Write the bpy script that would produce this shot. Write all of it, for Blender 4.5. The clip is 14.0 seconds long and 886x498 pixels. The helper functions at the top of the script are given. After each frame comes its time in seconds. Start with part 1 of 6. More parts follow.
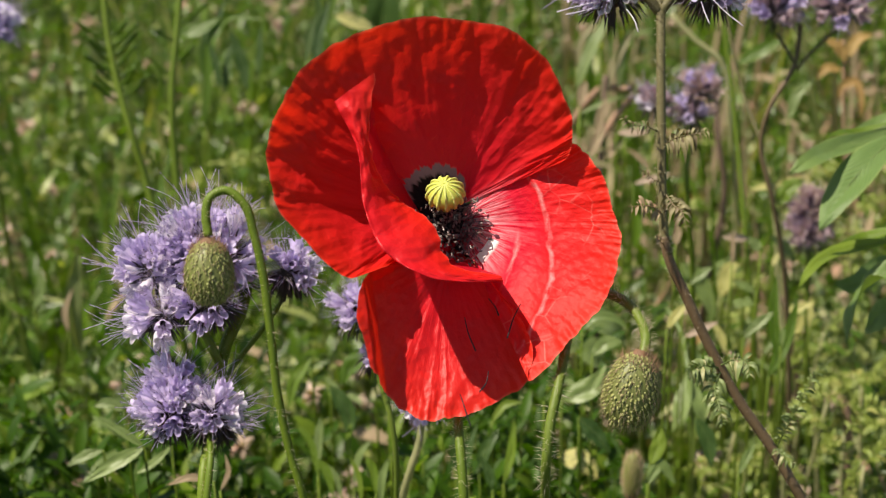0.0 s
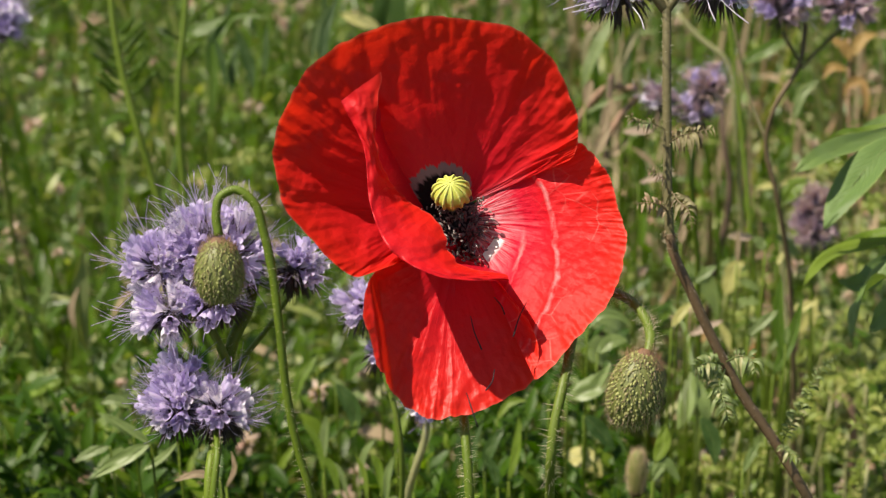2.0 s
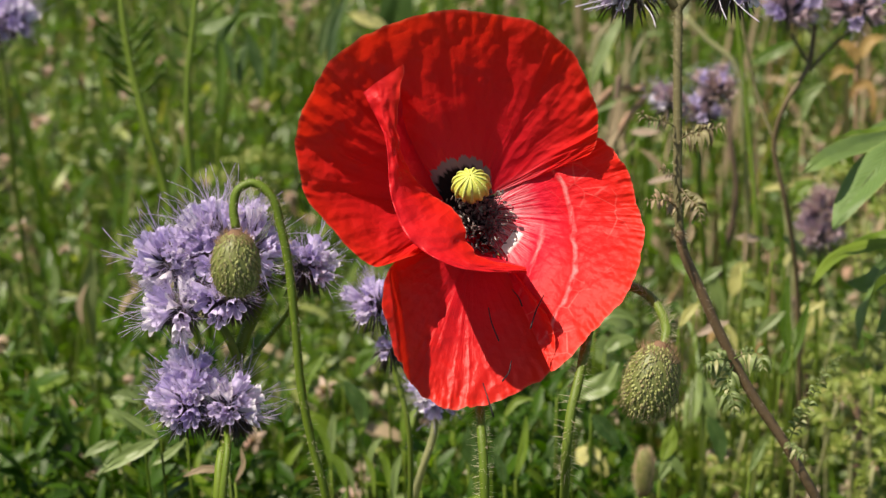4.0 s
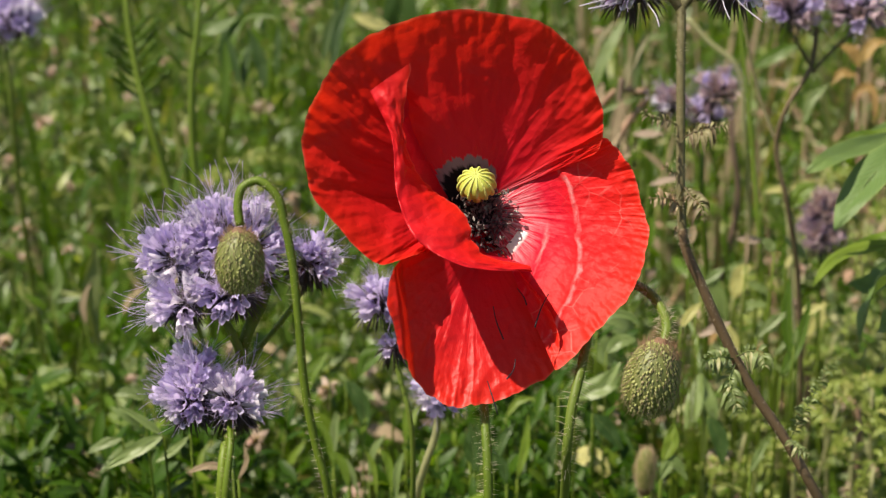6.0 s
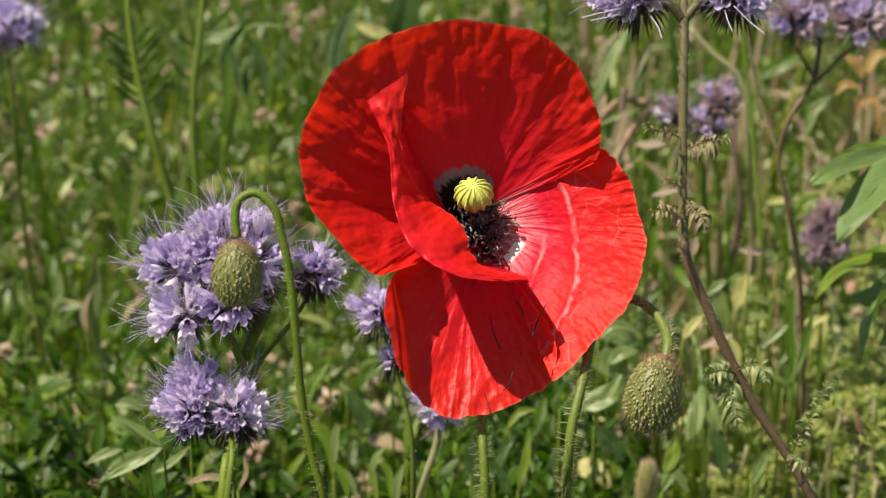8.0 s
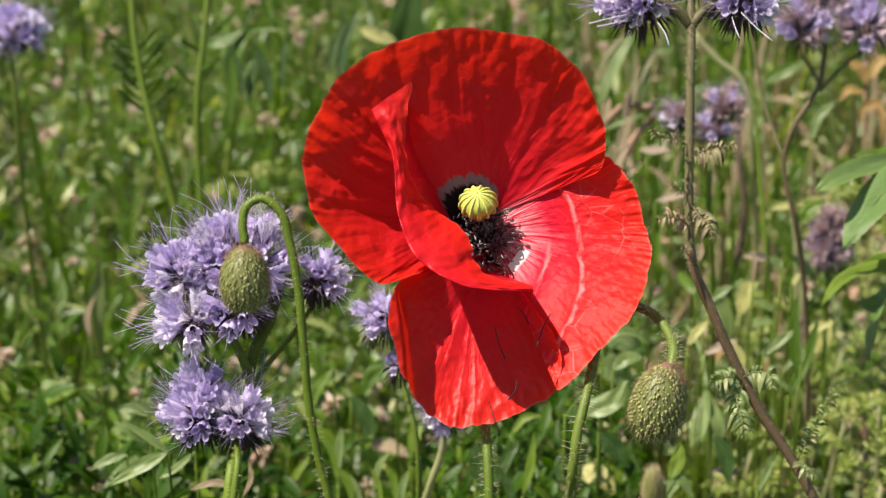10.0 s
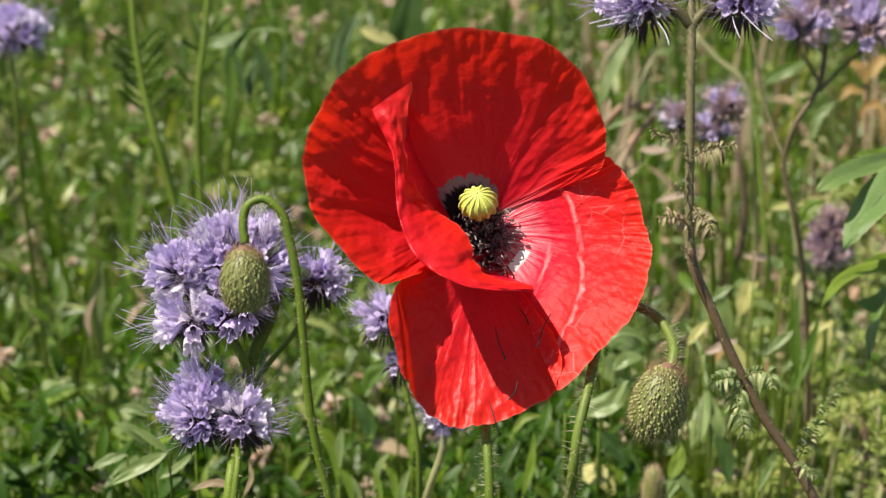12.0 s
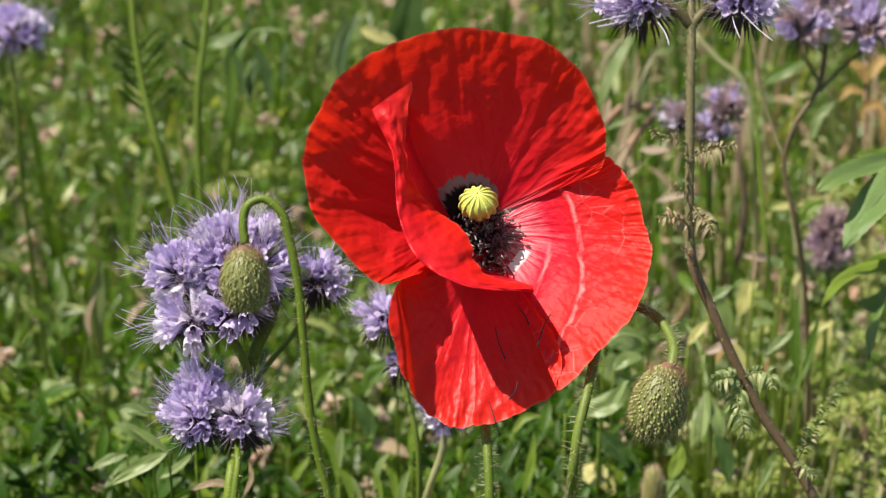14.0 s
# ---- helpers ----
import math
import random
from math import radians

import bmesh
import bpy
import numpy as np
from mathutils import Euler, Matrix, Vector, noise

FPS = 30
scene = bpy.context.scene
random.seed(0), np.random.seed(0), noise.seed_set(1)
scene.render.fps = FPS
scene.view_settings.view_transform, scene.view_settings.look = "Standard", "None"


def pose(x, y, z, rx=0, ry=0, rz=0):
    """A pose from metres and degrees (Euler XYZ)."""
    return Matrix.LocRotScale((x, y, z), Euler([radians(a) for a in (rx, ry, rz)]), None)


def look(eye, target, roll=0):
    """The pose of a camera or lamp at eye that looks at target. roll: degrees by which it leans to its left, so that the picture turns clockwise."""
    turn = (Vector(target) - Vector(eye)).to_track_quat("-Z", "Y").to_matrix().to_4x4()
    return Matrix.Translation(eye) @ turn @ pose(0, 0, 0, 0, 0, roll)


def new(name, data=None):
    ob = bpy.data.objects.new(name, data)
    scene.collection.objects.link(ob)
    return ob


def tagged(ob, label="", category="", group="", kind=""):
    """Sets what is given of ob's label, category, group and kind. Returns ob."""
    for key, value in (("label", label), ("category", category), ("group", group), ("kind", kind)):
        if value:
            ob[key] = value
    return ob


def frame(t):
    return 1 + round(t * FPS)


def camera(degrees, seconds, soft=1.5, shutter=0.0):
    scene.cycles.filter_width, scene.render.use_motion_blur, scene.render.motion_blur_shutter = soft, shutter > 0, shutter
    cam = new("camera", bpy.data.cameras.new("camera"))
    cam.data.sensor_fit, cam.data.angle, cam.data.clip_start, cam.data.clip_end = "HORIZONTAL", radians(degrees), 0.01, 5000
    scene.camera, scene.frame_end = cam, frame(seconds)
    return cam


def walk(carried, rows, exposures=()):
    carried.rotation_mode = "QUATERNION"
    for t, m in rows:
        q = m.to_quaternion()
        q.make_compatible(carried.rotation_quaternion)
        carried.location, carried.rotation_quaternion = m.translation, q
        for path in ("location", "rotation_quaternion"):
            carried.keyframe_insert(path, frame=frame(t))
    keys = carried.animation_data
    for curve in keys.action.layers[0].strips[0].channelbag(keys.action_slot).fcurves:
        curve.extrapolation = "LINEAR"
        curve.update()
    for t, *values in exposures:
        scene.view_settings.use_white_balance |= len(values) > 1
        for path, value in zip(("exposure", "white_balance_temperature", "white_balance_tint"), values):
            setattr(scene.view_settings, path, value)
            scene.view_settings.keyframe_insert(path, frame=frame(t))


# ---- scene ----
# ---------------------------------------------------------------- camera
cam = camera(26.0, 14.0, soft=1.25)
cam.data.dof.use_dof = True
cam.data.dof.focus_distance = 0.465
cam.data.dof.aperture_fstop = 27.0
walk(cam, [
    (0, pose(0.00458, -0.44552, 0.69993, 64.468, 0.825, -0.766)),
    (0.5, pose(0.00472, -0.44563, 0.70010, 64.453, 0.873, -0.724)),
    (1, pose(0.00488, -0.44618, 0.70024, 64.425, 0.990, -0.749)),
    (1.5, pose(0.00519, -0.44658, 0.69997, 64.443, 0.931, -0.681)),
    (2, pose(0.00441, -0.44745, 0.70030, 64.452, 0.791, -0.578)),
    (2.5, pose(0.00339, -0.44747, 0.69952, 64.487, 0.654, -0.494)),
    (3, pose(0.00255, -0.44847, 0.69973, 64.499, 0.562, -0.439)),
    (5.5, pose(0.00160, -0.45216, 0.70040, 64.590, 0.307, -0.247)),
    (6, pose(0.00134, -0.45326, 0.69965, 64.653, 0.244, -0.210)),
    (6.5, pose(0.00122, -0.45304, 0.69937, 64.677, 0.193, -0.156)),
    (7, pose(0.00118, -0.45264, 0.70016, 64.767, 0.173, -0.132)),
    (7.5, pose(0.00154, -0.45222, 0.70033, 64.801, 0.122, -0.056)),
    (8, pose(0.00177, -0.45101, 0.69982, 64.882, 0.081, -0.049)),
    (10.3, pose(0.00000, -0.45000, 0.70000, 65.000, -0.000, 0.000)),
    (14, pose(0.00000, -0.45000, 0.70000, 65.000, -0.000, 0.000)),
], exposures=[(0, 0.66, 7350, 10), (8.2, 0.66, 7350, 10), (10.3, 0.86, 6950, 10), (14, 0.86, 6950, 10)])

# ---------------------------------------------------------------- light
SUN_DIR = Vector((-0.47, -0.09, 0.88)).normalized()
world = bpy.data.worlds.new("sky")
scene.world = world
world.use_nodes = True
wn = world.node_tree
sky = wn.nodes.new("ShaderNodeTexSky")
sky.sky_type, sky.sun_disc = "NISHITA", False
sky.sun_elevation = math.asin(SUN_DIR.z)
sky.sun_rotation = math.atan2(SUN_DIR.x, SUN_DIR.y)
wn.links.new(sky.outputs[0], wn.nodes["Background"].inputs[0])
wn.nodes["Background"].inputs[1].default_value = 0.080
sun = new("sun", bpy.data.lights.new("sun", "SUN"))
sun.data.energy, sun.data.angle, sun.data.color = 5.0, radians(0.53), (1.0, 0.95, 0.87)
sun.matrix_world = look(SUN_DIR * 5, (0, 0, 0))


# ---------------------------------------------------------------- materials
class Nodes:
    """Short hand for a node tree."""

    def __init__(self, name):
        self.mat = bpy.data.materials.new(name)
        self.mat.use_nodes = True
        self.t = self.mat.node_tree
        self.t.nodes.clear()

    def n(self, kind, ins=None, **props):
        node = self.t.nodes.new("ShaderNode" + kind)
        if "operation" in props:
            node.operation = props["operation"]
        if "data_type" in props:
            node.data_type = props["data_type"]
        if "blend_type" in props:
            node.blend_type = props["blend_type"]
        if "feature" in props:
            node.feature = props["feature"]
        for k, v in (ins or {}).items():
            if isinstance(v, bpy.types.NodeSocket):
                self.t.links.new(v, node.inputs[k])
            else:
                node.inputs[k].default_value = v
        return node

    def ramp(self, fac, stops):
        r = self.n("ValToRGB", {0: fac})
        els = r.color_ramp.elements
        while len(els) < len(stops):
            els.new(0.5)
        for e, (p, c) in zip(els, stops):
            e.position, e.color = p, (*c, 1)
        return r.outputs[0]

    def math(self, op, a, b=0.0):
        return self.n("Math", {0: a, 1: b}, operation=op).outputs[0]

    def mix(self, fac, a, b, blend="MIX"):
        m = self.n("Mix", {0: fac, 6: a if not isinstance(a, tuple) else (*a, 1), 7: b if not isinstance(b, tuple) else (*b, 1)},
                   data_type="RGBA", blend_type=blend)
        return m.outputs[2]

    def noise(self, vec, scale, detail=4.0, rough=0.55):
        return self.n("TexNoise", {"Vector": vec, "Scale": scale, "Detail": detail, "Roughness": rough}).outputs[0]

    def finish(self, colour, rough, bump=None, bump_strength=0.3, bump_distance=0.0003, through_colour=None, through_share=0.0,
               spec=0.5, sheen=0.0, coat=0.0):
        ins = {"Base Color": colour, "Roughness": rough, "Specular IOR Level": spec, "Sheen Weight": sheen, "Coat Weight": coat}
        normal = None
        if bump is not None:
            normal = self.n("Bump", {"Strength": bump_strength, "Distance": bump_distance, "Height": bump}).outputs[0]
            ins["Normal"] = normal
        shader = self.n("BsdfPrincipled", ins).outputs[0]
        if through_share > 0:
            tin = {"Color": through_colour if through_colour is not None else colour}
            if normal is not None:
                tin["Normal"] = normal
            tr = self.n("BsdfTranslucent", tin).outputs[0]
            shader = self.n("MixShader", {0: through_share, 1: shader, 2: tr}).outputs[0]
        out = self.n("OutputMaterial", {0: shader})
        return self.mat


def plant_material(name, dark, light, odd, rough=0.45, share=0.35, per="island", grain=900.0, odd_share=0.12, warm=1.25, spec=0.5, tint=None, stain=0.6):
    """Leaf or stem tissue: piece to piece variation, blotches, fine grain, light through it."""
    k = Nodes(name)
    co = k.n("TexCoord").outputs["Object"]
    if per == "island":
        rnd = k.n("NewGeometry").outputs["Random Per Island"]
    else:
        rnd = k.n("ObjectInfo").outputs["Random"]
    base = k.mix(rnd, dark, light)
    pick = k.math("GREATER_THAN", k.math("FRACT", k.math("MULTIPLY", rnd, 17.3)), 1.0 - odd_share)
    base = k.mix(pick, base, odd)
    blot = k.noise(co, 90.0, 3)
    base = k.mix(k.math("MULTIPLY", blot, stain), base, tuple(c * 0.55 for c in dark))
    fine = k.noise(co, grain, 3)
    base = k.mix(k.math("MULTIPLY", fine, 0.3), base, light)
    lit = k.mix(1.0, base, tint or (warm, 1.25, 0.36), "MULTIPLY")
    return k.finish(base, rough, fine, 0.4, 0.0004, lit, share, spec=spec)


def petal_material(name, blotch=False, pale=False, gloss=0.45, share=0.30, crease=0.45, crepes=0.30, lines=0.14, spec=0.34):
    """Silky red tissue: fine veins along the petal, darker base, crumpled relief. u across, v from claw to rim."""
    k = Nodes(name)
    uv = k.n("UVMap").outputs[0]
    sep = k.n("SeparateXYZ", {0: uv})
    u, v = sep.outputs[0], sep.outputs[1]
    co = k.n("TexCoord").outputs["Object"]
    veins = k.noise(k.n("Mapping", {"Vector": uv, "Scale": (52, 2.2, 1)}).outputs[0], 1.0, 4, 0.6)
    blot = k.noise(co, 130.0, 3)
    crumple = k.n("TexVoronoi", {"Vector": co, "Scale": 150.0}, feature="F1").outputs[0]
    crepe = k.n("TexVoronoi", {"Vector": co, "Scale": 560.0}, feature="F1").outputs[0]
    grain = k.noise(co, 1600.0, 2)
    col = k.ramp(v, [(0.0, (0.56, 0.006, 0.030)), (0.35, (0.70, 0.009, 0.028)), (0.85, (0.72, 0.015, 0.013)), (0.985, (0.78, 0.022, 0.011)), (1.0, (0.80, 0.09, 0.06))])
    col = k.mix(k.math("MULTIPLY", veins, 0.30), col, (0.45, 0.004, 0.010))
    col = k.mix(k.math("MULTIPLY", blot, 0.15), col, (0.86, 0.03, 0.015))
    if pale:
        # crimson shade of the hollow between claw and crease, put into the colour
        deep = k.n("MapRange", {0: v, 1: 0.34, 2: 0.58, 3: 0.75, 4: 0.0}).outputs[0]
        col = k.mix(deep, col, (0.54, 0.005, 0.034))
        # bleached, pinkish streaks that run out from the claw
        near = k.n("MapRange", {0: v, 1: 0.15, 2: 0.38, 3: 1.0, 4: 0.0}).outputs[0]
        threads = k.noise(k.n("Mapping", {"Vector": uv, "Scale": (62, 3.5, 1)}).outputs[0], 1.0, 4, 0.65)
        streak = k.n("MapRange", {0: threads, 1: 0.42, 2: 0.60, 3: 0.0, 4: 1.0}).outputs[0]
        col = k.mix(k.math("MULTIPLY", near, streak), col, (0.86, 0.42, 0.48))
        # pale highlight along the two creases, painted into the colour
        for fv, rise, u0, u1, ua, ub in ((0.56, 0.24, 0.50, 0.70, 0.15, 0.78), (0.36, 0.22, 0.55, 0.80, 0.45, 0.74)):
            line = k.math("ADD", k.n("MapRange", {0: u, 1: u0, 2: u1, 3: fv, 4: fv + rise}).outputs[0], k.math("MULTIPLY", k.math("SUBTRACT", blot, 0.5), 0.11))
            thin = k.n("MapRange", {0: k.math("ABSOLUTE", k.math("SUBTRACT", v, line)), 1: 0.001, 2: 0.022, 3: 1.0, 4: 0.0}).outputs[0]
            gate = k.math("MULTIPLY", k.n("MapRange", {0: u, 1: ua, 2: ua + 0.1, 3: 0.0, 4: 1.0}).outputs[0], k.n("MapRange", {0: u, 1: ub - 0.12, 2: ub, 3: 1.0, 4: 0.0}).outputs[0])
            crease_sheen = k.math("MULTIPLY", k.math("MULTIPLY", thin, gate), k.n("MapRange", {0: k.noise(co, 260.0, 4), 1: 0.36, 2: 0.60, 3: 0.0, 4: 0.62}).outputs[0])
            col = k.mix(crease_sheen, col, (0.89, 0.40, 0.41))
        # short white glints of the crumples towards the rim, painted into the colour
        cell = k.n("TexVoronoi", {"Vector": k.n("Mapping", {"Vector": co, "Rotation": (0.4, 0.2, 0.7), "Scale": (1.0, 1.0, 1.7)}).outputs[0], "Scale": 150.0}, feature="DISTANCE_TO_EDGE").outputs[0]
        glint = k.n("MapRange", {0: cell, 1: 0.010, 2: 0.045, 3: 1.0, 4: 0.0}).outputs[0]
        some = k.n("MapRange", {0: k.noise(co, 75.0, 2), 1: 0.54, 2: 0.66, 3: 0.0, 4: 0.22}).outputs[0]
        outer = k.n("MapRange", {0: v, 1: 0.55, 2: 0.75, 3: 0.15, 4: 1.0}).outputs[0]
        col = k.mix(k.math("MULTIPLY", outer, k.math("MULTIPLY", glint, some)), col, (0.88, 0.40, 0.36))
        spot = k.n("MapRange", {0: v, 1: 0.235, 2: 0.265, 3: 1.0, 4: 0.0}).outputs[0]
        side = k.math("MULTIPLY", k.math("GREATER_THAN", u, 0.54), k.math("LESS_THAN", u, 0.68))
        far = k.math("GREATER_THAN", v, 0.19)
        col = k.mix(k.math("MULTIPLY", far, k.math("MULTIPLY", spot, side)), col, (0.90, 0.86, 0.86))
    if blotch:
        # bleached streaks by the claw on the side that laps over the next petal
        lap = k.n("MapRange", {0: u, 1: 0.76, 2: 0.86, 3: 0.0, 4: 1.0}).outputs[0]
        near = k.n("MapRange", {0: v, 1: 0.15, 2: 0.62, 3: 0.95, 4: 0.0}).outputs[0]
        threads = k.n("MapRange", {0: k.noise(k.n("Mapping", {"Vector": uv, "Scale": (80, 3.0, 1)}).outputs[0], 1.0, 4, 0.65), 1: 0.36, 2: 0.60, 3: 0.15, 4: 1.0}).outputs[0]
        col = k.mix(k.math("MULTIPLY", lap, k.math("MULTIPLY", near, threads)), col, (0.82, 0.26, 0.34))
        wob = k.math("MULTIPLY", k.math("SUBTRACT", veins, 0.5), 0.12)
        edge = k.math("ADD", v, wob)
        off = k.math("MULTIPLY", k.math("ABSOLUTE", k.math("SUBTRACT", u, 0.455)), 1.5)
        edge = k.math("ADD", edge, k.math("MULTIPLY", off, off))
        rim = k.n("MapRange", {0: edge, 1: 0.262, 2: 0.275, 3: 1.0, 4: 0.0}).outputs[0]
        core = k.n("MapRange", {0: edge, 1: 0.205, 2: 0.228, 3: 1.0, 4: 0.0}).outputs[0]
        col = k.mix(rim, col, (0.25, 0.12, 0.17))
        col = k.mix(core, col, (0.008, 0.004, 0.008))
    relief = k.math("ADD", k.math("MULTIPLY", veins, lines), k.math("ADD", k.math("MULTIPLY", crumple, crease), k.math("ADD", k.math("MULTIPLY", crepe, crepes), k.math("MULTIPLY", grain, 0.12))))
    lit = k.mix(1.0, col, (1.1, 1.5, 0.9), "MULTIPLY")
    return k.finish(col, gloss, relief, 0.8, 0.0008, lit, share, spec=spec)


def plain_material(name, colour, second, rough=0.5, share=0.0, scale=600.0, spec=0.4, bump=0.3):
    k = Nodes(name)
    co = k.n("TexCoord").outputs["Object"]
    f = k.noise(co, scale, 3)
    c = k.noise(co, scale * 0.12, 2)
    col = k.mix(k.math("MULTIPLY", k.math("ADD", f, c), 0.5), colour, second)
    return k.finish(col, rough, f, bump, 0.0003, None, share, spec=spec)


def veined_leaf(name, dark, light, vein):
    """A broad leaf with side veins that run out from the midrib, and a yellowish margin."""
    k = Nodes(name)
    sep = k.n("SeparateXYZ", {0: k.n("UVMap").outputs[0]})
    co = k.n("TexCoord").outputs["Object"]
    side = k.math("ABSOLUTE", k.math("SUBTRACT", sep.outputs[0], 0.5))
    wob = k.noise(co, 70.0, 2)
    run = k.math("ADD", k.math("SUBTRACT", k.math("MULTIPLY", sep.outputs[1], 13.0), k.math("MULTIPLY", side, 9.0)), k.math("MULTIPLY", wob, 0.8))
    line = k.math("POWER", k.math("ABSOLUTE", k.math("SUBTRACT", k.math("MULTIPLY", k.math("FRACT", run), 2.0), 1.0)), 7.0)
    col = k.mix(k.n("ObjectInfo").outputs["Random"], dark, light)
    col = k.mix(k.math("MULTIPLY", k.noise(co, 160.0, 4), 0.5), col, tuple(c * 0.7 for c in dark))
    col = k.mix(k.math("MULTIPLY", line, 0.35), col, vein)
    edge = k.n("MapRange", {0: side, 1: 0.44, 2: 0.5, 3: 0.0, 4: 0.6}).outputs[0]
    col = k.mix(edge, col, vein)
    fine = k.noise(co, 900.0, 3)
    relief = k.math("SUBTRACT", k.math("MULTIPLY", fine, 0.5), line)
    lit = k.mix(1.0, col, (1.3, 1.25, 0.5), "MULTIPLY")
    return k.finish(col, 0.48, relief, 0.5, 0.0004, lit, 0.3, spec=0.4)


def ground_material():
    k = Nodes("soil")
    co = k.n("TexCoord").outputs["Object"]
    a, b = k.noise(co, 9.0, 5), k.noise(co, 160.0, 5)
    col = k.mix(a, (0.035, 0.040, 0.014), (0.045, 0.075, 0.016))
    col = k.mix(k.math("MULTIPLY", b, 0.45), col, (0.075, 0.075, 0.03))
    return k.finish(col, 0.95, b, 1.0, 0.01)


M_PETAL = petal_material("poppy_petal", share=0.38, crease=0.24, crepes=0.18, lines=0.2)
M_PETAL_BACK = petal_material("poppy_petal_blotched", blotch=True, gloss=0.55, share=0.47, crease=0.28, crepes=0.18, lines=0.30, spec=0.24)
M_PETAL_PALE = petal_material("poppy_petal_streaked", pale=True, gloss=0.55, share=0.22, crease=0.40, crepes=0.24, lines=0.22, spec=0.22)
M_STEM = plant_material("green_stem", (0.092, 0.15, 0.012), (0.15, 0.215, 0.02), (0.13, 0.18, 0.03), per="object", share=0.12, rough=0.5, spec=0.35)
M_STEM_BROWN = plant_material("brown_stem", (0.105, 0.10, 0.042), (0.155, 0.135, 0.065), (0.13, 0.085, 0.05), per="object", share=0.05, rough=0.55, stain=0.4, spec=0.3)
M_STEM_RED = plant_material("reddish_stem", (0.105, 0.072, 0.036), (0.16, 0.105, 0.06), (0.12, 0.075, 0.045), per="object", share=0.05, rough=0.5, stain=0.4, spec=0.35)
M_BUD = plant_material("bud_skin", (0.13, 0.15, 0.036), (0.185, 0.20, 0.052), (0.16, 0.16, 0.05), per="object", share=0.08, rough=0.5)
M_WART = plant_material("bud_wart", (0.26, 0.28, 0.08), (0.44, 0.45, 0.18), (0.32, 0.26, 0.13), share=0.2, rough=0.55)
M_BRISTLE = plain_material("pale_bristle", (0.82, 0.78, 0.62), (0.62, 0.50, 0.36), 0.3, 0.4)
M_NECK = plain_material("reddish_neck", (0.19, 0.085, 0.055), (0.12, 0.085, 0.035), 0.6)
M_CAP = plain_material("capsule_cap", (0.54, 0.58, 0.11), (0.44, 0.50, 0.08), 0.5, 0.15)
M_RAY = plain_material("stigma_ray", (0.58, 0.63, 0.18), (0.48, 0.54, 0.12), 0.8, 0.1, 1500.0, 0.3, 0.8)
M_BLACK = plain_material("black_stamen", (0.008, 0.006, 0.009), (0.025, 0.018, 0.022), 0.5, 0.0, 2500.0, 0.25)
M_POLLEN = plain_material("dusty_anther", (0.010, 0.008, 0.010), (0.26, 0.22, 0.20), 0.3, 0.0, 2500.0, 0.7)
M_LILAC = plant_material("lilac_corolla", (0.57, 0.47, 0.83), (0.83, 0.74, 0.98), (0.95, 0.92, 0.98), per="object", share=0.42, rough=0.28, odd_share=0.25, tint=(1.05, 1.0, 1.0), stain=0.12, spec=0.6)
M_LILAC_DULL = plant_material("faded_corolla", (0.42, 0.29, 0.33), (0.60, 0.47, 0.52), (0.42, 0.30, 0.25), per="object", share=0.3, rough=0.6, odd_share=0.4, tint=(1.1, 0.95, 1.05), stain=0.4)
M_FILAMENT = plain_material("lilac_filament", (0.36, 0.27, 0.54), (0.72, 0.64, 0.84), 0.35, 0.35)
M_PALE_THREAD = plain_material("white_filament", (0.74, 0.70, 0.80), (0.66, 0.60, 0.74), 0.35, 0.3)
M_ANTHER = plain_material("dark_anther", (0.05, 0.03, 0.09), (0.16, 0.12, 0.22), 0.5)
M_CALYX = plain_material("dark_calyx", (0.035, 0.022, 0.034), (0.10, 0.075, 0.075), 0.6, 0.15)
M_CALYX_HAIR = plain_material("calyx_hair", (0.42, 0.32, 0.34), (0.26, 0.20, 0.16), 0.5, 0.25)
M_BUD_HAIR = plain_material("bud_bristle", (0.52, 0.40, 0.27), (0.34, 0.20, 0.13), 0.4, 0.3)
M_LEAF = plant_material("herb_leaf", (0.020, 0.062, 0.003), (0.128, 0.228, 0.012), (0.42, 0.45, 0.16), share=0.42, rough=0.36, odd_share=0.16, warm=1.2, spec=0.42)
M_GRASS = plant_material("grass_blade", (0.028, 0.080, 0.003), (0.136, 0.230, 0.015), (0.44, 0.42, 0.17), share=0.38, rough=0.45, odd_share=0.15, warm=1.2, spec=0.38)
M_PALE = plant_material("pale_foliage", (0.11, 0.17, 0.045), (0.25, 0.31, 0.12), (0.48, 0.45, 0.24), share=0.3, rough=0.5, odd_share=0.2)
M_DRY = plant_material("dry_litter", (0.19, 0.13, 0.075), (0.44, 0.34, 0.21), (0.40, 0.22, 0.15), share=0.2, rough=0.7, odd_share=0.25, warm=1.1)
M_CLOVER = plant_material("faded_clover", (0.36, 0.25, 0.19), (0.60, 0.47, 0.38), (0.52, 0.30, 0.26), share=0.3, rough=0.6, odd_share=0.3, warm=1.1)
M_LUSH = plant_material("lush_leaf", (0.018, 0.058, 0.003), (0.062, 0.140, 0.007), (0.20, 0.29, 0.03), share=0.38, rough=0.45, odd_share=0.12, warm=1.15, spec=0.25)
M_WITHER = plant_material("withered_leaf", (0.17, 0.15, 0.07), (0.30, 0.27, 0.14), (0.16, 0.11, 0.07), share=0.2, rough=0.6, odd_share=0.3)
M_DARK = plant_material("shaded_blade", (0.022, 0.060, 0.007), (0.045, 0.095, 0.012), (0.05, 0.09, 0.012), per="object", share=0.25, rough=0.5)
M_BROAD = veined_leaf("broad_leaf", (0.115, 0.20, 0.055), (0.165, 0.25, 0.065), (0.27, 0.33, 0.10))
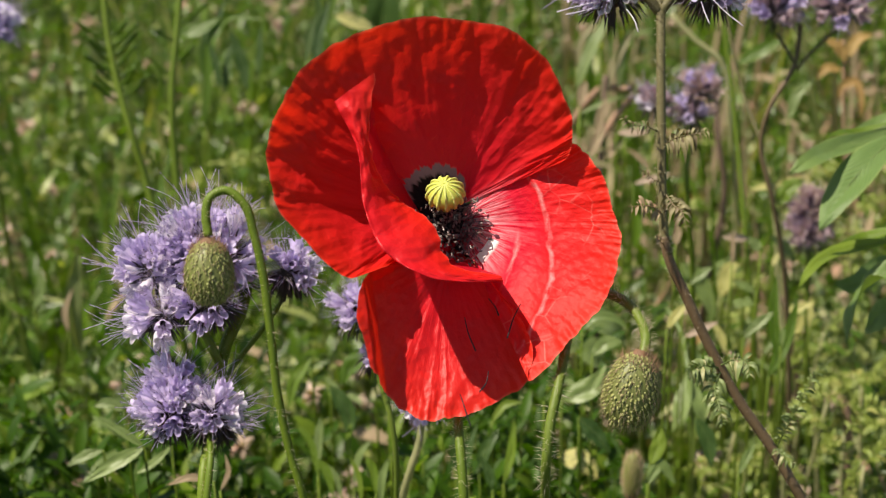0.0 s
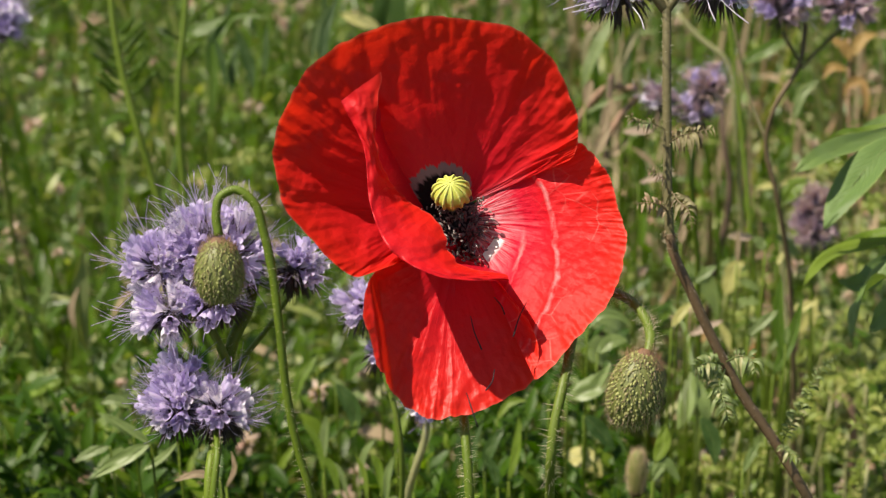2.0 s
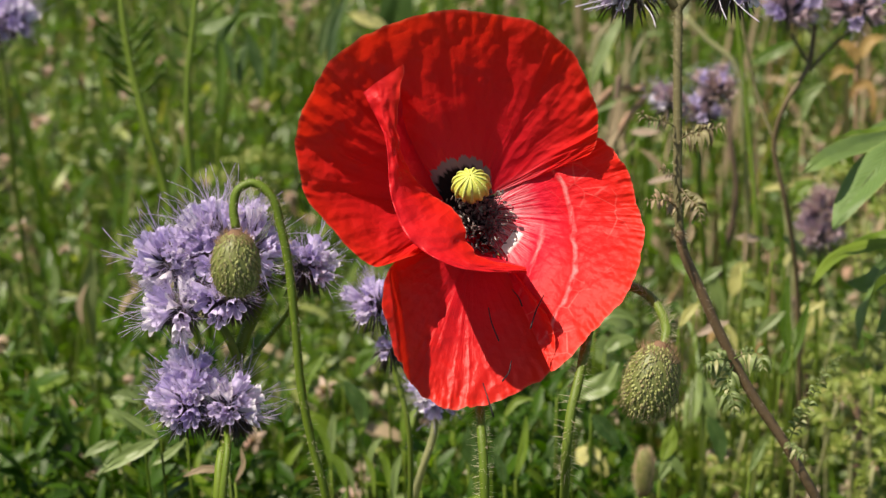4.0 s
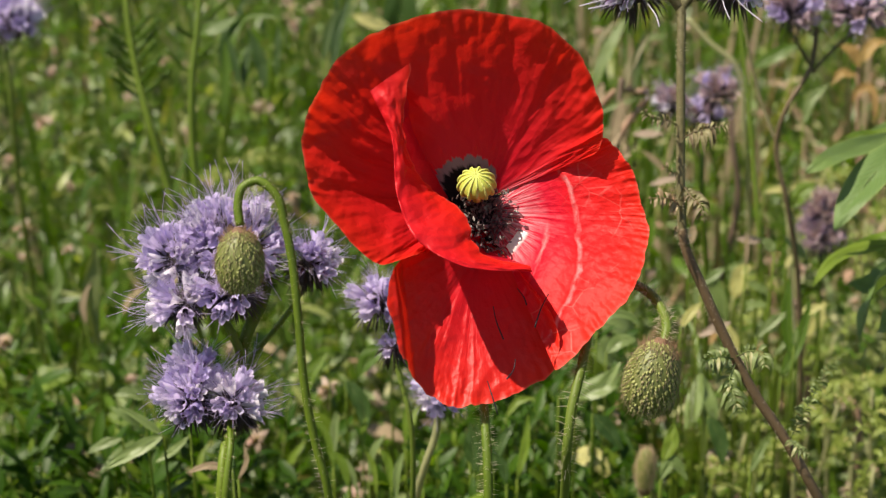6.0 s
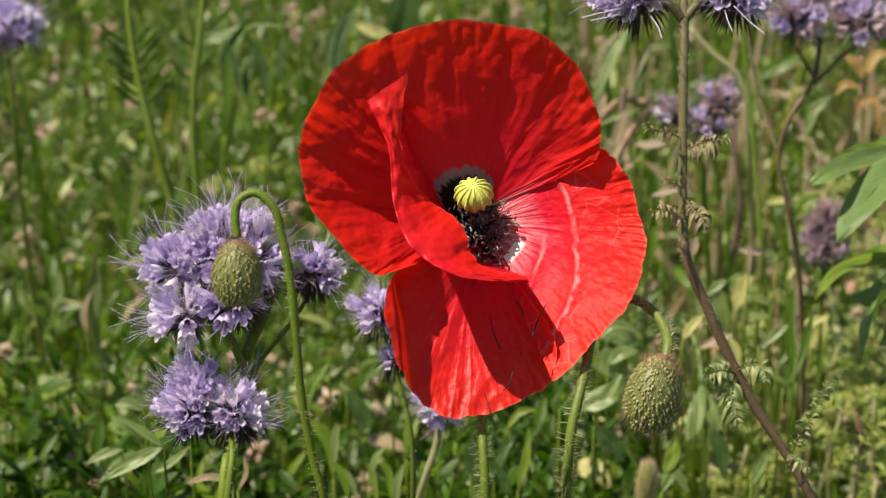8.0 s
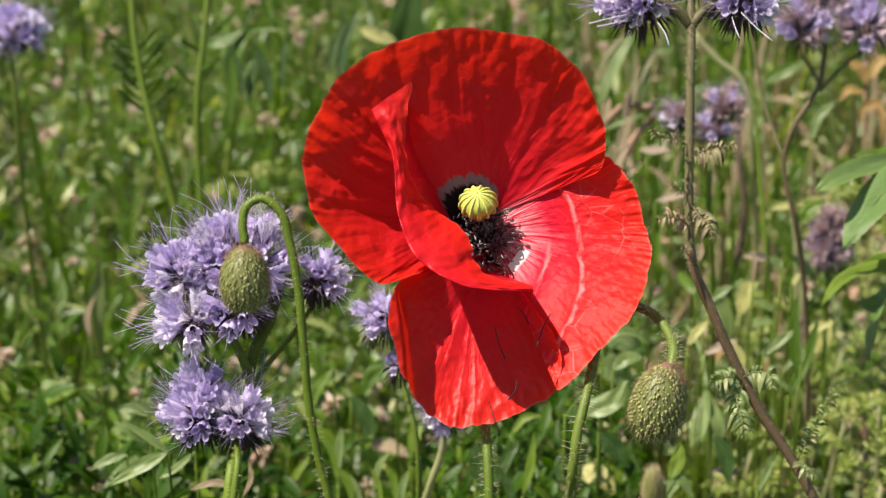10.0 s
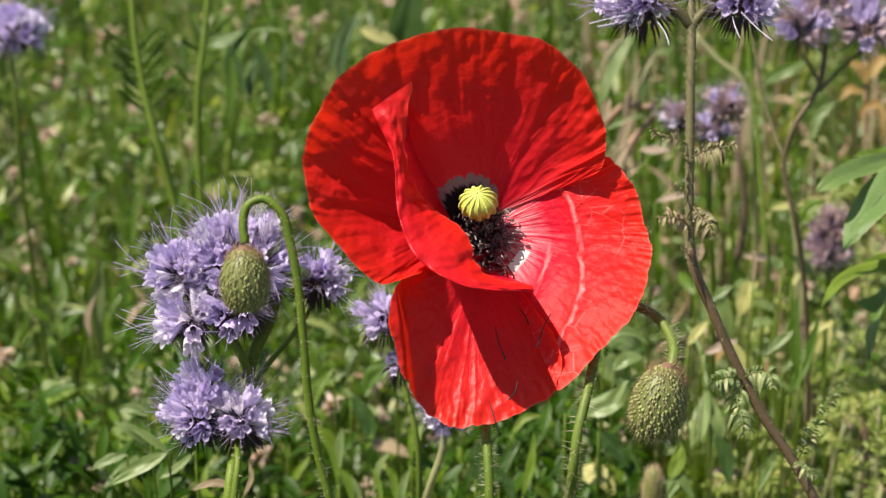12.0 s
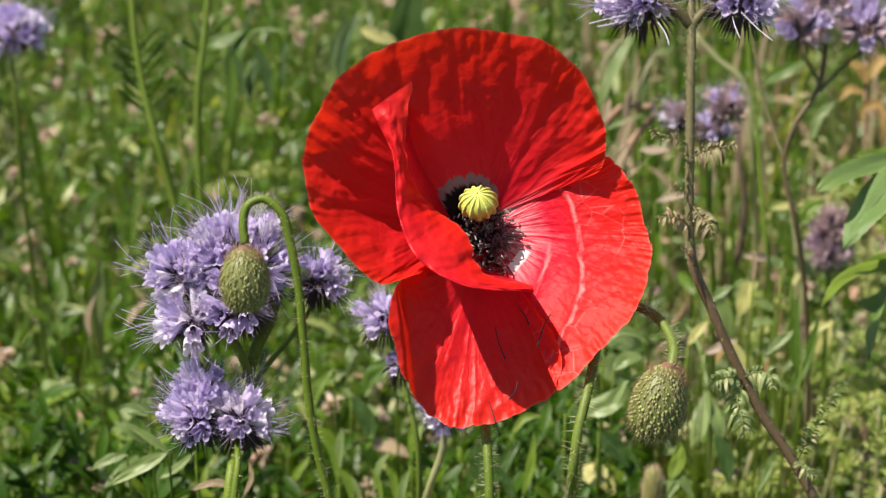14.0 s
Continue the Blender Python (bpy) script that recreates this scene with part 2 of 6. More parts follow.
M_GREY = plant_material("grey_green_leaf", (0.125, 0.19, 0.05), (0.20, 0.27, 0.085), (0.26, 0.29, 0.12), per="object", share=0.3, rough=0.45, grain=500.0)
M_YELLOW = plant_material("yellowed_leaf", (0.46, 0.44, 0.14), (0.58, 0.54, 0.24), (0.5, 0.4, 0.2), per="object", share=0.35, rough=0.5)
M_FEATHER = plant_material("feathery_leaf", (0.12, 0.175, 0.018), (0.27, 0.33, 0.06), (0.34, 0.32, 0.09), share=0.3, rough=0.55, odd_share=0.15)
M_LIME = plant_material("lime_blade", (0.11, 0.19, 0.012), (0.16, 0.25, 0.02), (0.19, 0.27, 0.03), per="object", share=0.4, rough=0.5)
M_BROWN = plant_material("brown_stalk", (0.10, 0.065, 0.04), (0.18, 0.12, 0.08), (0.14, 0.09, 0.06), per="object", share=0.05, rough=0.7)
M_GOLD = plant_material("golden_dead_leaf", (0.30, 0.17, 0.05), (0.42, 0.27, 0.09), (0.34, 0.17, 0.07), per="object", share=0.3, rough=0.6, warm=1.1)
M_SOIL = ground_material()

# ---------------------------------------------------------------- mesh helpers
BASE = {}


def thing(name, base, label, category, group="", kind=""):
    ob = new(name)
    ob.location = base
    ob.empty_display_size = 0.01
    BASE[ob.name] = Vector(base)
    return tagged(ob, label, category, group, kind)


def part(name, bm, mats, parent, label=""):
    """One mesh object from bm, whose points are in the world, under a thing or a part."""
    base = BASE[parent.name]
    bmesh.ops.translate(bm, verts=bm.verts, vec=-base)
    me = bpy.data.meshes.new(name)
    bm.to_mesh(me)
    bm.free()
    for m in mats if isinstance(mats, (list, tuple)) else [mats]:
        me.materials.append(m)
    me.polygons.foreach_set("use_smooth", [True] * len(me.polygons))
    ob = new(name, me)
    ob.parent = parent
    BASE[ob.name] = base
    return tagged(ob, label)


def spline(points, n):
    """n + 1 points of a smooth curve through the given ones (tangents by chord length, so long spans don't overshoot)."""
    p = [Vector(q) for q in points]
    m = len(p)
    span = [max(1e-9, (p[i + 1] - p[i]).length) for i in range(m - 1)]
    tan = []
    for i in range(m):
        if i == 0:
            tan.append((p[1] - p[0]) / span[0])
        elif i == m - 1:
            tan.append((p[-1] - p[-2]) / span[-1])
        else:
            a, b = span[i - 1], span[i]
            tan.append(((p[i] - p[i - 1]) / a * b + (p[i + 1] - p[i]) / b * a) / (a + b))
    out = []
    for i in range(n + 1):
        s = min(i / n * (m - 1), m - 1 - 1e-6)
        j, t = int(s), s - int(s)
        h = span[j]
        out.append(p[j] * (2 * t ** 3 - 3 * t * t + 1) + tan[j] * h * (t ** 3 - 2 * t * t + t) + p[j + 1] * (3 * t * t - 2 * t ** 3) + tan[j + 1] * h * (t ** 3 - t * t))
    return out


def tube(bm, points, r0, r1, sides=8, steps=None, slot=0, rough=0.0):
    """A round, tapering stalk along a curve."""
    pts = spline(points, steps or 6 * (len(points) - 1))
    rings, ref = [], Vector((0.3, 0.9, 0.2))
    for i, q in enumerate(pts):
        d = (pts[min(i + 1, len(pts) - 1)] - pts[max(i - 1, 0)]).normalized()
        a = d.cross(ref)
        if a.length < 1e-4:
            a = d.cross(Vector((1, 0, 0)))
        a.normalize()
        b = d.cross(a)
        ref = b.cross(d) * 0.0 + ref
        r = r0 + (r1 - r0) * i / (len(pts) - 1)
        r *= 1 + rough * noise.noise(q * 400)
        rings.append([bm.verts.new(q + r * (math.cos(w) * a + math.sin(w) * b)) for w in [2 * math.pi * k / sides for k in range(sides)]])
    for m, o in zip(rings, rings[1:]):
        for k in range(sides):
            f = bm.faces.new((m[k], m[(k + 1) % sides], o[(k + 1) % sides], o[k]))
            f.material_index = slot
    for ring in (rings[0][::-1], rings[-1]):
        bm.faces.new(ring).material_index = slot
    return pts


def spike(bm, at, way, length, width, slot=0, bend=None):
    """A thin tapering hair: three sides, two joints when bent."""
    way = Vector(way).normalized()
    a = way.orthogonal().normalized()
    b = way.cross(a)
    low = [bm.verts.new(at + width * (math.cos(w) * a + math.sin(w) * b)) for w in (0, 2.1, 4.2)]
    if bend is not None:
        m = at + way * length * 0.55
        mid = [bm.verts.new(m + 0.75 * width * (math.cos(w) * a + math.sin(w) * b)) for w in (0, 2.1, 4.2)]
        for k in range(3):
            bm.faces.new((low[k], low[(k + 1) % 3], mid[(k + 1) % 3], mid[k])).material_index = slot
        tip = bm.verts.new(at + way * length + bend)
        low = mid
    else:
        tip = bm.verts.new(at + way * length)
    for k in range(3):
        bm.faces.new((low[k], low[(k + 1) % 3], tip)).material_index = slot


def hairs(bm, pts, radius, count, length, rng, start=0.0, end=1.0, width=0.00007, slot=0):
    """Bristles that stand off a stalk."""
    for _ in range(count):
        s = (start + (end - start) * rng.random()) * (len(pts) - 1.001)
        i = int(s)
        q = pts[i].lerp(pts[i + 1], s - i)
        d = (pts[i + 1] - pts[i]).normalized()
        a = d.orthogonal().normalized()
        w = rng.random() * 6.283
        out = math.cos(w) * a + math.sin(w) * d.cross(a)
        spike(bm, q + out * radius * 0.9, out + d * rng.uniform(-0.35, 0.35), length * rng.uniform(0.6, 1.25), width, slot,
              bend=Vector((rng.uniform(-1, 1), rng.uniform(-1, 1), rng.uniform(-1, 0.4))) * length * 0.18)


def grid_mesh(bm, fn, nu, nv, slot=0):
    """A sheet from fn(u, v), with its u and v kept as texture coordinates."""
    lay = bm.loops.layers.uv.verify()
    vs = [[bm.verts.new(fn(i / nu, j / nv)) for j in range(nv + 1)] for i in range(nu + 1)]
    for i in range(nu):
        for j in range(nv):
            f = bm.faces.new((vs[i][j], vs[i + 1][j], vs[i + 1][j + 1], vs[i][j + 1]))
            f.material_index = slot
            for lp, (a, b) in zip(f.loops, ((i, j), (i + 1, j), (i + 1, j + 1), (i, j + 1))):
                lp[lay].uv = (a / nu, b / nv)


def leaf_sheet(bm, path, width, face, fold=0.25, wave=0.0, nu=8, nv=16, belly=0.8, seed=0.0, slot=0):
    """A leaf blade along a curve: broad in the middle, pointed, folded at the midrib, slightly wavy."""
    pts = spline(path, nv)
    face = Vector(face).normalized()

    def fn(u, v):
        i = round(v * nv)
        d = (pts[min(i + 1, nv)] - pts[max(i - 1, 0)]).normalized()
        side = d.cross(face).normalized()
        up = side.cross(d)
        s = 2 * u - 1
        w = width * 0.5 * max(0.015, math.sin(math.pi * v ** belly) ** 0.85)
        q = pts[i] + side * s * w + up * (abs(s) * w * fold)
        q += up * width * wave * noise.noise(Vector((s * 1.5, v * 4 + seed, seed)))
        return q
    grid_mesh(bm, fn, nu, nv, slot)


# ---------------------------------------------------------------- ground
gb = bmesh.new()
bmesh.ops.create_grid(gb, x_segments=120, y_segments=120, size=1.0)
for vtx in gb.verts:
    vtx.co.x = math.copysign(abs(vtx.co.x) ** 3, vtx.co.x) * 400
    vtx.co.y = math.copysign(abs(vtx.co.y) ** 3, vtx.co.y) * 400
    vtx.co.z = 0.012 * noise.noise(vtx.co * 6) if vtx.co.length < 6 else 0.0
gme = bpy.data.meshes.new("ground")
gb.to_mesh(gme)
gb.free()
gme.materials.append(M_SOIL)
tagged(new("ground", gme), "dark meadow soil under dense green herbs", "ground", kind="structure")


# ---------------------------------------------------------------- poppy
FLOWER = Matrix.Translation((0.0076, -0.0279, 0.5168)) @ pose(0, 0, 0, 65) @ Matrix.Scale(0.001, 4)


def petal(parent, name, rim, claw, claw_width, power, material, seed, nu=120, nv=60, ruffle=0.9, ridges=(), label="", creased=0.5, crease_count=18, crumpled=1.0, tiny_amp=0.30, pleat=0.35, facet=0.0, folds=(), rib=0.0, rib_count=40, rib_from=0.3, rib_to=2.0, rib_rest=0.1, flank=None):
    """A petal from its claw to its rim, in millimetres of the flower's own space (x, y in its face, z out of it).
    power > 1: flat at the claw, rising to the rim. ridges: (u, v, du, dv, height) soft folds.
    rib: height of the narrow pleats that fan out from the claw, in patches. flank: (x, y, x, y, width, height) a margin turned up along a line.
    facet: crepe facets, in millimetres. folds: (v, rise, u0, u1, from, to, width, height) sharp creases across the petal."""
    bm = bmesh.new()
    edge = spline(rim, nu)

    def fn(u, v):
        e = edge[round(u * nu)]
        side = (u - 0.5) * claw_width
        mid = edge[nu // 2]
        across = Vector((-(mid.y - claw[1]), mid.x - claw[0])).normalized() * -1
        c = Vector((claw[0] + across.x * side, claw[1] + across.y * side, claw[2]))
        q = c.lerp(e, v)
        q.z = c.z + (e.z - c.z) * v ** power
        # a few radial creases, crumpled sheet, ruffled rim
        bent = u + 0.012 * noise.noise(Vector((q.x * 0.08, q.y * 0.08, seed)))
        crease = noise.noise(Vector((bent * crease_count + seed, v * 2.8, seed)))
        fine = 1 - 2 * abs(noise.noise(Vector((bent * crease_count * 2.2 + seed, v * 5.0, seed + 4))))
        crumple = noise.noise(Vector((q.x * 0.16, q.y * 0.16, seed * 3)))
        small = 1 - 2 * abs(noise.noise(Vector((q.x * 0.30, q.y * 0.30, seed * 5))))
        tiny = 1 - 2 * abs(noise.noise(Vector((q.x * 0.75, q.y * 0.75, seed * 7))))
        end = min(1.0, 4 * (1 - u) + 0.06)
        q.z += end * v * (creased * crease + 0.40 * creased * fine + crumpled * v * (1.5 * crumple + 0.75 * small + tiny_amp * tiny))
        q.z += pleat * v ** 7 * (1 - 2 * abs(noise.noise(Vector((bent * crease_count * 4.2 + seed, v * 3.0, seed + 8)))))
        q.z += ruffle * v ** 5 * noise.noise(Vector((u * 17, seed, 2.0)))
        shrink = 1 + v ** 4 * (0.022 * noise.noise(Vector((u * 22, seed, 7.0))) + 0.010 * noise.noise(Vector((u * 60, seed, 9.0))) + 0.004 * noise.noise(Vector((u * 150, seed, 5.0))))
        q.x, q.y = c.x + (q.x - c.x) * shrink, c.y + (q.y - c.y) * shrink
        if facet:
            spot = Vector((q.x * 0.15 + 0.25 * crumple, q.y * 0.15, seed))
            near = noise.voronoi(spot)[0]
            fold = noise.voronoi(spot * 2.3 + Vector((4.0, 1.0, 0.0)))[0]
            q.z += facet * v * (1.6 * (near[1] - near[0]) + 0.55 * (fold[1] - fold[0]))
        if rib:
            wide = 1 - 2 * abs(noise.noise(Vector((bent * rib_count + seed, v * 1.6, seed + 12))))
            thin = 1 - 2 * abs(noise.noise(Vector((bent * rib_count * 2.6 + seed, v * 2.2, seed + 15))))
            patch = min(1.0, max(0.0, 0.75 + 1.5 * noise.noise(Vector((u * 7, v * 2.5, seed + 20)))))
            q.z += rib * end * min(1.0, max(0.0, (v - rib_from) / 0.25)) * min(1.0, max(rib_rest, (rib_to - v) / 0.25)) * patch * (wide + 0.35 * thin)
        if flank:
            xa, ya, xb, yb, width, h = flank
            off = (xa + (xb - xa) * (ya - q.y) / (ya - yb) - q.x) / width
            off = min(1.0, max(0.0, off))
            q.z += h * off * off * (3 - 2 * off) * min(1.0, 3 * v)
        for fv, rise, u0, u1, ua, ub, width, h in folds:
            line = fv + rise * min(1.0, max(0.0, (u - u0) / (u1 - u0))) + 0.012 * noise.noise(Vector((u * 14, seed, 3.0)))
            gate = min(1.0, max(0.0, (u - ua) / 0.10)) * min(1.0, max(0.0, (ub - u) / 0.10))
            off = (v - line) / width
            q.z += gate * h * (math.exp(-abs(off) * (1.0 if off < 0 else 0.55)))
        for ru, rv, du, dv, h in ridges:
            q.z += h * math.exp(-((u - ru) / du) ** 2 - ((v - rv) / dv) ** 2)
        return FLOWER @ q
    grid_mesh(bm, fn, nu, nv)
    return part(name, bm, material, parent, label)


def make_poppy():
    th = thing("poppy", (0.012, 0.015, 0.0), "open red poppy flower with a black centre on a bristly stem", "flower")
    rng = random.Random(5)
    petal(th, "petal", [(-10.6, -17.8, -4), (-13.4, -18.2, 4), (-23, -20.4, 9.5), (-31.8, -11.7, 11), (-39.7, 0.2, 8.5), (-39, 15.1, 8.5), (-33.2, 26.1, 9.5), (-18.8, 36.3, 8), (1.2, 39.3, 9),
                        (17.8, 35, 13.5), (26.6, 25.2, 9), (31, 11.7, 5.5), (29.9, 7, 4), (21.4, 4, -4.5), (13.3, 2.8, -9)],
          (1.6, -5.5, -12.8), 9, 1.45, M_PETAL_BACK, 1.7, nu=440, nv=80, pleat=0.8, ruffle=1.7, creased=1.9, crease_count=15, crumpled=0.68, tiny_amp=0.08, facet=0.24, rib=0.95, rib_count=30, rib_from=0.40,
          ridges=((0.30, 0.75, 0.02, 0.4, 1.2), (0.60, 0.8, 0.012, 0.3, -1.0), (0.68, 0.8, 0.012, 0.3, -1.0), (0.52, 0.8, 0.012, 0.4, -0.8)))
    petal(th, "petal", [(12.6, 4.9, -9), (23.6, 7.1, -5.5), (32.3, 9.2, 1.5), (36.8, 3.8, 4), (39.8, -4.8, 4), (41.7, -13.1, 6), (38.3, -25.5, 7),
                        (29.4, -36.2, 8), (19.1, -45.3, 9), (20.4, -38.5, 7), (18.6, -32.5, 6), (14.4, -26.8, 1)],
          (5.2, -8.7, -13), 9, 1.2, M_PETAL_PALE, 4.2, nu=420, nv=120, creased=0.28, crumpled=0.34, tiny_amp=0.22, facet=0.44, pleat=0.35, rib=0.28, rib_count=18, rib_from=0.05, rib_to=0.62, rib_rest=0.25,
          folds=((0.56, 0.24, 0.50, 0.70, 0.12, 0.80, 0.045, 1.5), (0.36, 0.22, 0.55, 0.80, 0.42, 0.92, 0.05, 1.3)),
          ridges=((0.25, 0.72, 0.05, 0.12, -1.0), (0.34, 0.80, 0.04, 0.15, 0.8)))
    petal(th, "petal", [(-9.5, -13.8, -6), (-16, -17.3, -1), (-20.2, -26.3, 4), (-18.2, -37.9, 5), (-15.1, -46, 4), (-10.5, -51.9, 4), (-4.8, -54.5, 4), (1.3, -54.1, 4),
                        (11.5, -51.2, 2), (20.6, -45, -1), (22.3, -35.8, -4), (17.4, -26, -8)],
          (2.7, -12.2, -13), 8, 1.0, M_PETAL, 8.1, nu=240, nv=90, creased=0.30, crease_count=9, crumpled=0.45, tiny_amp=0.25, facet=0.40, rib=0.22, rib_count=20, pleat=0.3,
          flank=(-17.0, -20, -13.6, -50, 2.0, 6.2), ridges=((0.55, 0.85, 0.06, 0.2, 0.8), (0.44, 0.6, 0.05, 0.5, 0.6)))
    # the inner petal is rolled up into a lip beside the stamens
    bm = bmesh.new()
    nu, nv = 110, 40
    hid = spline([(-14.2, 22.4, 0), (-10.2, 7.2, -10), (-5.4, -4.5, -12), (-1.2, -10.8, -13), (2.3, -15.7, -12), (13, -21.1, -4)], nu)
    turn = spline([(-24.3, 20, 14), (-19.4, 9.4, 15), (-17.8, -5, 17), (-13.5, -14.5, 20), (-4.9, -20, 21), (13.6, -22.4, 14)], nu)
    lip = spline([(-15, 26.4, 15.5), (-15.9, 7.8, 13.5), (-10.5, -2.3, 8), (-3.1, -7.5, 9), (1.7, -17.7, 14), (13.3, -20.9, 12)], nu)

    def rolled(u, v):
        i = round(u * nu)
        a, b, c = hid[i], turn[i], lip[i]
        if v < 0.5:
            t = 2 * v
            q = a.lerp(b, t)
            q.x += (b.x - a.x) * 0.25 * math.sin(math.pi * t)
        else:
            t = 2 * v - 1
            q = b.lerp(c, t)
            q.z += 1.0 * math.sin(math.pi * t)
        q.z += (0.9 * noise.noise(Vector((u * 9, v * 4, 3.3))) + 0.5 * (1 - 2 * abs(noise.noise(Vector((u * 16, v * 9, 1.3)))))) * min(1, 2 * v)
        q.z += 0.9 * v ** 3 * noise.noise(Vector((u * 13, 1.1, 0)))
        q.x += 0.8 * v ** 4 * noise.noise(Vector((u * 24, 5.1, 0)))
        return FLOWER @ q
    grid_mesh(bm, rolled, nu, nv)
    part("petal", bm, M_PETAL, th)

    # seed capsule with its rayed cap
    axis = Vector((-0.06, 0.62, 0.78)).normalized()
    a = axis.orthogonal().normalized()
    b = axis.cross(a)
    foot = Vector((1.3, -4.5, -9))
    top = foot + axis * 9.0
    high = (top - foot).length
    bm = bmesh.new()
    prof = ((0.0, 1.6), (0.2, 2.4), (0.42, 3.0), (0.46, 4.1), (0.54, 4.5), (0.66, 4.35), (0.80, 3.6), (0.91, 2.3), (0.97, 1.1), (0.985, 0.1))
    rings = []
    for h, r in prof:
        ring = []
        for k in range(40):
            w = 2 * math.pi * k / 40
            rr = r * (1 + (0.02 if h > 0.5 else 0.01) * math.cos(13 * w))
            ring.append(bm.verts.new(FLOWER @ (foot + axis * high * h + rr * (math.cos(w) * a + math.sin(w) * b))))
        rings.append(ring)
    for m, o in zip(rings, rings[1:]):
        for k in range(40):
            bm.faces.new((m[k], m[(k + 1) % 40], o[(k + 1) % 40], o[k]))
    cap = part("seed_capsule", bm, M_CAP, th, "yellow-green ribbed seed capsule")
    for k in range(13):
        bm = bmesh.new()
        w = 2 * math.pi * k / 13
        out = math.cos(w) * a + math.sin(w) * b
        line = [FLOWER @ (foot + axis * high * h + out * r) for h, r in ((0.985, 0.2), (0.92, 2.2), (0.81, 3.65), (0.67, 4.45), (0.52, 4.55), (0.46, 4.2))]
        tube(bm, line, 0.00020, 0.00050, 6, 12, rough=0.35)
        part("stigma_ray", bm, M_RAY, cap)

    bm = bmesh.new()
    bmesh.ops.create_icosphere(bm, subdivisions=3, radius=1.0)
    for q in bm.verts:
        q.co = FLOWER @ (Vector((3.6, -11.1, -15)) + Vector((q.co.x * 6.8, q.co.y * 8.2, q.co.z * 2.0)) * (1 + 0.15 * noise.noise(q.co * 4)))
    part("receptacle", bm, M_BLACK, th, "black base of the flower")
    # stamens: a dark ring round the capsule, thickest below it
    kinds = []
    for s in range(8):
        r2 = random.Random(40 + s)
        bm = bmesh.new()
        bendx, bendy = r2.uniform(-2.5, 2.5), r2.uniform(-2.5, 2.5)
        line = [Vector((0, 0, 0)), Vector((bendx * 0.3, bendy * 0.3, 3.5)), Vector((bendx, bendy, 7.5))]
        pts = tube(bm, line, 0.10, 0.07, 4, 6)
        e = pts[-1]
        tilt = Euler((r2.uniform(-1, 1), r2.uniform(-1, 1), 0)).to_matrix()
        rows = []
        for h, r in ((-0.75, 0.08), (-0.45, 0.25), (0.1, 0.28), (0.5, 0.22), (0.75, 0.07)):
            rows.append([bm.verts.new(e + tilt @ Vector((r * 1.1 * math.cos(w), r * 0.7 * math.sin(w), h))) for w in [k * 1.0472 for k in range(6)]])
        for m, o in zip(rows, rows[1:]):
            for k in range(6):
                bm.faces.new((m[k], m[(k + 1) % 6], o[(k + 1) % 6], o[k])).material_index = 1
        me = bpy.data.meshes.new("stamen")
        bm.to_mesh(me)
        bm.free()
        me.materials.append(M_BLACK)
        me.materials.append(M_POLLEN)
        kinds.append(me)
    root = Vector((2.4, -11.6, -14))
    for k in range(430):
        w, rad = rng.random() * 6.283, math.sqrt(rng.random())
        off = Vector((math.cos(w) * rad * 5.9, math.sin(w) * rad * 5.8, 0))
        if k % 5 == 0:
            off = Vector((math.cos(w) * 4.6, 3.5 + math.sin(w) * 4.0, 0))
        d = Vector((off.x * 0.035 + rng.uniform(-.25, .25), off.y * 0.04 + rng.uniform(-.3, .25), 0.8)).normalized()
        at = root + off + Vector((0, 0, rng.uniform(-1, 0.8)))
        ob = new("stamen", kinds[k % 8])
        ob.parent = th
        m = FLOWER @ Matrix.Translation(at) @ d.to_track_quat("Z", "Y").to_matrix().to_4x4() @ Matrix.Rotation(rng.random() * 6.28, 4, "Z") @ Matrix.Scale(rng.uniform(0.6, 1.05), 4)
        ob.matrix_basis = Matrix.Translation(-BASE[th.name]) @ m
    # shed stamens that stick to the petals
    for p0, p1, p2 in (((4.7, -30.6, 6), (5.4, -34.1, 8.5), (7, -38.2, 11)), ((17.9, -27.7, 6), (16.1, -30.8, 8), (14.4, -35.4, 10.5)), ((3, -47.4, 20), (4, -50.5, 23), (5.3, -54.8, 24)),
                       ((9.7, -42.6, 15.5), (9.1, -45.1, 17), (7.5, -47, 19)), ((10.4, -26.3, 5), (11.9, -28.2, 6), (12.6, -30.2, 8))):
        bm = bmesh.new()
        tube(bm, [FLOWER @ Vector(q) for q in (p0, p1, p2)], 0.00011, 0.0002, 5, 8)
        part("shed_stamen", bm, M_BLACK, th, "dry black shed filament")
    # stem
    bm = bmesh.new()
    pts = tube(bm, [FLOWER @ Vector((2.4, -9.4, -16)), (0.0098, -0.0185, 0.4801), (0.01, -0.038, 0.4714), (0.0103, -0.0515, 0.4662), (0.011, -0.0614, 0.4568), (0.0113, -0.0662, 0.4441), (0.013, 0.012, 0.2), (0.012, 0.015, 0.0)],
               0.00098, 0.0013, 10, 60, rough=0.08)
    stem = part("stem", bm, M_STEM, th)
    bm = bmesh.new()
    hairs(bm, pts, 0.0010, 300, 0.0025, rng, 0.02, 0.65, 0.00004)
    tagged(part("bristles", bm, M_BRISTLE, stem), kind="stuff")
    return th


poppy = make_poppy()


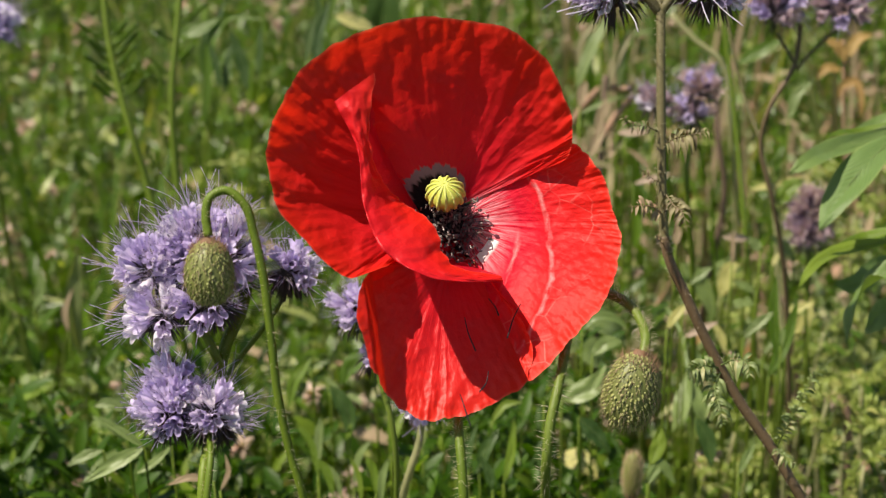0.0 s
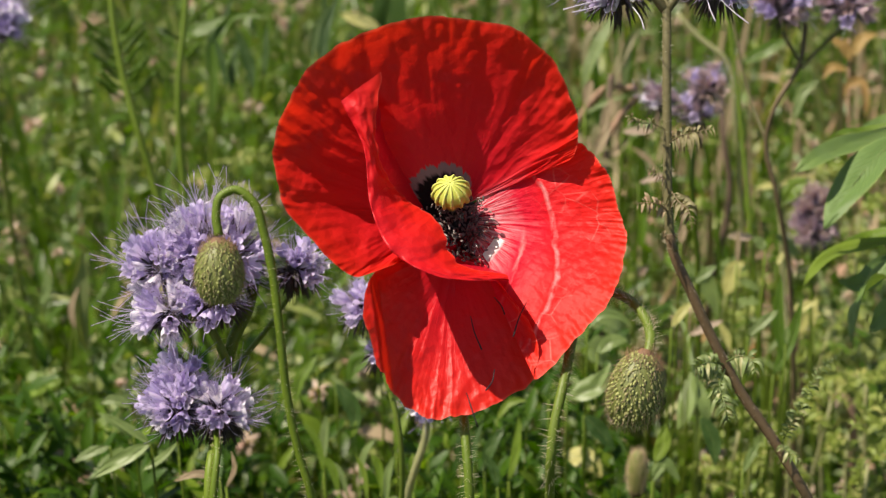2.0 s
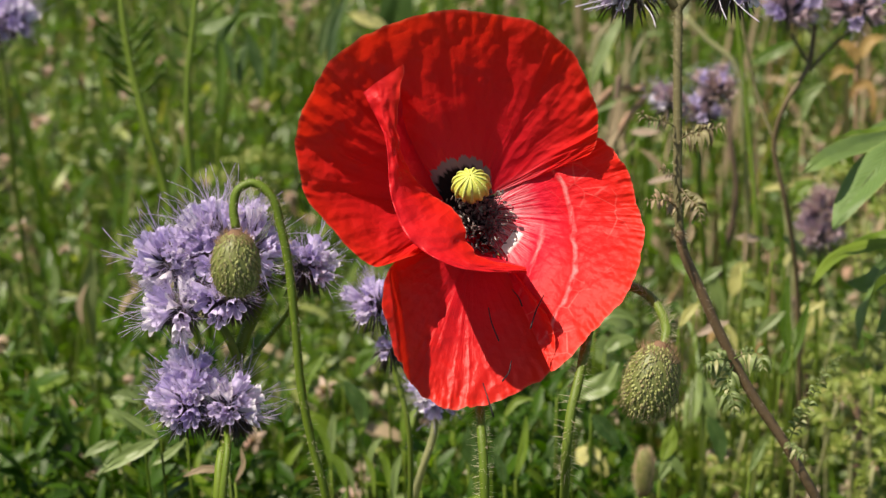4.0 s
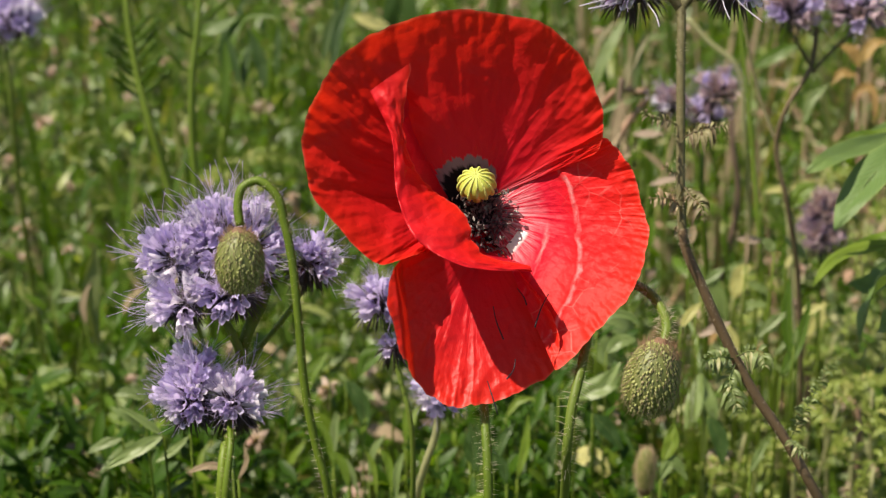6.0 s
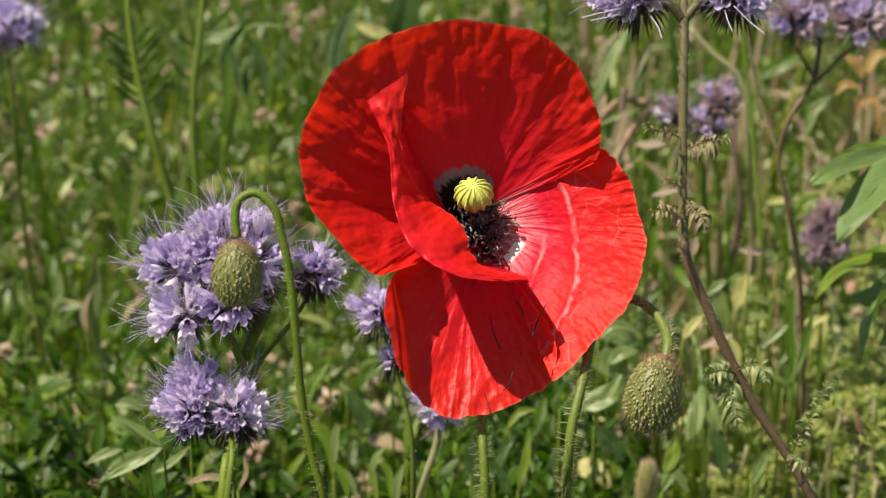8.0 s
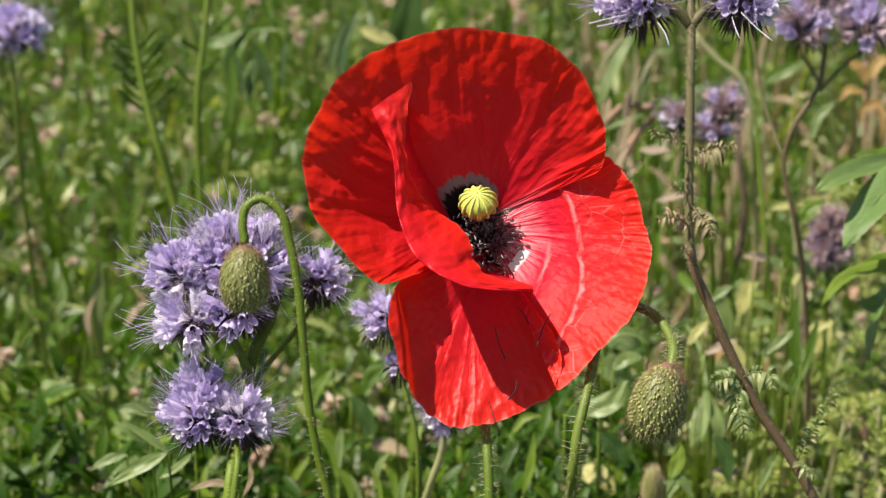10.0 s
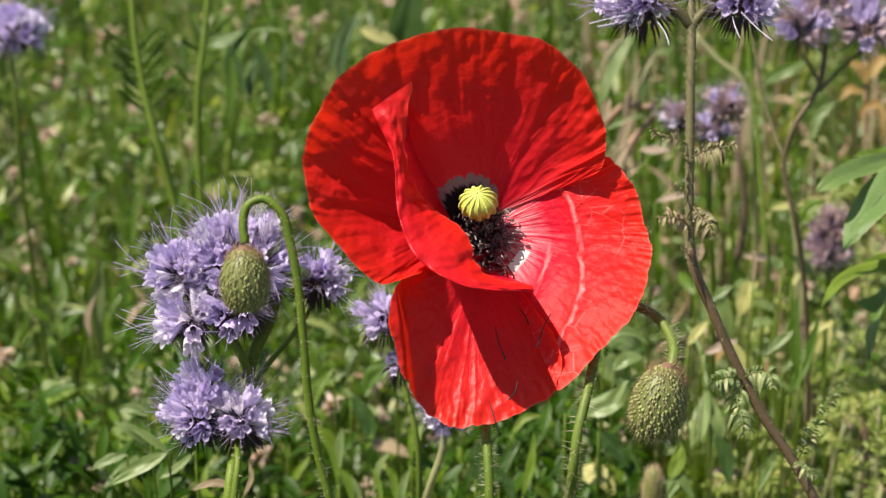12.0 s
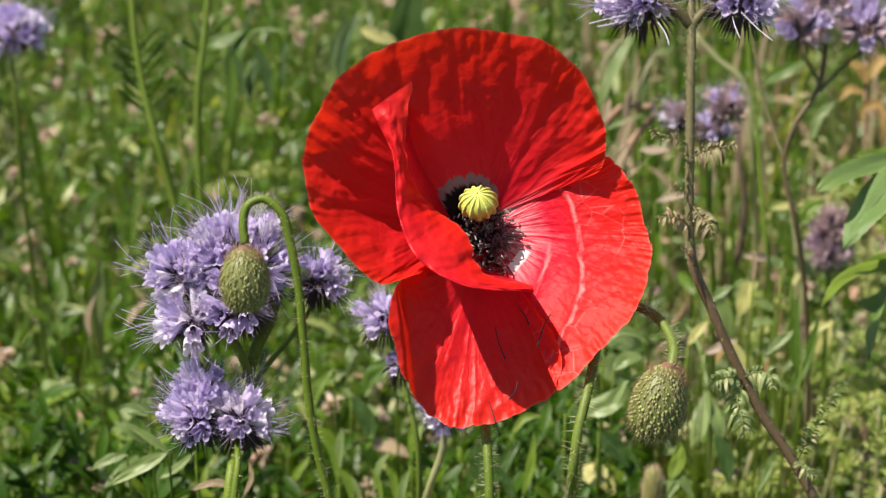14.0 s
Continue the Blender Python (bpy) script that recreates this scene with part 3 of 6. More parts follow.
def make_bud(name, base, line, centre, half, axis, r_stem, label, seed, bristle=0.0022, stem_hairs=260):
    """A nodding bud: egg-shaped, warty and bristly, on a hooked stalk."""
    rng = random.Random(seed)
    th = thing(name, base, label, "flower bud", "poppy buds")
    axis = Vector(axis).normalized()
    a = axis.orthogonal().normalized()
    b = axis.cross(a)
    c = Vector(centre)
    wide, tall = half
    bm = bmesh.new()

    def surf(h, w):
        r = wide * math.sqrt(max(0.0, 1 - abs(h) ** 2.2)) * (1.0 + 0.07 * h)
        r *= 1 - 0.03 * math.exp(-((math.sin(w + 0.6)) / 0.08) ** 2)
        return c + axis * tall * h + r * (math.cos(w) * a + math.sin(w) * b)
    rows = [[bm.verts.new(surf(-0.999 + 1.998 * i / 26, 2 * math.pi * k / 36)) for k in range(36)] for i in range(27)]
    for m, o in zip(rows, rows[1:]):
        for k in range(36):
            bm.faces.new((m[k], m[(k + 1) % 36], o[(k + 1) % 36], o[k]))
    body = part("bud", bm, M_BUD, th, "green warty bud")
    bm = bmesh.new()
    hb = bmesh.new()
    golden = math.pi * (3 - math.sqrt(5))
    for k in range(720):
        h = -0.97 + 1.94 * (k + 0.5) / 720
        w = k * golden + rng.uniform(-0.2, 0.2)
        q = surf(h, w)
        out = (q - c - axis * tall * h * 0.55).normalized()
        lift = (out + axis * 1.3).normalized()
        size = wide * rng.uniform(0.036, 0.082)
        s = lift.orthogonal().normalized()
        t = lift.cross(s)
        ring = [bm.verts.new(q + size * (math.cos(x) * s + math.sin(x) * t) - out * size * 0.2) for x in [j * 1.2566 for j in range(5)]]
        ring2 = [bm.verts.new(q + lift * size * 0.9 + size * 0.62 * (math.cos(x) * s + math.sin(x) * t)) for x in [j * 1.2566 for j in range(5)]]
        tip = bm.verts.new(q + lift * size * 1.7)
        for j in range(5):
            bm.faces.new((ring[j], ring[(j + 1) % 5], ring2[(j + 1) % 5], ring2[j]))
            bm.faces.new((ring2[j], ring2[(j + 1) % 5], tip))
        spike(hb, q + lift * size * 1.5, lift + Vector((rng.uniform(-.3, .3), rng.uniform(-.3, .3), rng.uniform(-.3, .3))), bristle * rng.uniform(0.4, 1.2), 0.00005)
    tagged(part("warty_skin", bm, M_WART, body, "pale raised warts"), kind="stuff")
    tagged(part("bristles", hb, M_BUD_HAIR, body), kind="stuff")
    bm = bmesh.new()
    top = c - axis * tall
    tube(bm, [top - axis * tall * 0.06, top + axis * tall * 0.02, top + axis * tall * 0.09], r_stem * 1.0, wide * 0.40, 12, 8, rough=0.15)
    for _ in range(260):
        h, w = rng.uniform(-0.99, -0.60), rng.random() * 6.283
        q = surf(h, w)
        spike(bm, q, (q - c).normalized() + axis * rng.uniform(-0.6, 0.2), bristle * rng.uniform(0.5, 1.1), 0.00006)
    part("neck", bm, M_NECK, body, "reddish hairy bud neck")
    bm = bmesh.new()
    pts = tube(bm, [*line, base], r_stem * 1.05, r_stem * 0.98, 10, 70, rough=0.06)
    stem = part("stem", bm, M_STEM, th)
    bm = bmesh.new()
    hairs(bm, pts, r_stem, stem_hairs, bristle * 0.95, rng, 0.0, 0.92, 0.000035)
    tagged(part("bristles", bm, M_BRISTLE, stem), kind="stuff")
    return th


arched_bud = make_bud("poppy_bud", (-0.02, 0.03, 0.0),
                      [(-0.0443, -0.0598, 0.5193), (-0.0448, -0.0578, 0.5236), (-0.0438, -0.0562, 0.5271), (-0.0405, -0.0555, 0.5285), (-0.0363, -0.0568, 0.5257), (-0.0343, -0.0588, 0.5191), (-0.0327, -0.0616, 0.5106), (-0.0316, -0.0653, 0.4982), (-0.0304, -0.0691, 0.4828), (-0.0282, -0.072, 0.4695), (-0.0259, -0.0741, 0.4602), (-0.0244, -0.0735, 0.4427)],
                      (-0.0444, -0.0632, 0.512), (0.00532, 0.00734), (0.0, -0.35, -1.0), 0.00098,
                      "nodding green poppy bud hooked over on its stalk", 11, 0.0019, 420)
drooping_bud = make_bud("poppy_bud", (0.025, 0.02, 0.0),
                        [(0.0534, -0.0549, 0.4850), (0.0543, -0.0516, 0.4873), (0.0539, -0.0464, 0.4890), (0.0519, -0.0412, 0.4906), (0.0492, -0.0367, 0.4909), (0.0459, -0.0326, 0.4902), (0.0422, -0.0319, 0.4892), (0.0388, -0.0369, 0.4879), (0.0368, -0.0431, 0.4842), (0.0353, -0.0492, 0.4806), (0.0335, -0.0555, 0.4765), (0.0315, -0.0606, 0.4703), (0.0305, -0.0639, 0.4631), (0.0305, -0.0608, 0.4509)],
                        (0.0505, -0.0583, 0.4775), (0.00625, 0.00925), (-0.27, -0.38, -0.95), 0.00120,
                        "hairy drooping poppy bud beside the open bloom", 12, 0.0030, 640)



make_bud("poppy_bud", (0.06, 0.12, 0.0), [(0.0679, 0.0755, 0.3598), (0.0683, 0.0749, 0.3538), (0.0706, 0.0830, 0.3285)],
         (0.0677, 0.0789, 0.3671), (0.00292, 0.0084), (0.02, 0.1, 1.0), 0.0011, "slim young poppy bud covered in pale fuzz", 13, 0.0024, 160)


# ---------------------------------------------------------------- phacelia
def floret_mesh(name, seed, open_, colour, long_, thread):
    """One bell flower: five lobes, hairy calyx, five long stamens. Millimetres, mouth towards +z."""
    r = random.Random(seed)
    bm = bmesh.new()
    n, rows = 30, []
    for h, rad in ((-1.2, 0.6), (1.0, 1.0), (2.7, 1.5), (3.8, 1.95 + 0.2 * open_), (4.6 + 0.9 * (1 - open_), 2.1 + 0.75 * open_), (5.1 + 1.2 * (1 - open_), 2.2 + 1.4 * open_)):
        ring = []
        for k in range(n):
            w = 2 * math.pi * k / n
            lobe = abs(math.cos(2.5 * w)) ** 0.55
            f = 1 if h < 3 else (0.86 + 0.14 * lobe if h < 4.6 else (0.66 + 0.36 * lobe if rad < 2.1 + 0.75 * open_ + 0.01 else 0.50 + 0.52 * lobe))
            z = h + (0.7 * lobe - 0.5 if h > 4.6 else 0) + r.uniform(-0.14, 0.14)
            ring.append(bm.verts.new((rad * f * math.cos(w), rad * f * math.sin(w), z)))
        rows.append(ring)
    for m, o in zip(rows, rows[1:]):
        for k in range(n):
            bm.faces.new((m[k], m[(k + 1) % n], o[(k + 1) % n], o[k]))
    for k in range(5):
        w = 2 * math.pi * k / 5 + r.uniform(-0.3, 0.3)
        lean = r.uniform(0.1, 0.55)
        ln = long_ * r.uniform(0.9, 1.35)
        end = Vector((math.cos(w) * ln * lean, math.sin(w) * ln * lean, 2 + ln))
        mid = Vector((math.cos(w) * ln * lean * 0.35, math.sin(w) * ln * lean * 0.35, 2 + ln * 0.6))
        tube(bm, [Vector((0, 0, 1.5)), mid, end], 0.085, 0.06, 3, 5, 1)
        m0 = len(bm.verts)
        a = [bm.verts.new(end + Vector(q)) for q in ((0.34, 0, 0), (-0.34, 0, 0), (0, 0.17, 0), (0, -0.17, 0), (0, 0, 0.17), (0, 0, -0.17))]
        for i, j, l in ((0, 2, 4), (2, 1, 4), (1, 3, 4), (3, 0, 4), (2, 0, 5), (1, 2, 5), (3, 1, 5), (0, 3, 5)):
            bm.faces.new((a[i], a[j], a[l])).material_index = 2
    for k in range(5):
        w = 2 * math.pi * (k + 0.5) / 5
        spike(bm, Vector((0.6 * math.cos(w), 0.6 * math.sin(w), -0.8)), (0.35 * math.cos(w), 0.35 * math.sin(w), 1), 3.6, 0.45, 3)
    for k in range(16):
        w = r.random() * 6.283
        h = r.uniform(-0.8, 2.2)
        spike(bm, Vector((0.9 * math.cos(w), 0.9 * math.sin(w), h)), (math.cos(w), math.sin(w), r.uniform(0, 0.9)), r.uniform(1.0, 1.9), 0.07, 3)
    me = bpy.data.meshes.new(name)
    bm.to_mesh(me)
    bm.free()
    for m in (colour, thread, M_ANTHER, M_CALYX):
        me.materials.append(m)
    me.polygons.foreach_set("use_smooth", [True] * len(me.polygons))
    return me


FLORETS = [floret_mesh("floret", 60 + i, (0.6, 0.25, 0.85, 0.1, 0.45)[i], M_LILAC, (9.5, 8.5, 10.5, 7.0, 9)[i], M_FILAMENT) for i in range(5)]
FADED = [floret_mesh("floret", 80 + i, (0.2, 0.5, 0.7)[i], M_LILAC_DULL, (4, 6, 7)[i], M_BRISTLE) for i in range(3)]


def head(parent, centre, radii, count, seed, up=(0, -0.35, 1.0), size=1.0, kinds=None, under=-0.02, spikes=120, spike_len=0.006, spike_width=0.00033):
    """A domed cluster of florets over a dark, bristly underside."""
    rng = random.Random(seed)
    kinds = kinds or FLORETS
    up = Vector(up).normalized()
    c = Vector(centre)
    bm = bmesh.new()
    bmesh.ops.create_icosphere(bm, subdivisions=3, radius=1.0)
    for q in bm.verts:
        d = q.co.normalized()
        q.co = c + Vector((d.x * radii[0], d.y * radii[1], d.z * radii[2])) * (0.54 + 0.14 * noise.noise(d * 3 + c * 50))
    for _ in range(spikes):
        w, z = rng.random() * 6.283, rng.uniform(-0.95, 0.05)
        d = Vector((math.cos(w) * math.sqrt(1 - z * z), math.sin(w) * math.sqrt(1 - z * z), z))
        at = c + Vector((d.x * radii[0], d.y * radii[1], d.z * radii[2])) * 0.68
        spike(bm, at, d + Vector((0, 0, -0.55)), spike_len * rng.uniform(0.6, 1.2), spike_width, 0, bend=Vector((0, 0, -1)) * spike_len * 0.15)
    hd = part("flower_head", bm, M_CALYX, parent, "lilac flower head with dark hairy calyces")
    # a haze of curved stamen threads and pale calyx hairs between the florets
    for mat, total, lo, hi, wide, out, name in ((M_FILAMENT, int(count * 12), 0.0050, 0.0100, 0.000055, 0.76, "stamen_fuzz"), (M_CALYX_HAIR, int(count * 9), 0.0015, 0.0032, 0.00006, 0.62, "calyx_fuzz")):
        hb = bmesh.new()
        for _ in range(total):
            w, z = rng.random() * 6.283, rng.uniform(-0.35, 1.0)
            d = Vector((math.cos(w) * math.sqrt(1 - z * z), math.sin(w) * math.sqrt(1 - z * z), z))
            at = c + Vector((d.x * radii[0], d.y * radii[1], d.z * radii[2])) * out * rng.uniform(0.85, 1.1)
            ln = rng.uniform(lo, hi) * min(1.0, size)
            spike(hb, at, d + up * 0.4 + Vector((rng.uniform(-.5, .5), rng.uniform(-.5, .5), rng.uniform(-.5, .5))), ln, wide, 0,
                  bend=Vector((rng.uniform(-1, 1), rng.uniform(-1, 1), rng.uniform(-.6, 1))) * ln * 0.25)
        tagged(part(name, hb, mat, hd), kind="stuff")
    golden = math.pi * (3 - math.sqrt(5))
    count = int(count * 1.65)
    for k in range(count):
        z = 1 - 2 * (k + 0.5) / count
        w = k * golden + rng.uniform(-0.25, 0.25)
        d = Vector((math.cos(w) * math.sqrt(1 - z * z), math.sin(w) * math.sqrt(1 - z * z), z))
        if d.dot(up) < under + rng.uniform(-0.15, 0.15):
            continue
        at = c + Vector((d.x * radii[0], d.y * radii[1], d.z * radii[2])) * rng.uniform(0.48, 0.80)
        way = (d + up * 0.35 + Vector((rng.uniform(-.6, .6), rng.uniform(-.6, .6), rng.uniform(-.6, .6)))).normalized()
        way.z = max(way.z, -0.15)
        ob = new("floret", kinds[rng.randrange(len(kinds))])
        ob.parent = hd
        s = 0.00097 * size * rng.uniform(0.75, 1.25)
        ob.matrix_basis = (Matrix.Translation(at - BASE[hd.name]) @ way.to_track_quat("Z", "Y").to_matrix().to_4x4()
                           @ Matrix.Rotation(rng.random() * 6.28, 4, "Z") @ Matrix.Scale(s, 4))
    return hd


def stalk(parent, line, r0, r1, seed, material=None, hair=120, length=0.0012, name="stem"):
    bm = bmesh.new()
    rng = random.Random(seed)
    pts = tube(bm, line, r0, r1, 10, None, rough=0.025)
    ob = part(name, bm, material or M_STEM, parent)
    if hair:
        bm = bmesh.new()
        hairs(bm, pts, (r0 + r1) / 2, hair, length, rng, 0, 1, 0.00004)
        tagged(part("bristles", bm, M_BRISTLE, ob), kind="stuff")
    return ob


def pinnate(parent, line, leaflet, count, seed, material, face=(0, -0.8, 0.6), curl=0.5, name="leaf", label="", ragged=0.5):
    """A feathered leaf: a midrib with narrow toothed leaflets on both sides that shrink to the tip."""
    rng = random.Random(seed)
    bm = bmesh.new()
    n = 40
    pts = tube(bm, line, leaflet * 0.06, leaflet * 0.02, 5, n)
    face = Vector(face).normalized()
    count = int(count * 1.5)
    for k in range(count):
        s = 0.12 + 0.86 * k / count
        i = min(n - 1, int(s * n))
        d = (pts[i + 1] - pts[i]).normalized()
        side = d.cross(face).normalized()
        for sg in (-1, 1):
            ln = leaflet * math.sin(math.pi * (0.15 + 0.83 * s)) ** 0.7 * rng.uniform(1 - ragged, 1.15)
            if rng.random() < 0.22 * ragged:
                continue
            w = (side * sg + d * rng.uniform(0.1, 0.6 + ragged) + face * rng.uniform(-0.3 - ragged, 0.5 + 0.5 * ragged)).normalized()
            droop = Vector((0, 0, -1)) * ln * curl * rng.uniform(0.3, 1.0)
            leaf_sheet(bm, [pts[i], pts[i] + w * ln * 0.5 + face * ln * 0.08, pts[i] + w * ln + droop], ln * rng.uniform(0.20, 0.34),
                       face + side * sg * 0.3 + Vector((rng.uniform(-1, 1), rng.uniform(-1, 1), rng.uniform(-1, 1))) * ragged, 0.45, 0.30, 2, 5, 0.9, rng.random() * 9)
    return part(name, bm, material, parent, label)


phacelia_cluster = thing("phacelia", (-0.05, 0.06, 0.0), "lilac phacelia with three dense fuzzy flower heads", "flower", "phacelia plants")
head(phacelia_cluster, (-0.0547, 0.0101, 0.4800), (0.0152, 0.0118, 0.0138), 64, 21)
head(phacelia_cluster, (-0.0684, 0.0044, 0.4794), (0.0056, 0.005, 0.0062), 17, 22, up=(-0.6, -0.5, 0.6), spikes=60, spike_len=0.004)
head(phacelia_cluster, (-0.0657, -0.0050, 0.4712), (0.0048, 0.0042, 0.0046), 13, 23, up=(-0.5, -0.6, 0.35), spikes=80, spike_len=0.0045)
head(phacelia_cluster, (-0.0639, -0.0153, 0.4491), (0.0056, 0.0052, 0.0062), 21, 24, up=(-0.35, -0.45, 0.85), under=0.0, spikes=200, spike_len=0.0062)
head(phacelia_cluster, (-0.0529, -0.0158, 0.4480), (0.0050, 0.0050, 0.0060), 18, 25, up=(0.4, -0.45, 0.8), under=0.0, spikes=200, spike_len=0.0062)
head(phacelia_cluster, (-0.0625, -0.0098, 0.4537), (0.003, 0.003, 0.004), 7, 29, up=(-0.1, -0.2, 1.0), spikes=40, spike_len=0.004)
head(phacelia_cluster, (-0.0533, -0.0035, 0.4744), (0.0066, 0.0045, 0.0045), 12, 27, up=(0.0, -0.8, 0.6), spikes=220, spike_len=0.0055)
head(phacelia_cluster, (-0.0337, 0.0132, 0.4748), (0.004, 0.004, 0.0042), 13, 26, up=(0.55, -0.3, 0.75), under=0.3, spikes=150, spike_len=0.0066)
stalk(phacelia_cluster, [(-0.0607, 0.0066, 0.4724), (-0.0584, 0.004, 0.4669), (-0.0535, 0.0002, 0.4587), (-0.0511, -0.0018, 0.4496), (-0.0536, -0.0153, 0.4419), (-0.0547, -0.0268, 0.4386), (-0.0551, -0.0322, 0.4318), (-0.0565, -0.0316, 0.4141), (-0.05, 0.06, 0.0)], 0.0011, 0.0014, 31)
stalk(phacelia_cluster, [(-0.0446, 0.0117, 0.4715), (-0.0464, 0.0088, 0.4653), (-0.0502, 0.0035, 0.4587), (-0.0525, 0.0021, 0.4509)], 0.0016, 0.0017, 32, name="branch")
stalk(phacelia_cluster, [(-0.0351, 0.0149, 0.4665), (-0.0408, 0.0161, 0.4572), (-0.0485, 0.0122, 0.4488), (-0.0524, 0.0025, 0.4471)], 0.0006, 0.0009, 33, name="branch")
stalk(phacelia_cluster, [(-0.0675, -0.0036, 0.4625), (-0.0622, -0.0023, 0.4533), (-0.0544, -0.0037, 0.4385)], 0.0010, 0.0013, 34, name="branch")
stalk(phacelia_cluster, [(-0.0539, -0.0173, 0.4448), (-0.0524, -0.029, 0.4434), (-0.0532, -0.0345, 0.4363), (-0.0543, -0.0376, 0.425), (-0.049, 0.052, 0.2)], 0.0008, 0.0012, 35, M_STEM, name="branch")

tall_phacelia = thing("phacelia", (0.13, 0.09, 0.0), "tall lilac phacelia on a hairy brownish stalk", "flower", "phacelia plants")
head(tall_phacelia, (0.0552, 0.0588, 0.5370), (0.00858, 0.00766, 0.00842), 42, 41, up=(-0.3, -0.35, 0.8), spikes=66, spike_len=0.0060, spike_width=0.0005, under=0.05)
head(tall_phacelia, (0.0684, 0.0634, 0.5469), (0.01302, 0.01072, 0.00949), 60, 42, spikes=40)
head(tall_phacelia, (0.0812, 0.0496, 0.5409), (0.00766, 0.00704, 0.00735), 36, 43, up=(0.3, -0.35, 0.8), spikes=66, spike_len=0.0060, spike_width=0.0005, under=0.05)
stalk(tall_phacelia, [(0.0677, 0.0559, 0.5427), (0.0676, 0.0491, 0.5353), (0.0671, 0.0401, 0.5206), (0.0669, 0.033, 0.5054), (0.0668, 0.0252, 0.4887), (0.0672, 0.0213, 0.4804), (0.0681, 0.0193, 0.4759)],
      0.0013, 0.00123, 44, M_STEM_BROWN, 400, 0.0011)
stalk(tall_phacelia, [(0.0672, 0.0213, 0.4804), (0.0674, 0.0204, 0.4783), (0.0729, 0.0163, 0.4649), (0.0798, 0.0128, 0.4502), (0.088, 0.0092, 0.4354), (0.0961, 0.006, 0.4238), (0.1036, 0.0024, 0.4114), (0.1139, 0.0018, 0.3912), (0.13, 0.09, 0.0)],
      0.00138, 0.00145, 144, M_STEM_RED, 400, 0.0011, name="lower_stem")
stalk(tall_phacelia, [(0.0673, 0.0488, 0.5344), (0.0625, 0.049, 0.5398), (0.056, 0.0505, 0.5428)], 0.0015, 0.0009, 45, M_STEM_BROWN, 60, name="branch")
stalk(tall_phacelia, [(0.0675, 0.0488, 0.5344), (0.0724, 0.051, 0.5392), (0.0798, 0.0505, 0.5428)], 0.0015, 0.0009, 46, M_STEM_BROWN, 60, name="branch")
for a, b, c in (((0.0495, 0.0405, 0.5403), (0.0437, 0.038, 0.5399), (0.0387, 0.0356, 0.5394)), ((0.0492, 0.0398, 0.539), (0.0452, 0.0375, 0.5388), (0.041, 0.0353, 0.5387)), ((0.0793, 0.0388, 0.5415), (0.0832, 0.0351, 0.5383), (0.087, 0.0318, 0.5359)),
                ((0.0574, 0.0396, 0.5384), (0.0592, 0.0364, 0.5363), (0.06, 0.0342, 0.5339)), ((0.0769, 0.0383, 0.5404), (0.0775, 0.0351, 0.5383), (0.0785, 0.033, 0.5362))):
    bm = bmesh.new()
    tube(bm, [a, b, c], 0.00013, 0.00017, 5, 8)
    part("long_stamen", bm, M_PALE_THREAD, tall_phacelia, "long white protruding stamen")
pinnate(tall_phacelia, [(0.0668, 0.0331, 0.5056), (0.0623, 0.0292, 0.5092), (0.0572, 0.025, 0.5118), (0.054, 0.0245, 0.5155)], 0.0026, 9, 47, M_WITHER, label="withered feathery leaf")
pinnate(tall_phacelia, [(0.0674, 0.0317, 0.5026), (0.0696, 0.026, 0.5069), (0.0727, 0.0217, 0.5096), (0.0782, 0.0194, 0.5116)], 0.0040, 13, 48, M_WITHER, curl=1.1, label="withered feathery leaf")
pinnate(tall_phacelia, [(0.0665, 0.0275, 0.4936), (0.0631, 0.0235, 0.4969), (0.0594, 0.022, 0.5007)], 0.00214, 6, 49, M_DRY, label="withered brown leaf")
pinnate(tall_phacelia, [(0.0668, 0.0239, 0.4859), (0.062, 0.0176, 0.4913), (0.0562, 0.0139, 0.4929)], 0.0040, 8, 50, M_DRY, label="withered tan leaf")
pinnate(tall_phacelia, [(0.0677, 0.0262, 0.4908), (0.0688, 0.0176, 0.4913), (0.0706, 0.013, 0.4909), (0.0712, 0.0093, 0.4876)], 0.0042, 9, 51, M_WITHER, curl=0.9, label="withered feathery leaf")
pinnate(tall_phacelia, [(0.0671, 0.0204, 0.4783), (0.0649, 0.0165, 0.4818), (0.0639, 0.0144, 0.4844)], 0.00245, 5, 52, M_DRY, label="withered brown leaf")
pinnate(tall_phacelia, [(0.0816, 0.0107, 0.4458), (0.0764, 0.0048, 0.4497), (0.071, -0.0012, 0.451)], 0.0046, 12, 53, M_PALE, curl=0.6, label="curled pale feathery leaf")
pinnate(tall_phacelia, [(0.0821, 0.0102, 0.4446), (0.079, -0.0008, 0.4447), (0.0796, -0.0071, 0.4431), (0.0802, -0.009, 0.439)], 0.0048, 13, 54, M_PALE, curl=0.8, label="curled pale feathery leaf")
pinnate(tall_phacelia, [(0.0822, 0.011, 0.4463), (0.0851, 0.0072, 0.4501), (0.0877, 0.0024, 0.4516), (0.0881, -0.0018, 0.4496)], 0.0044, 11, 55, M_PALE, curl=0.9, label="curled pale feathery leaf")
pinnate(tall_phacelia, [(0.098, 0.0057, 0.4231), (0.0999, 0.0037, 0.4306), (0.1024, 0.0033, 0.437), (0.1066, 0.0052, 0.4457), (0.1126, 0.0057, 0.4515)], 0.0031, 19, 56, M_PALE, curl=0.6, label="slender feathery leaf")
pinnate(tall_phacelia, [(0.0977, 0.0057, 0.4231), (0.0985, -0.0022, 0.4252), (0.1016, -0.0068, 0.4248)], 0.0026, 8, 57, M_PALE, curl=0.8, label="curled pale feathery leaf")


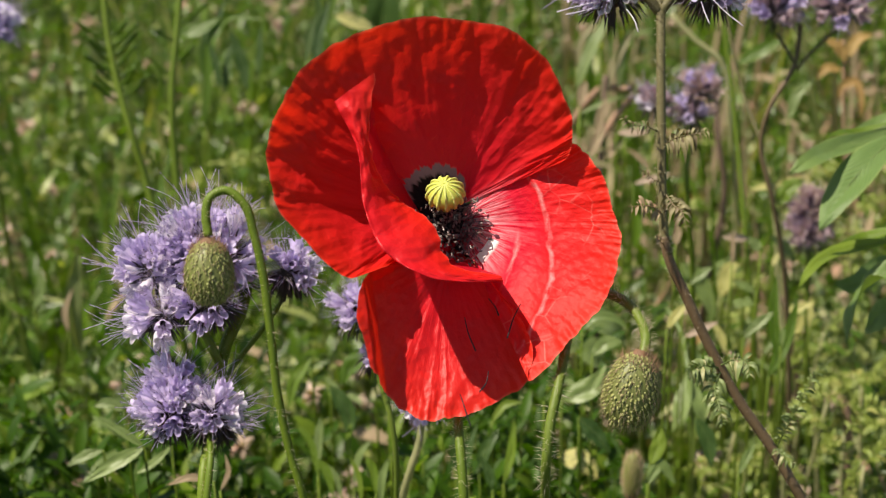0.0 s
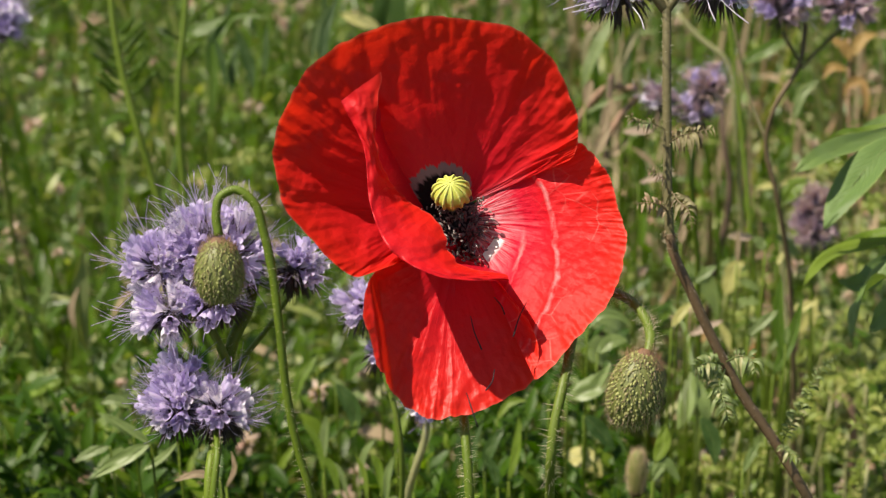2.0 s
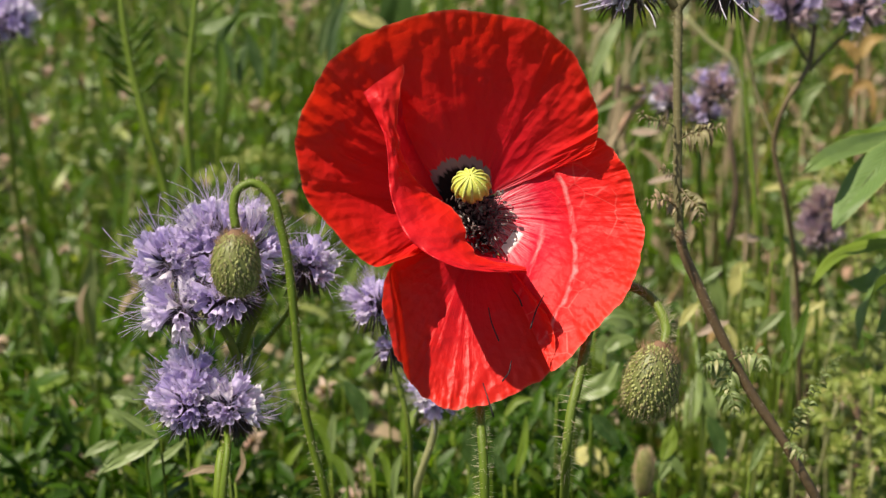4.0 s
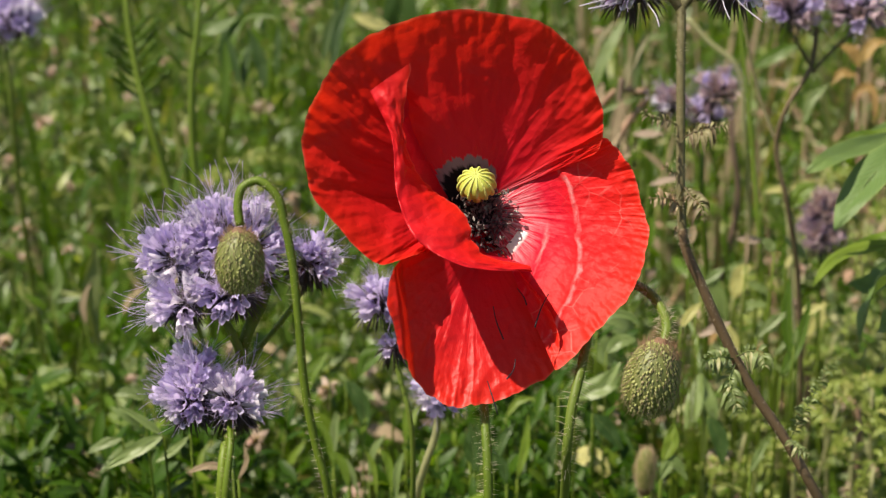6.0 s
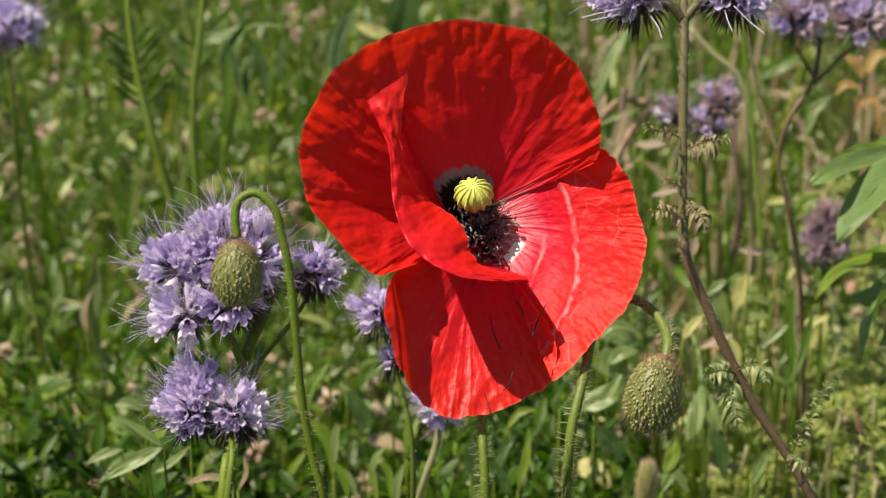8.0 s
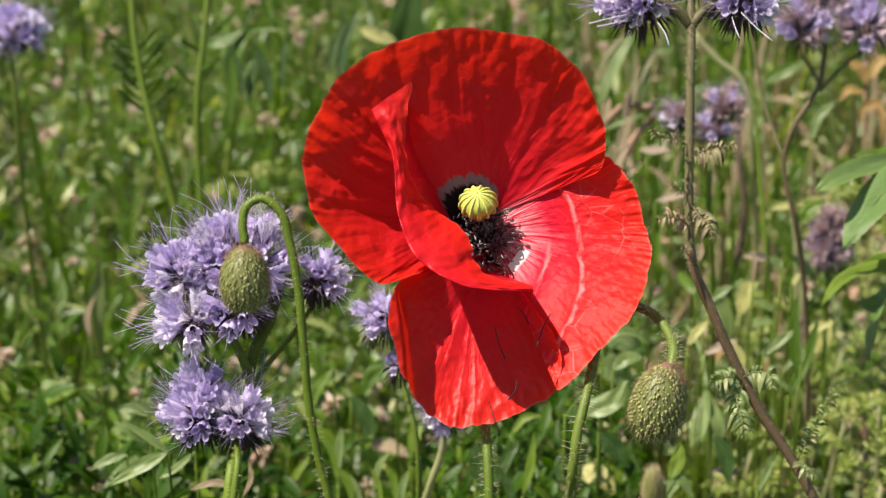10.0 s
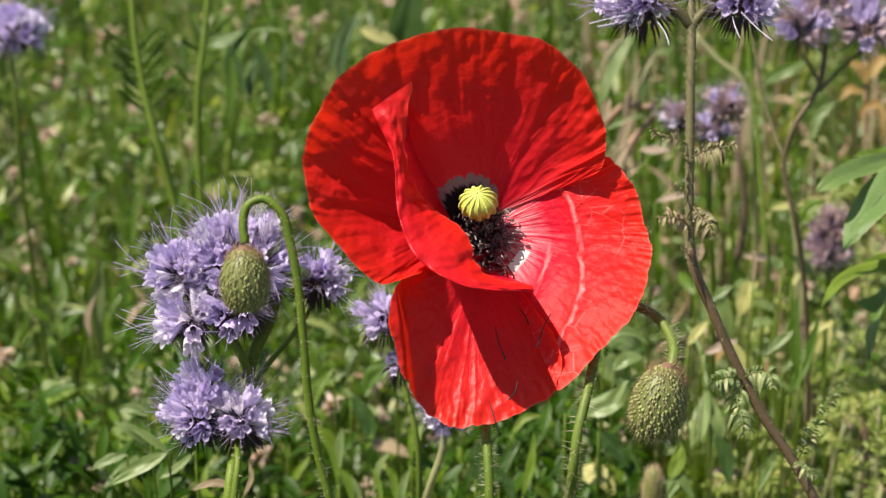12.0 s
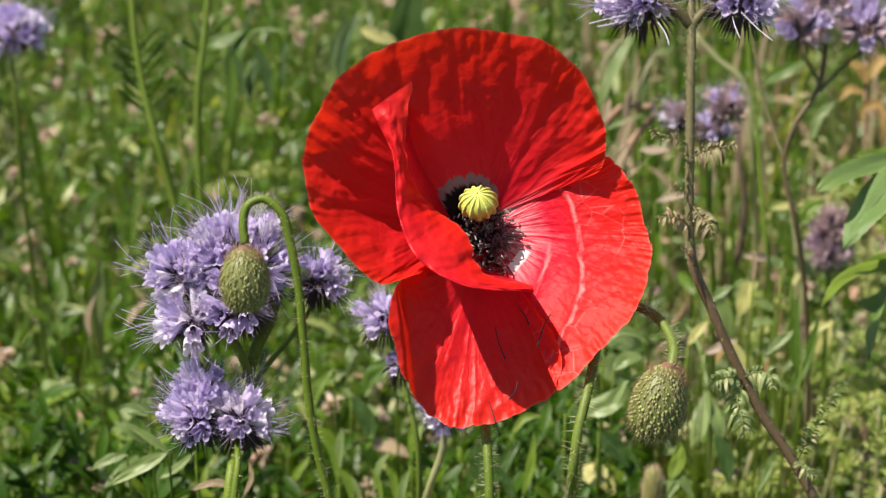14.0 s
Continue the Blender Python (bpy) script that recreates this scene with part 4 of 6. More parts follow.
def far_phacelia(base, heads, lines, label, seed, kinds=None, radius=0.0011, material=None):
    th = thing("phacelia", base, label, "flower", "phacelia plants")
    for i, (c, r, n) in enumerate(heads):
        head(th, c, (r, r * 0.9, r), n, seed + i, size=min(1.1, r / 0.006), kinds=kinds, spikes=50)
    for i, ln in enumerate(lines):
        stalk(th, ln, radius * (1 if i == 0 else 0.7), radius * (1.15 if i == 0 else 0.8), seed + 20 + i, material, 60, name="stem" if i == 0 else "branch")
    return th


far_phacelia((-0.02, 0.10, 0.0), [((-0.0162, 0.0398, 0.4489), 0.0054, 21), ((-0.0123, 0.0345, 0.4376), 0.0028, 9)],
             [[(-0.0154, 0.0454, 0.442), (-0.0126, 0.0467, 0.4282), (-0.0082, 0.0396, 0.4131), (-0.0075, 0.0382, 0.3745), (-0.02, 0.10, 0.0)]], "lilac phacelia partly hidden by the red poppy", 201, radius=0.0008)
far_phacelia((-0.02, 0.14, 0.0), [((0.0007, 0.0724, 0.4005), 0.0058, 17)],
             [[(0.0007, 0.07, 0.3953), (-0.0004, 0.0687, 0.3879), (-0.0034, 0.0675, 0.3783), (-0.0057, 0.0688, 0.3691), (-0.0091, 0.0771, 0.3398), (-0.02, 0.14, 0.0)]], "small lilac phacelia on a pale stalk", 221, radius=0.00115, material=M_PALE)
far_phacelia((0.16, 0.30, 0.0), [((0.1357, 0.2371, 0.4699), 0.00848, 22), ((0.1496, 0.2521, 0.4784), 0.01484, 44), ((0.159, 0.2374, 0.4705), 0.0089, 24)],
             [[(0.1457, 0.2444, 0.4618), (0.1432, 0.238, 0.4482), (0.1335, 0.2312, 0.4336), (0.1307, 0.2304, 0.42), (0.1353, 0.2263, 0.3993), (0.1405, 0.227, 0.3772), (0.1484, 0.2318, 0.3164), (0.16, 0.30, 0.0)],
              [(0.1179, 0.2594, 0.4704), (0.1207, 0.2521, 0.4546), (0.1246, 0.2438, 0.4368), (0.1307, 0.2304, 0.42)], [(0.1358, 0.2383, 0.4605), (0.1406, 0.238, 0.4528), (0.1436, 0.238, 0.4482)], [(0.1582, 0.2387, 0.4615), (0.1492, 0.238, 0.4528), (0.1436, 0.2371, 0.4462)]],
             "fading lilac phacelia on a forked brown stalk", 241, FADED + FLORETS[:2], 0.00089, M_STEM_BROWN)
far_phacelia((0.12, 0.34, 0.0), [((0.0962, 0.2788, 0.4172), 0.00505, 12), ((0.1153, 0.2811, 0.4222), 0.0062, 14), ((0.1126, 0.2953, 0.4052), 0.00597, 10)],
             [[(0.1126, 0.2951, 0.4048), (0.111, 0.2861, 0.3856), (0.1154, 0.2872, 0.3405), (0.12, 0.34, 0.0)]], "faded lilac phacelia deep in the meadow", 271, FADED + FLORETS[:2])
far_phacelia((0.22, 0.36, 0.0), [((0.1747, 0.3327, 0.3437), 0.00684, 18), ((0.1722, 0.3279, 0.3333), 0.00836, 22)],
             [[(0.1745, 0.3343, 0.3233), (0.1752, 0.3301, 0.2908), (0.22, 0.36, 0.0)]], "withered pinkish phacelia head gone to seed", 291, FADED)
far_phacelia((-0.19, 0.45, 0.0), [((-0.2048, 0.4267, 0.4033), 0.01355, 48)], [[(-0.2087, 0.4276, 0.3933), (-0.2065, 0.4208, 0.3668), (-0.2081, 0.4241, 0.3267), (-0.19, 0.45, 0.0)]], "lilac phacelia standing apart in the grass", 311)


# ---------------------------------------------------------------- leafy plants
def leafy(name, base, label, category, blades, stems, material, seed, stem_r=0.0013, stem_mat=None, group=""):
    """A plant with single broad leaves. blades: (curve, width, facing)."""
    th = thing(name, base, label, category, group)
    for i, ln in enumerate(stems):
        stalk(th, ln, stem_r * 0.7, stem_r, seed + i, stem_mat or M_STEM, 0)
    for i, (ln, w, face) in enumerate(blades):
        bm = bmesh.new()
        leaf_sheet(bm, ln, w, face, 0.22, 0.10, 10, 22, 0.85, seed + i * 1.7)
        lf = part("leaf", bm, material, th)
        bm = bmesh.new()
        tube(bm, [Vector(q) + Vector(face).normalized() * 0.0001 for q in ln], w * 0.014, w * 0.006, 5, 16)
        part("midrib", bm, M_PALE, lf)
    return th


leafy("broad_leaved_herb", (0.2, 0.14, 0.0), "broad-leaved green herb with smooth pointed leaflets", "plant",
      [([(0.1613, 0.1443, 0.4601), (0.1417, 0.1237, 0.4633), (0.1304, 0.1133, 0.4647), (0.1203, 0.1024, 0.4648), (0.1159, 0.1013, 0.4624)], 0.0072, (0.0, -0.6, 0.8)),
       ([(0.1563, 0.1251, 0.4663), (0.1412, 0.1109, 0.4595), (0.1329, 0.1025, 0.4534), (0.1251, 0.0937, 0.4463)], 0.0135, (-0.55, -0.6, 0.6)),
       ([(0.1664, 0.1651, 0.4574), (0.1566, 0.1632, 0.4533), (0.1462, 0.1528, 0.4546)], 0.0048, (0.1, -0.5, 0.9))],
      [[(0.1588, 0.1350, 0.4638), (0.1581, 0.1135, 0.4415), (0.1625, 0.1069, 0.4037), (0.2, 0.14, 0.0)]], M_BROAD, 61)
leafy("broad_leaved_herb", (0.205, 0.13, 0.0), "broad-leaved green herb with smooth pointed leaflets", "plant",
      [([(0.1613, 0.1261, 0.4212), (0.1495, 0.1154, 0.4218), (0.1389, 0.1043, 0.4216), (0.1335, 0.1047, 0.4224)], 0.0075, (0.1, -0.7, 0.7)),
       ([(0.1538, 0.0984, 0.4326), (0.1448, 0.0961, 0.4277), (0.1362, 0.0842, 0.4258), (0.1307, 0.0701, 0.4193)], 0.011, (-0.9, -0.4, 0.25)),
       ([(0.1487, 0.0760, 0.4319), (0.1418, 0.0738, 0.4272), (0.1342, 0.0624, 0.4264)], 0.008, (0.4, -0.7, 0.6))],
      [[(0.1588, 0.1167, 0.4247), (0.1590, 0.0996, 0.4117), (0.1634, 0.0991, 0.3868), (0.205, 0.13, 0.0)]], M_BROAD, 161)
leafy("broad_leaved_herb", (0.21, 0.15, 0.0), "bright yellow-green narrow leaves of a broad-leaved herb", "plant",
      [([(0.1600, 0.1541, 0.4576), (0.1485, 0.1529, 0.4550), (0.1417, 0.1481, 0.4565), (0.1364, 0.1430, 0.4574)], 0.0034, (0.1, -0.3, 0.9)),
       ([(0.1526, 0.1103, 0.4345), (0.1389, 0.1093, 0.4324), (0.1268, 0.0986, 0.4331), (0.1180, 0.0860, 0.4298)], 0.0058, (-0.2, -0.35, 0.9)),
       ([(0.1619, 0.1392, 0.4255), (0.1504, 0.1377, 0.4223), (0.1387, 0.1277, 0.4246)], 0.0052, (0.1, -0.3, 0.9))],
      [[(0.1610, 0.1539, 0.4570), (0.1613, 0.1293, 0.4280), (0.1642, 0.1094, 0.3853), (0.21, 0.15, 0.0)]], M_LIME, 261)

leafy("pale_leaved_herb", (0.10, 0.28, 0.0), "pale drooping leaflets on a thin stalk", "plant",
      [([(0.1098, 0.2503, 0.3087), (0.1077, 0.2419, 0.3027), (0.1049, 0.2336, 0.2968), (0.1019, 0.2312, 0.2915)], 0.00791, (-0.5, -0.8, 0.3)),
       ([(0.1103, 0.2503, 0.3087), (0.1119, 0.2419, 0.3027), (0.1135, 0.2346, 0.2989), (0.1149, 0.2322, 0.2936)], 0.00698, (0.4, -0.8, 0.4))],
      [[(0.1041, 0.2795, 0.3241), (0.1088, 0.2661, 0.319), (0.1103, 0.2503, 0.3087)], [(0.1103, 0.2503, 0.3087), (0.1145, 0.2565, 0.2749), (0.10, 0.28, 0.0)]], M_GREY, 66, 0.0012, M_GREY)
leafy("broad_leaved_herb", (0.07, 0.30, 0.0), "grey-green broad leaves low among the grass", "plant",
      [([(0.0851, 0.3017, 0.2771), (0.0766, 0.2972, 0.2911), (0.0662, 0.2949, 0.298), (0.0559, 0.2895, 0.2981)], 0.01502, (0.0, -0.5, 0.9)),
       ([(0.0923, 0.3258, 0.2814), (0.0835, 0.3207, 0.2942), (0.0729, 0.3174, 0.2989), (0.0623, 0.3119, 0.2989)], 0.01502, (0.1, -0.5, 0.9)),
       ([(0.0876, 0.3017, 0.2771), (0.0766, 0.2924, 0.2809), (0.0662, 0.286, 0.2788), (0.0559, 0.2806, 0.2791)], 0.01151, (-0.1, -0.6, 0.8))],
      [[(0.0886, 0.3115, 0.2745), (0.091, 0.3104, 0.2485), (0.07, 0.30, 0.0)]], M_GREY, 68)
leafy("broad_leaved_herb", (0.06, 0.24, 0.0), "yellowed leaf near the foot of the poppy", "plant",
      [([(0.0556, 0.2361, 0.2784), (0.0611, 0.2312, 0.2798), (0.0665, 0.2258, 0.2799), (0.0707, 0.223, 0.274)], 0.0092, (-0.2, -0.6, 0.8))],
      [[(0.0556, 0.2361, 0.2784), (0.0546, 0.2463, 0.253), (0.06, 0.24, 0.0)]], M_YELLOW, 70)
leafy("withered_leaf", (-0.10, 0.26, 0.0), "curled dry brown leaf on a short stalk", "leaf",
      [([(-0.081, 0.2308, 0.2671), (-0.0882, 0.224, 0.2761), (-0.0957, 0.2203, 0.28), (-0.1043, 0.2161, 0.2827)], 0.00965, (0.1, -0.6, 0.8))],
      [[(-0.081, 0.2308, 0.2671), (-0.0807, 0.2402, 0.2399), (-0.10, 0.26, 0.0)]], M_DRY, 72, 0.0008, M_DRY)
leafy("broad_leaved_herb", (-0.13, 0.27, 0.0), "grey-green pointed leaves beside the lilac blooms", "plant",
      [([(-0.1069, 0.1972, 0.3132), (-0.1139, 0.1938, 0.3177), (-0.1196, 0.1908, 0.3233), (-0.1273, 0.1927, 0.3272)], 0.00567, (0.1, -0.6, 0.8)),
       ([(-0.1069, 0.1958, 0.3102), (-0.115, 0.1905, 0.3108), (-0.1229, 0.1844, 0.3094), (-0.1307, 0.1771, 0.3056)], 0.00741, (0.1, -0.5, 0.9)),
       ([(-0.1117, 0.2115, 0.3202), (-0.1176, 0.2079, 0.3243), (-0.1235, 0.2035, 0.3268)], 0.00486, (0, -0.6, 0.8)),
       ([(-0.1601, 0.3434, 0.2718), (-0.1609, 0.3434, 0.2956), (-0.1595, 0.3456, 0.312), (-0.157, 0.346, 0.3248)], 0.00777, (0.2, -0.9, 0.3))],
      [[(-0.1069, 0.1962, 0.3112), (-0.1089, 0.2124, 0.2748), (-0.13, 0.27, 0.0)]], M_GREY, 74)
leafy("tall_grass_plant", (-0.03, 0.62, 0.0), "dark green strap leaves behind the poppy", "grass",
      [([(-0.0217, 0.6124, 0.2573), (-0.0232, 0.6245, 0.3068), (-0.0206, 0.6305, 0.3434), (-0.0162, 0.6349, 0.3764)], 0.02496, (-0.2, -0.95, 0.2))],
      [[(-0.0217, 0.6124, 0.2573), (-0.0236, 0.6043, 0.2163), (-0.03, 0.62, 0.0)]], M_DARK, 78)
leafy("pale_leaved_herb", (-0.05, 0.62, 0.0), "pale folded leaf in the sun", "plant",
      [([(-0.0256, 0.5966, 0.3417), (-0.0319, 0.593, 0.3457), (-0.0398, 0.5893, 0.3496), (-0.0488, 0.5906, 0.3525)], 0.01091, (0.1, -0.5, 0.9))],
      [[(-0.0256, 0.5966, 0.3417), (-0.0228, 0.5987, 0.2987), (-0.05, 0.62, 0.0)]], M_YELLOW, 82)
leafy("tall_grass_plant", (-0.12, 0.55, 0.0), "bent grass blades in the meadow", "grass",
      [([(-0.1116, 0.4801, 0.3284), (-0.1095, 0.4925, 0.355), (-0.1057, 0.5012, 0.3737), (-0.1013, 0.504, 0.3796), (-0.077, 0.4947, 0.3833)], 0.00648, (-0.3, -0.9, 0.4)),
       ([(-0.1072, 0.4931, 0.3564), (-0.1028, 0.4956, 0.3617), (-0.0989, 0.4981, 0.3671)], 0.00412, (-0.3, -0.8, 0.4)),
       ([(-0.1272, 0.5006, 0.3724), (-0.116, 0.5019, 0.3751), (-0.1013, 0.505, 0.3817)], 0.00883, (0.0, -0.6, 0.8))],
      [[(-0.1116, 0.4801, 0.3284), (-0.1153, 0.4796, 0.2801), (-0.12, 0.55, 0.0)]], M_GRASS, 84)
leafy("tall_grass_plant", (0.06, 0.5, 0.0), "sunlit drying blades leaning in the meadow", "grass",
      [([(0.0772, 0.4407, 0.3622), (0.0828, 0.4472, 0.3761), (0.0884, 0.4519, 0.3862), (0.0954, 0.4566, 0.3964)], 0.00671, (-0.5, -0.8, 0.5)),
       ([(0.0982, 0.4407, 0.3622), (0.0996, 0.4478, 0.3774), (0.1038, 0.4537, 0.39)], 0.0056, (0.4, -0.9, 0.3)),
       ([(0.0842, 0.4241, 0.3267), (0.0878, 0.4348, 0.3495), (0.0898, 0.443, 0.3672)], 0.00504, (0.2, -0.9, 0.3)),
       ([(0.1583, 0.4454, 0.3723), (0.1677, 0.4385, 0.3813), (0.1788, 0.4409, 0.3863)], 0.00664, (0.1, -0.6, 0.8))],
      [[(0.0842, 0.4241, 0.3267), (0.0845, 0.4244, 0.28), (0.06, 0.5, 0.0)]], M_PALE, 88)


def feathery_herb(top, seed, leaves=4, reach=0.045, material=None):
    """A soft herb: a thin stalk with finely divided arching leaves near its top."""
    rng = random.Random(seed)
    top = Vector(top)
    foot = Vector((top.x + rng.uniform(-.02, .02), top.y + rng.uniform(0, .03), 0.0))
    th = thing("feathery_herb", foot, "pale feathery herb with finely divided arching leaves", "plant", "feathery herbs")
    line = [top, top.lerp(foot, 0.3) + Vector((rng.uniform(-.006, .006), 0, 0)), foot]
    stalk(th, line, 0.0007, 0.0013, seed, M_PALE, 0)
    pts = spline(line, 40)
    for k in range(leaves):
        q = pts[int(12 * k / leaves)]
        w = k * 2.4 + rng.uniform(-0.5, 0.5)
        out = Vector((math.cos(w), math.sin(w) * 0.7, rng.uniform(0.1, 0.9))).normalized() * reach * rng.uniform(0.7, 1.1)
        sag = Vector((0, 0, -reach * rng.uniform(0.1, 0.4)))
        pinnate(th, [q, q + out * 0.5 + Vector((0, 0, 0.003)), q + out + sag], reach * 0.20, 13, seed * 7 + k, material or M_FEATHER, curl=0.25, face=(0, -0.5, 0.85))
    return th


for k, (place, size) in enumerate((((0.1472, 0.2245, 0.3008), 0.034), ((0.1658, 0.2044, 0.305), 0.034), ((0.191, 0.2827, 0.2836), 0.036), ((0.13, 0.2158, 0.2821), 0.032), ((0.1913, 0.3627, 0.266), 0.036),
                                   ((0.1946, 0.4633, 0.2923), 0.038), ((0.1487, 0.4082, 0.2689), 0.036), ((-0.1184, 0.5812, 0.2613), 0.04),
                                   ((0.1737, 0.3017, 0.2771), 0.034), ((0.2017, 0.3423, 0.2694), 0.036), ((0.1696, 0.253, 0.2909), 0.032), ((0.1691, 0.1821, 0.3045), 0.032), ((0.1383, 0.291, 0.2542), 0.030), ((0.2196, 0.4407, 0.2913), 0.038))):
    feathery_herb(place, 400 + k, reach=size)

leafy("withered_herb", (0.24, 0.52, 0.0), "withered golden-orange leaves on a dry stalk", "plant",
      [([(0.2124, 0.4657, 0.3449), (0.2153, 0.4688, 0.3515), (0.2211, 0.4694, 0.3528), (0.2234, 0.4599, 0.3442), (0.2228, 0.4568, 0.3376)], 0.0048, (0.2, -0.8, 0.6)),
       ([(0.2167, 0.4737, 0.3619), (0.2124, 0.4773, 0.3698), (0.2066, 0.4786, 0.3724)], 0.0062, (0.1, -0.7, 0.7)),
       ([(0.2182, 0.4749, 0.3646), (0.2225, 0.4783, 0.3719), (0.2312, 0.4798, 0.375)], 0.0062, (-0.2, -0.7, 0.7)),
       ([(0.2153, 0.4718, 0.358), (0.2066, 0.4725, 0.3593), (0.2023, 0.47, 0.3541)], 0.0048, (0.1, -0.7, 0.7))],
      [[(0.217, 0.4833, 0.3707), (0.2164, 0.4698, 0.3418), (0.2214, 0.4589, 0.283), (0.24, 0.52, 0.0)]], M_GOLD, 101, 0.0011, M_DRY)


leafy("broad_bladed_grass", (-0.17, 0.42, 0.0), "bright lime-green blades low in the meadow", "grass",
      [([(-0.1677, 0.3702, 0.282), (-0.1687, 0.373, 0.2927), (-0.166, 0.3737, 0.3013), (-0.1627, 0.3744, 0.3099)], 0.00808, (0.3, -0.9, 0.3)),
       ([(-0.1919, 0.3344, 0.2526), (-0.1848, 0.3349, 0.2584), (-0.1778, 0.3337, 0.2606), (-0.1701, 0.3325, 0.2628)], 0.01054, (0.1, -0.6, 0.8)),
       ([(-0.1892, 0.3389, 0.2622), (-0.1835, 0.3366, 0.262), (-0.1792, 0.3332, 0.2594), (-0.1769, 0.327, 0.2508)], 0.00791, (0.2, -0.6, 0.7)),
       ([(-0.1492, 0.2942, 0.261), (-0.1438, 0.293, 0.2632), (-0.1371, 0.2899, 0.2612)], 0.00757, (0.0, -0.6, 0.8))],
      [[(-0.1677, 0.3702, 0.282), (-0.1736, 0.3698, 0.2576), (-0.1755, 0.3646, 0.2227), (-0.17, 0.42, 0.0)]], M_LIME, 105, 0.0009)


def dead_stem(line, radius, material, label, seed):
    th = thing("dead_stem", line[-1], label, "stem", "dead stems")
    stalk(th, line, radius, radius * 1.2, seed, material, 0)
    return th


BROWN = "brown dead stem standing among the herbs"
dead_stem([(0.0918, 0.4436, 0.3685), (0.0901, 0.4359, 0.352), (0.0889, 0.4299, 0.3272), (0.0891, 0.4268, 0.2851), (0.085, 0.50, 0.0)], 0.0014, M_BROWN, BROWN, 501)
dead_stem([(0.1153, 0.4505, 0.3596), (0.1035, 0.45, 0.3586), (0.0912, 0.455, 0.3573), (0.0831, 0.4564, 0.3486), (0.07, 0.53, 0.0)], 0.0017, M_DRY, "pinkish dry stalk bent over in the meadow", 502)
dead_stem([(0.1108, 0.4592, 0.3545), (0.1017, 0.4552, 0.346), (0.0931, 0.4504, 0.3356), (0.0879, 0.4471, 0.3168), (0.08, 0.55, 0.0)], 0.00171, M_DRY, "tan dry stalk leaning in the meadow", 503)
dead_stem([(0.1469, 0.4831, 0.3585), (0.1516, 0.4782, 0.3479), (0.1522, 0.4695, 0.3294), (0.1572, 0.4639, 0.2937), (0.1535, 0.4617, 0.2653), (0.125, 0.58, 0.0)], 0.00146, M_BROWN, BROWN, 504)
dead_stem([(0.1287, 0.4846, 0.3855), (0.1403, 0.4792, 0.3737), (0.1524, 0.4749, 0.3646), (0.1592, 0.4695, 0.3294), (0.15, 0.54, 0.0)], 0.0013, M_PALE, "pale green stalk leaning in the meadow", 505)
dead_stem([(0.1884, 0.2974, 0.2679), (0.1889, 0.291, 0.2542), (0.1896, 0.2899, 0.2281), (0.19, 0.37, 0.0)], 0.00203, M_DRY, "pinkish dry stalk low in the meadow", 506)
dead_stem([(0.1736, 0.3791, 0.2774), (0.1769, 0.3721, 0.2625), (0.1816, 0.3716, 0.2378), (0.18, 0.45, 0.0)], 0.0011, M_BROWN, BROWN, 507)
dead_stem([(0.1608, 0.41, 0.32), (0.1691, 0.4105, 0.3211), (0.1742, 0.4113, 0.311), (0.1798, 0.4058, 0.2638), (0.17, 0.47, 0.0)], 0.00125, M_PALE, "pale bent stalk in the meadow", 508)

def lone_leaf(line, width, material, label, seed):
    """A single leaf of a low herb on its thin stalk."""
    low = Vector(line[0])
    foot = (low.x + 0.004, low.y + 0.03, 0.0)
    leafy("meadow_leaf", foot, label, "leaf", [(line, width, (-0.1, -0.7, 0.6))], [[line[0], low.lerp(Vector(foot), 0.4), foot]], material, seed, 0.0006)


lone_leaf([(0.1701, 0.3891, 0.3225), (0.1733, 0.3899, 0.3289), (0.1796, 0.3892, 0.3322), (0.1848, 0.3896, 0.3355)], 0.00921, M_YELLOW, "pale folded leaf among the herbs", 520)
lone_leaf([(0.1739, 0.3434, 0.2718), (0.1747, 0.3462, 0.2778), (0.1774, 0.3461, 0.2824), (0.1844, 0.3461, 0.2848)], 0.00477, M_YELLOW, "pale curled leaf among the herbs", 521)
lone_leaf([(0.1239, 0.3255, 0.2809), (0.1259, 0.3277, 0.2856), (0.1275, 0.3296, 0.2896)], 0.0057, M_GOLD, "orange dead leaf among the herbs", 522)
lone_leaf([(0.1472, 0.3223, 0.2738), (0.1487, 0.3241, 0.2778), (0.1493, 0.3258, 0.2814)], 0.00415, M_GOLD, "orange dead leaf among the herbs", 523)
lone_leaf([(0.1276, 0.404, 0.2836), (0.1337, 0.4017, 0.2785), (0.1393, 0.3975, 0.2696), (0.1432, 0.3922, 0.2582)], 0.00951, M_GREY, "grey-green drooping leaf among the herbs", 524)
lone_leaf([(0.1441, 0.3791, 0.2774), (0.1457, 0.382, 0.2836), (0.1482, 0.3849, 0.2898), (0.1536, 0.386, 0.2923)], 0.00767, M_YELLOW, "pale upright leaf among the herbs", 525)
lone_leaf([(0.1367, 0.2519, 0.265), (0.1396, 0.254, 0.2694), (0.1427, 0.2565, 0.2749)], 0.0058, M_GREY, "silvery leaf low among the herbs", 526)
lone_leaf([(0.1145, 0.2321, 0.2699), (0.118, 0.2333, 0.2724), (0.1216, 0.2325, 0.2707)], 0.00565, M_DRY, "dead leaf low among the herbs", 527)
lone_leaf([(0.0585, 0.1695, 0.3722), (0.0631, 0.1716, 0.3767), (0.0703, 0.1714, 0.3763), (0.0754, 0.1695, 0.3722)], 0.0033, M_GREY, "pale arching leaf behind the poppy", 528)
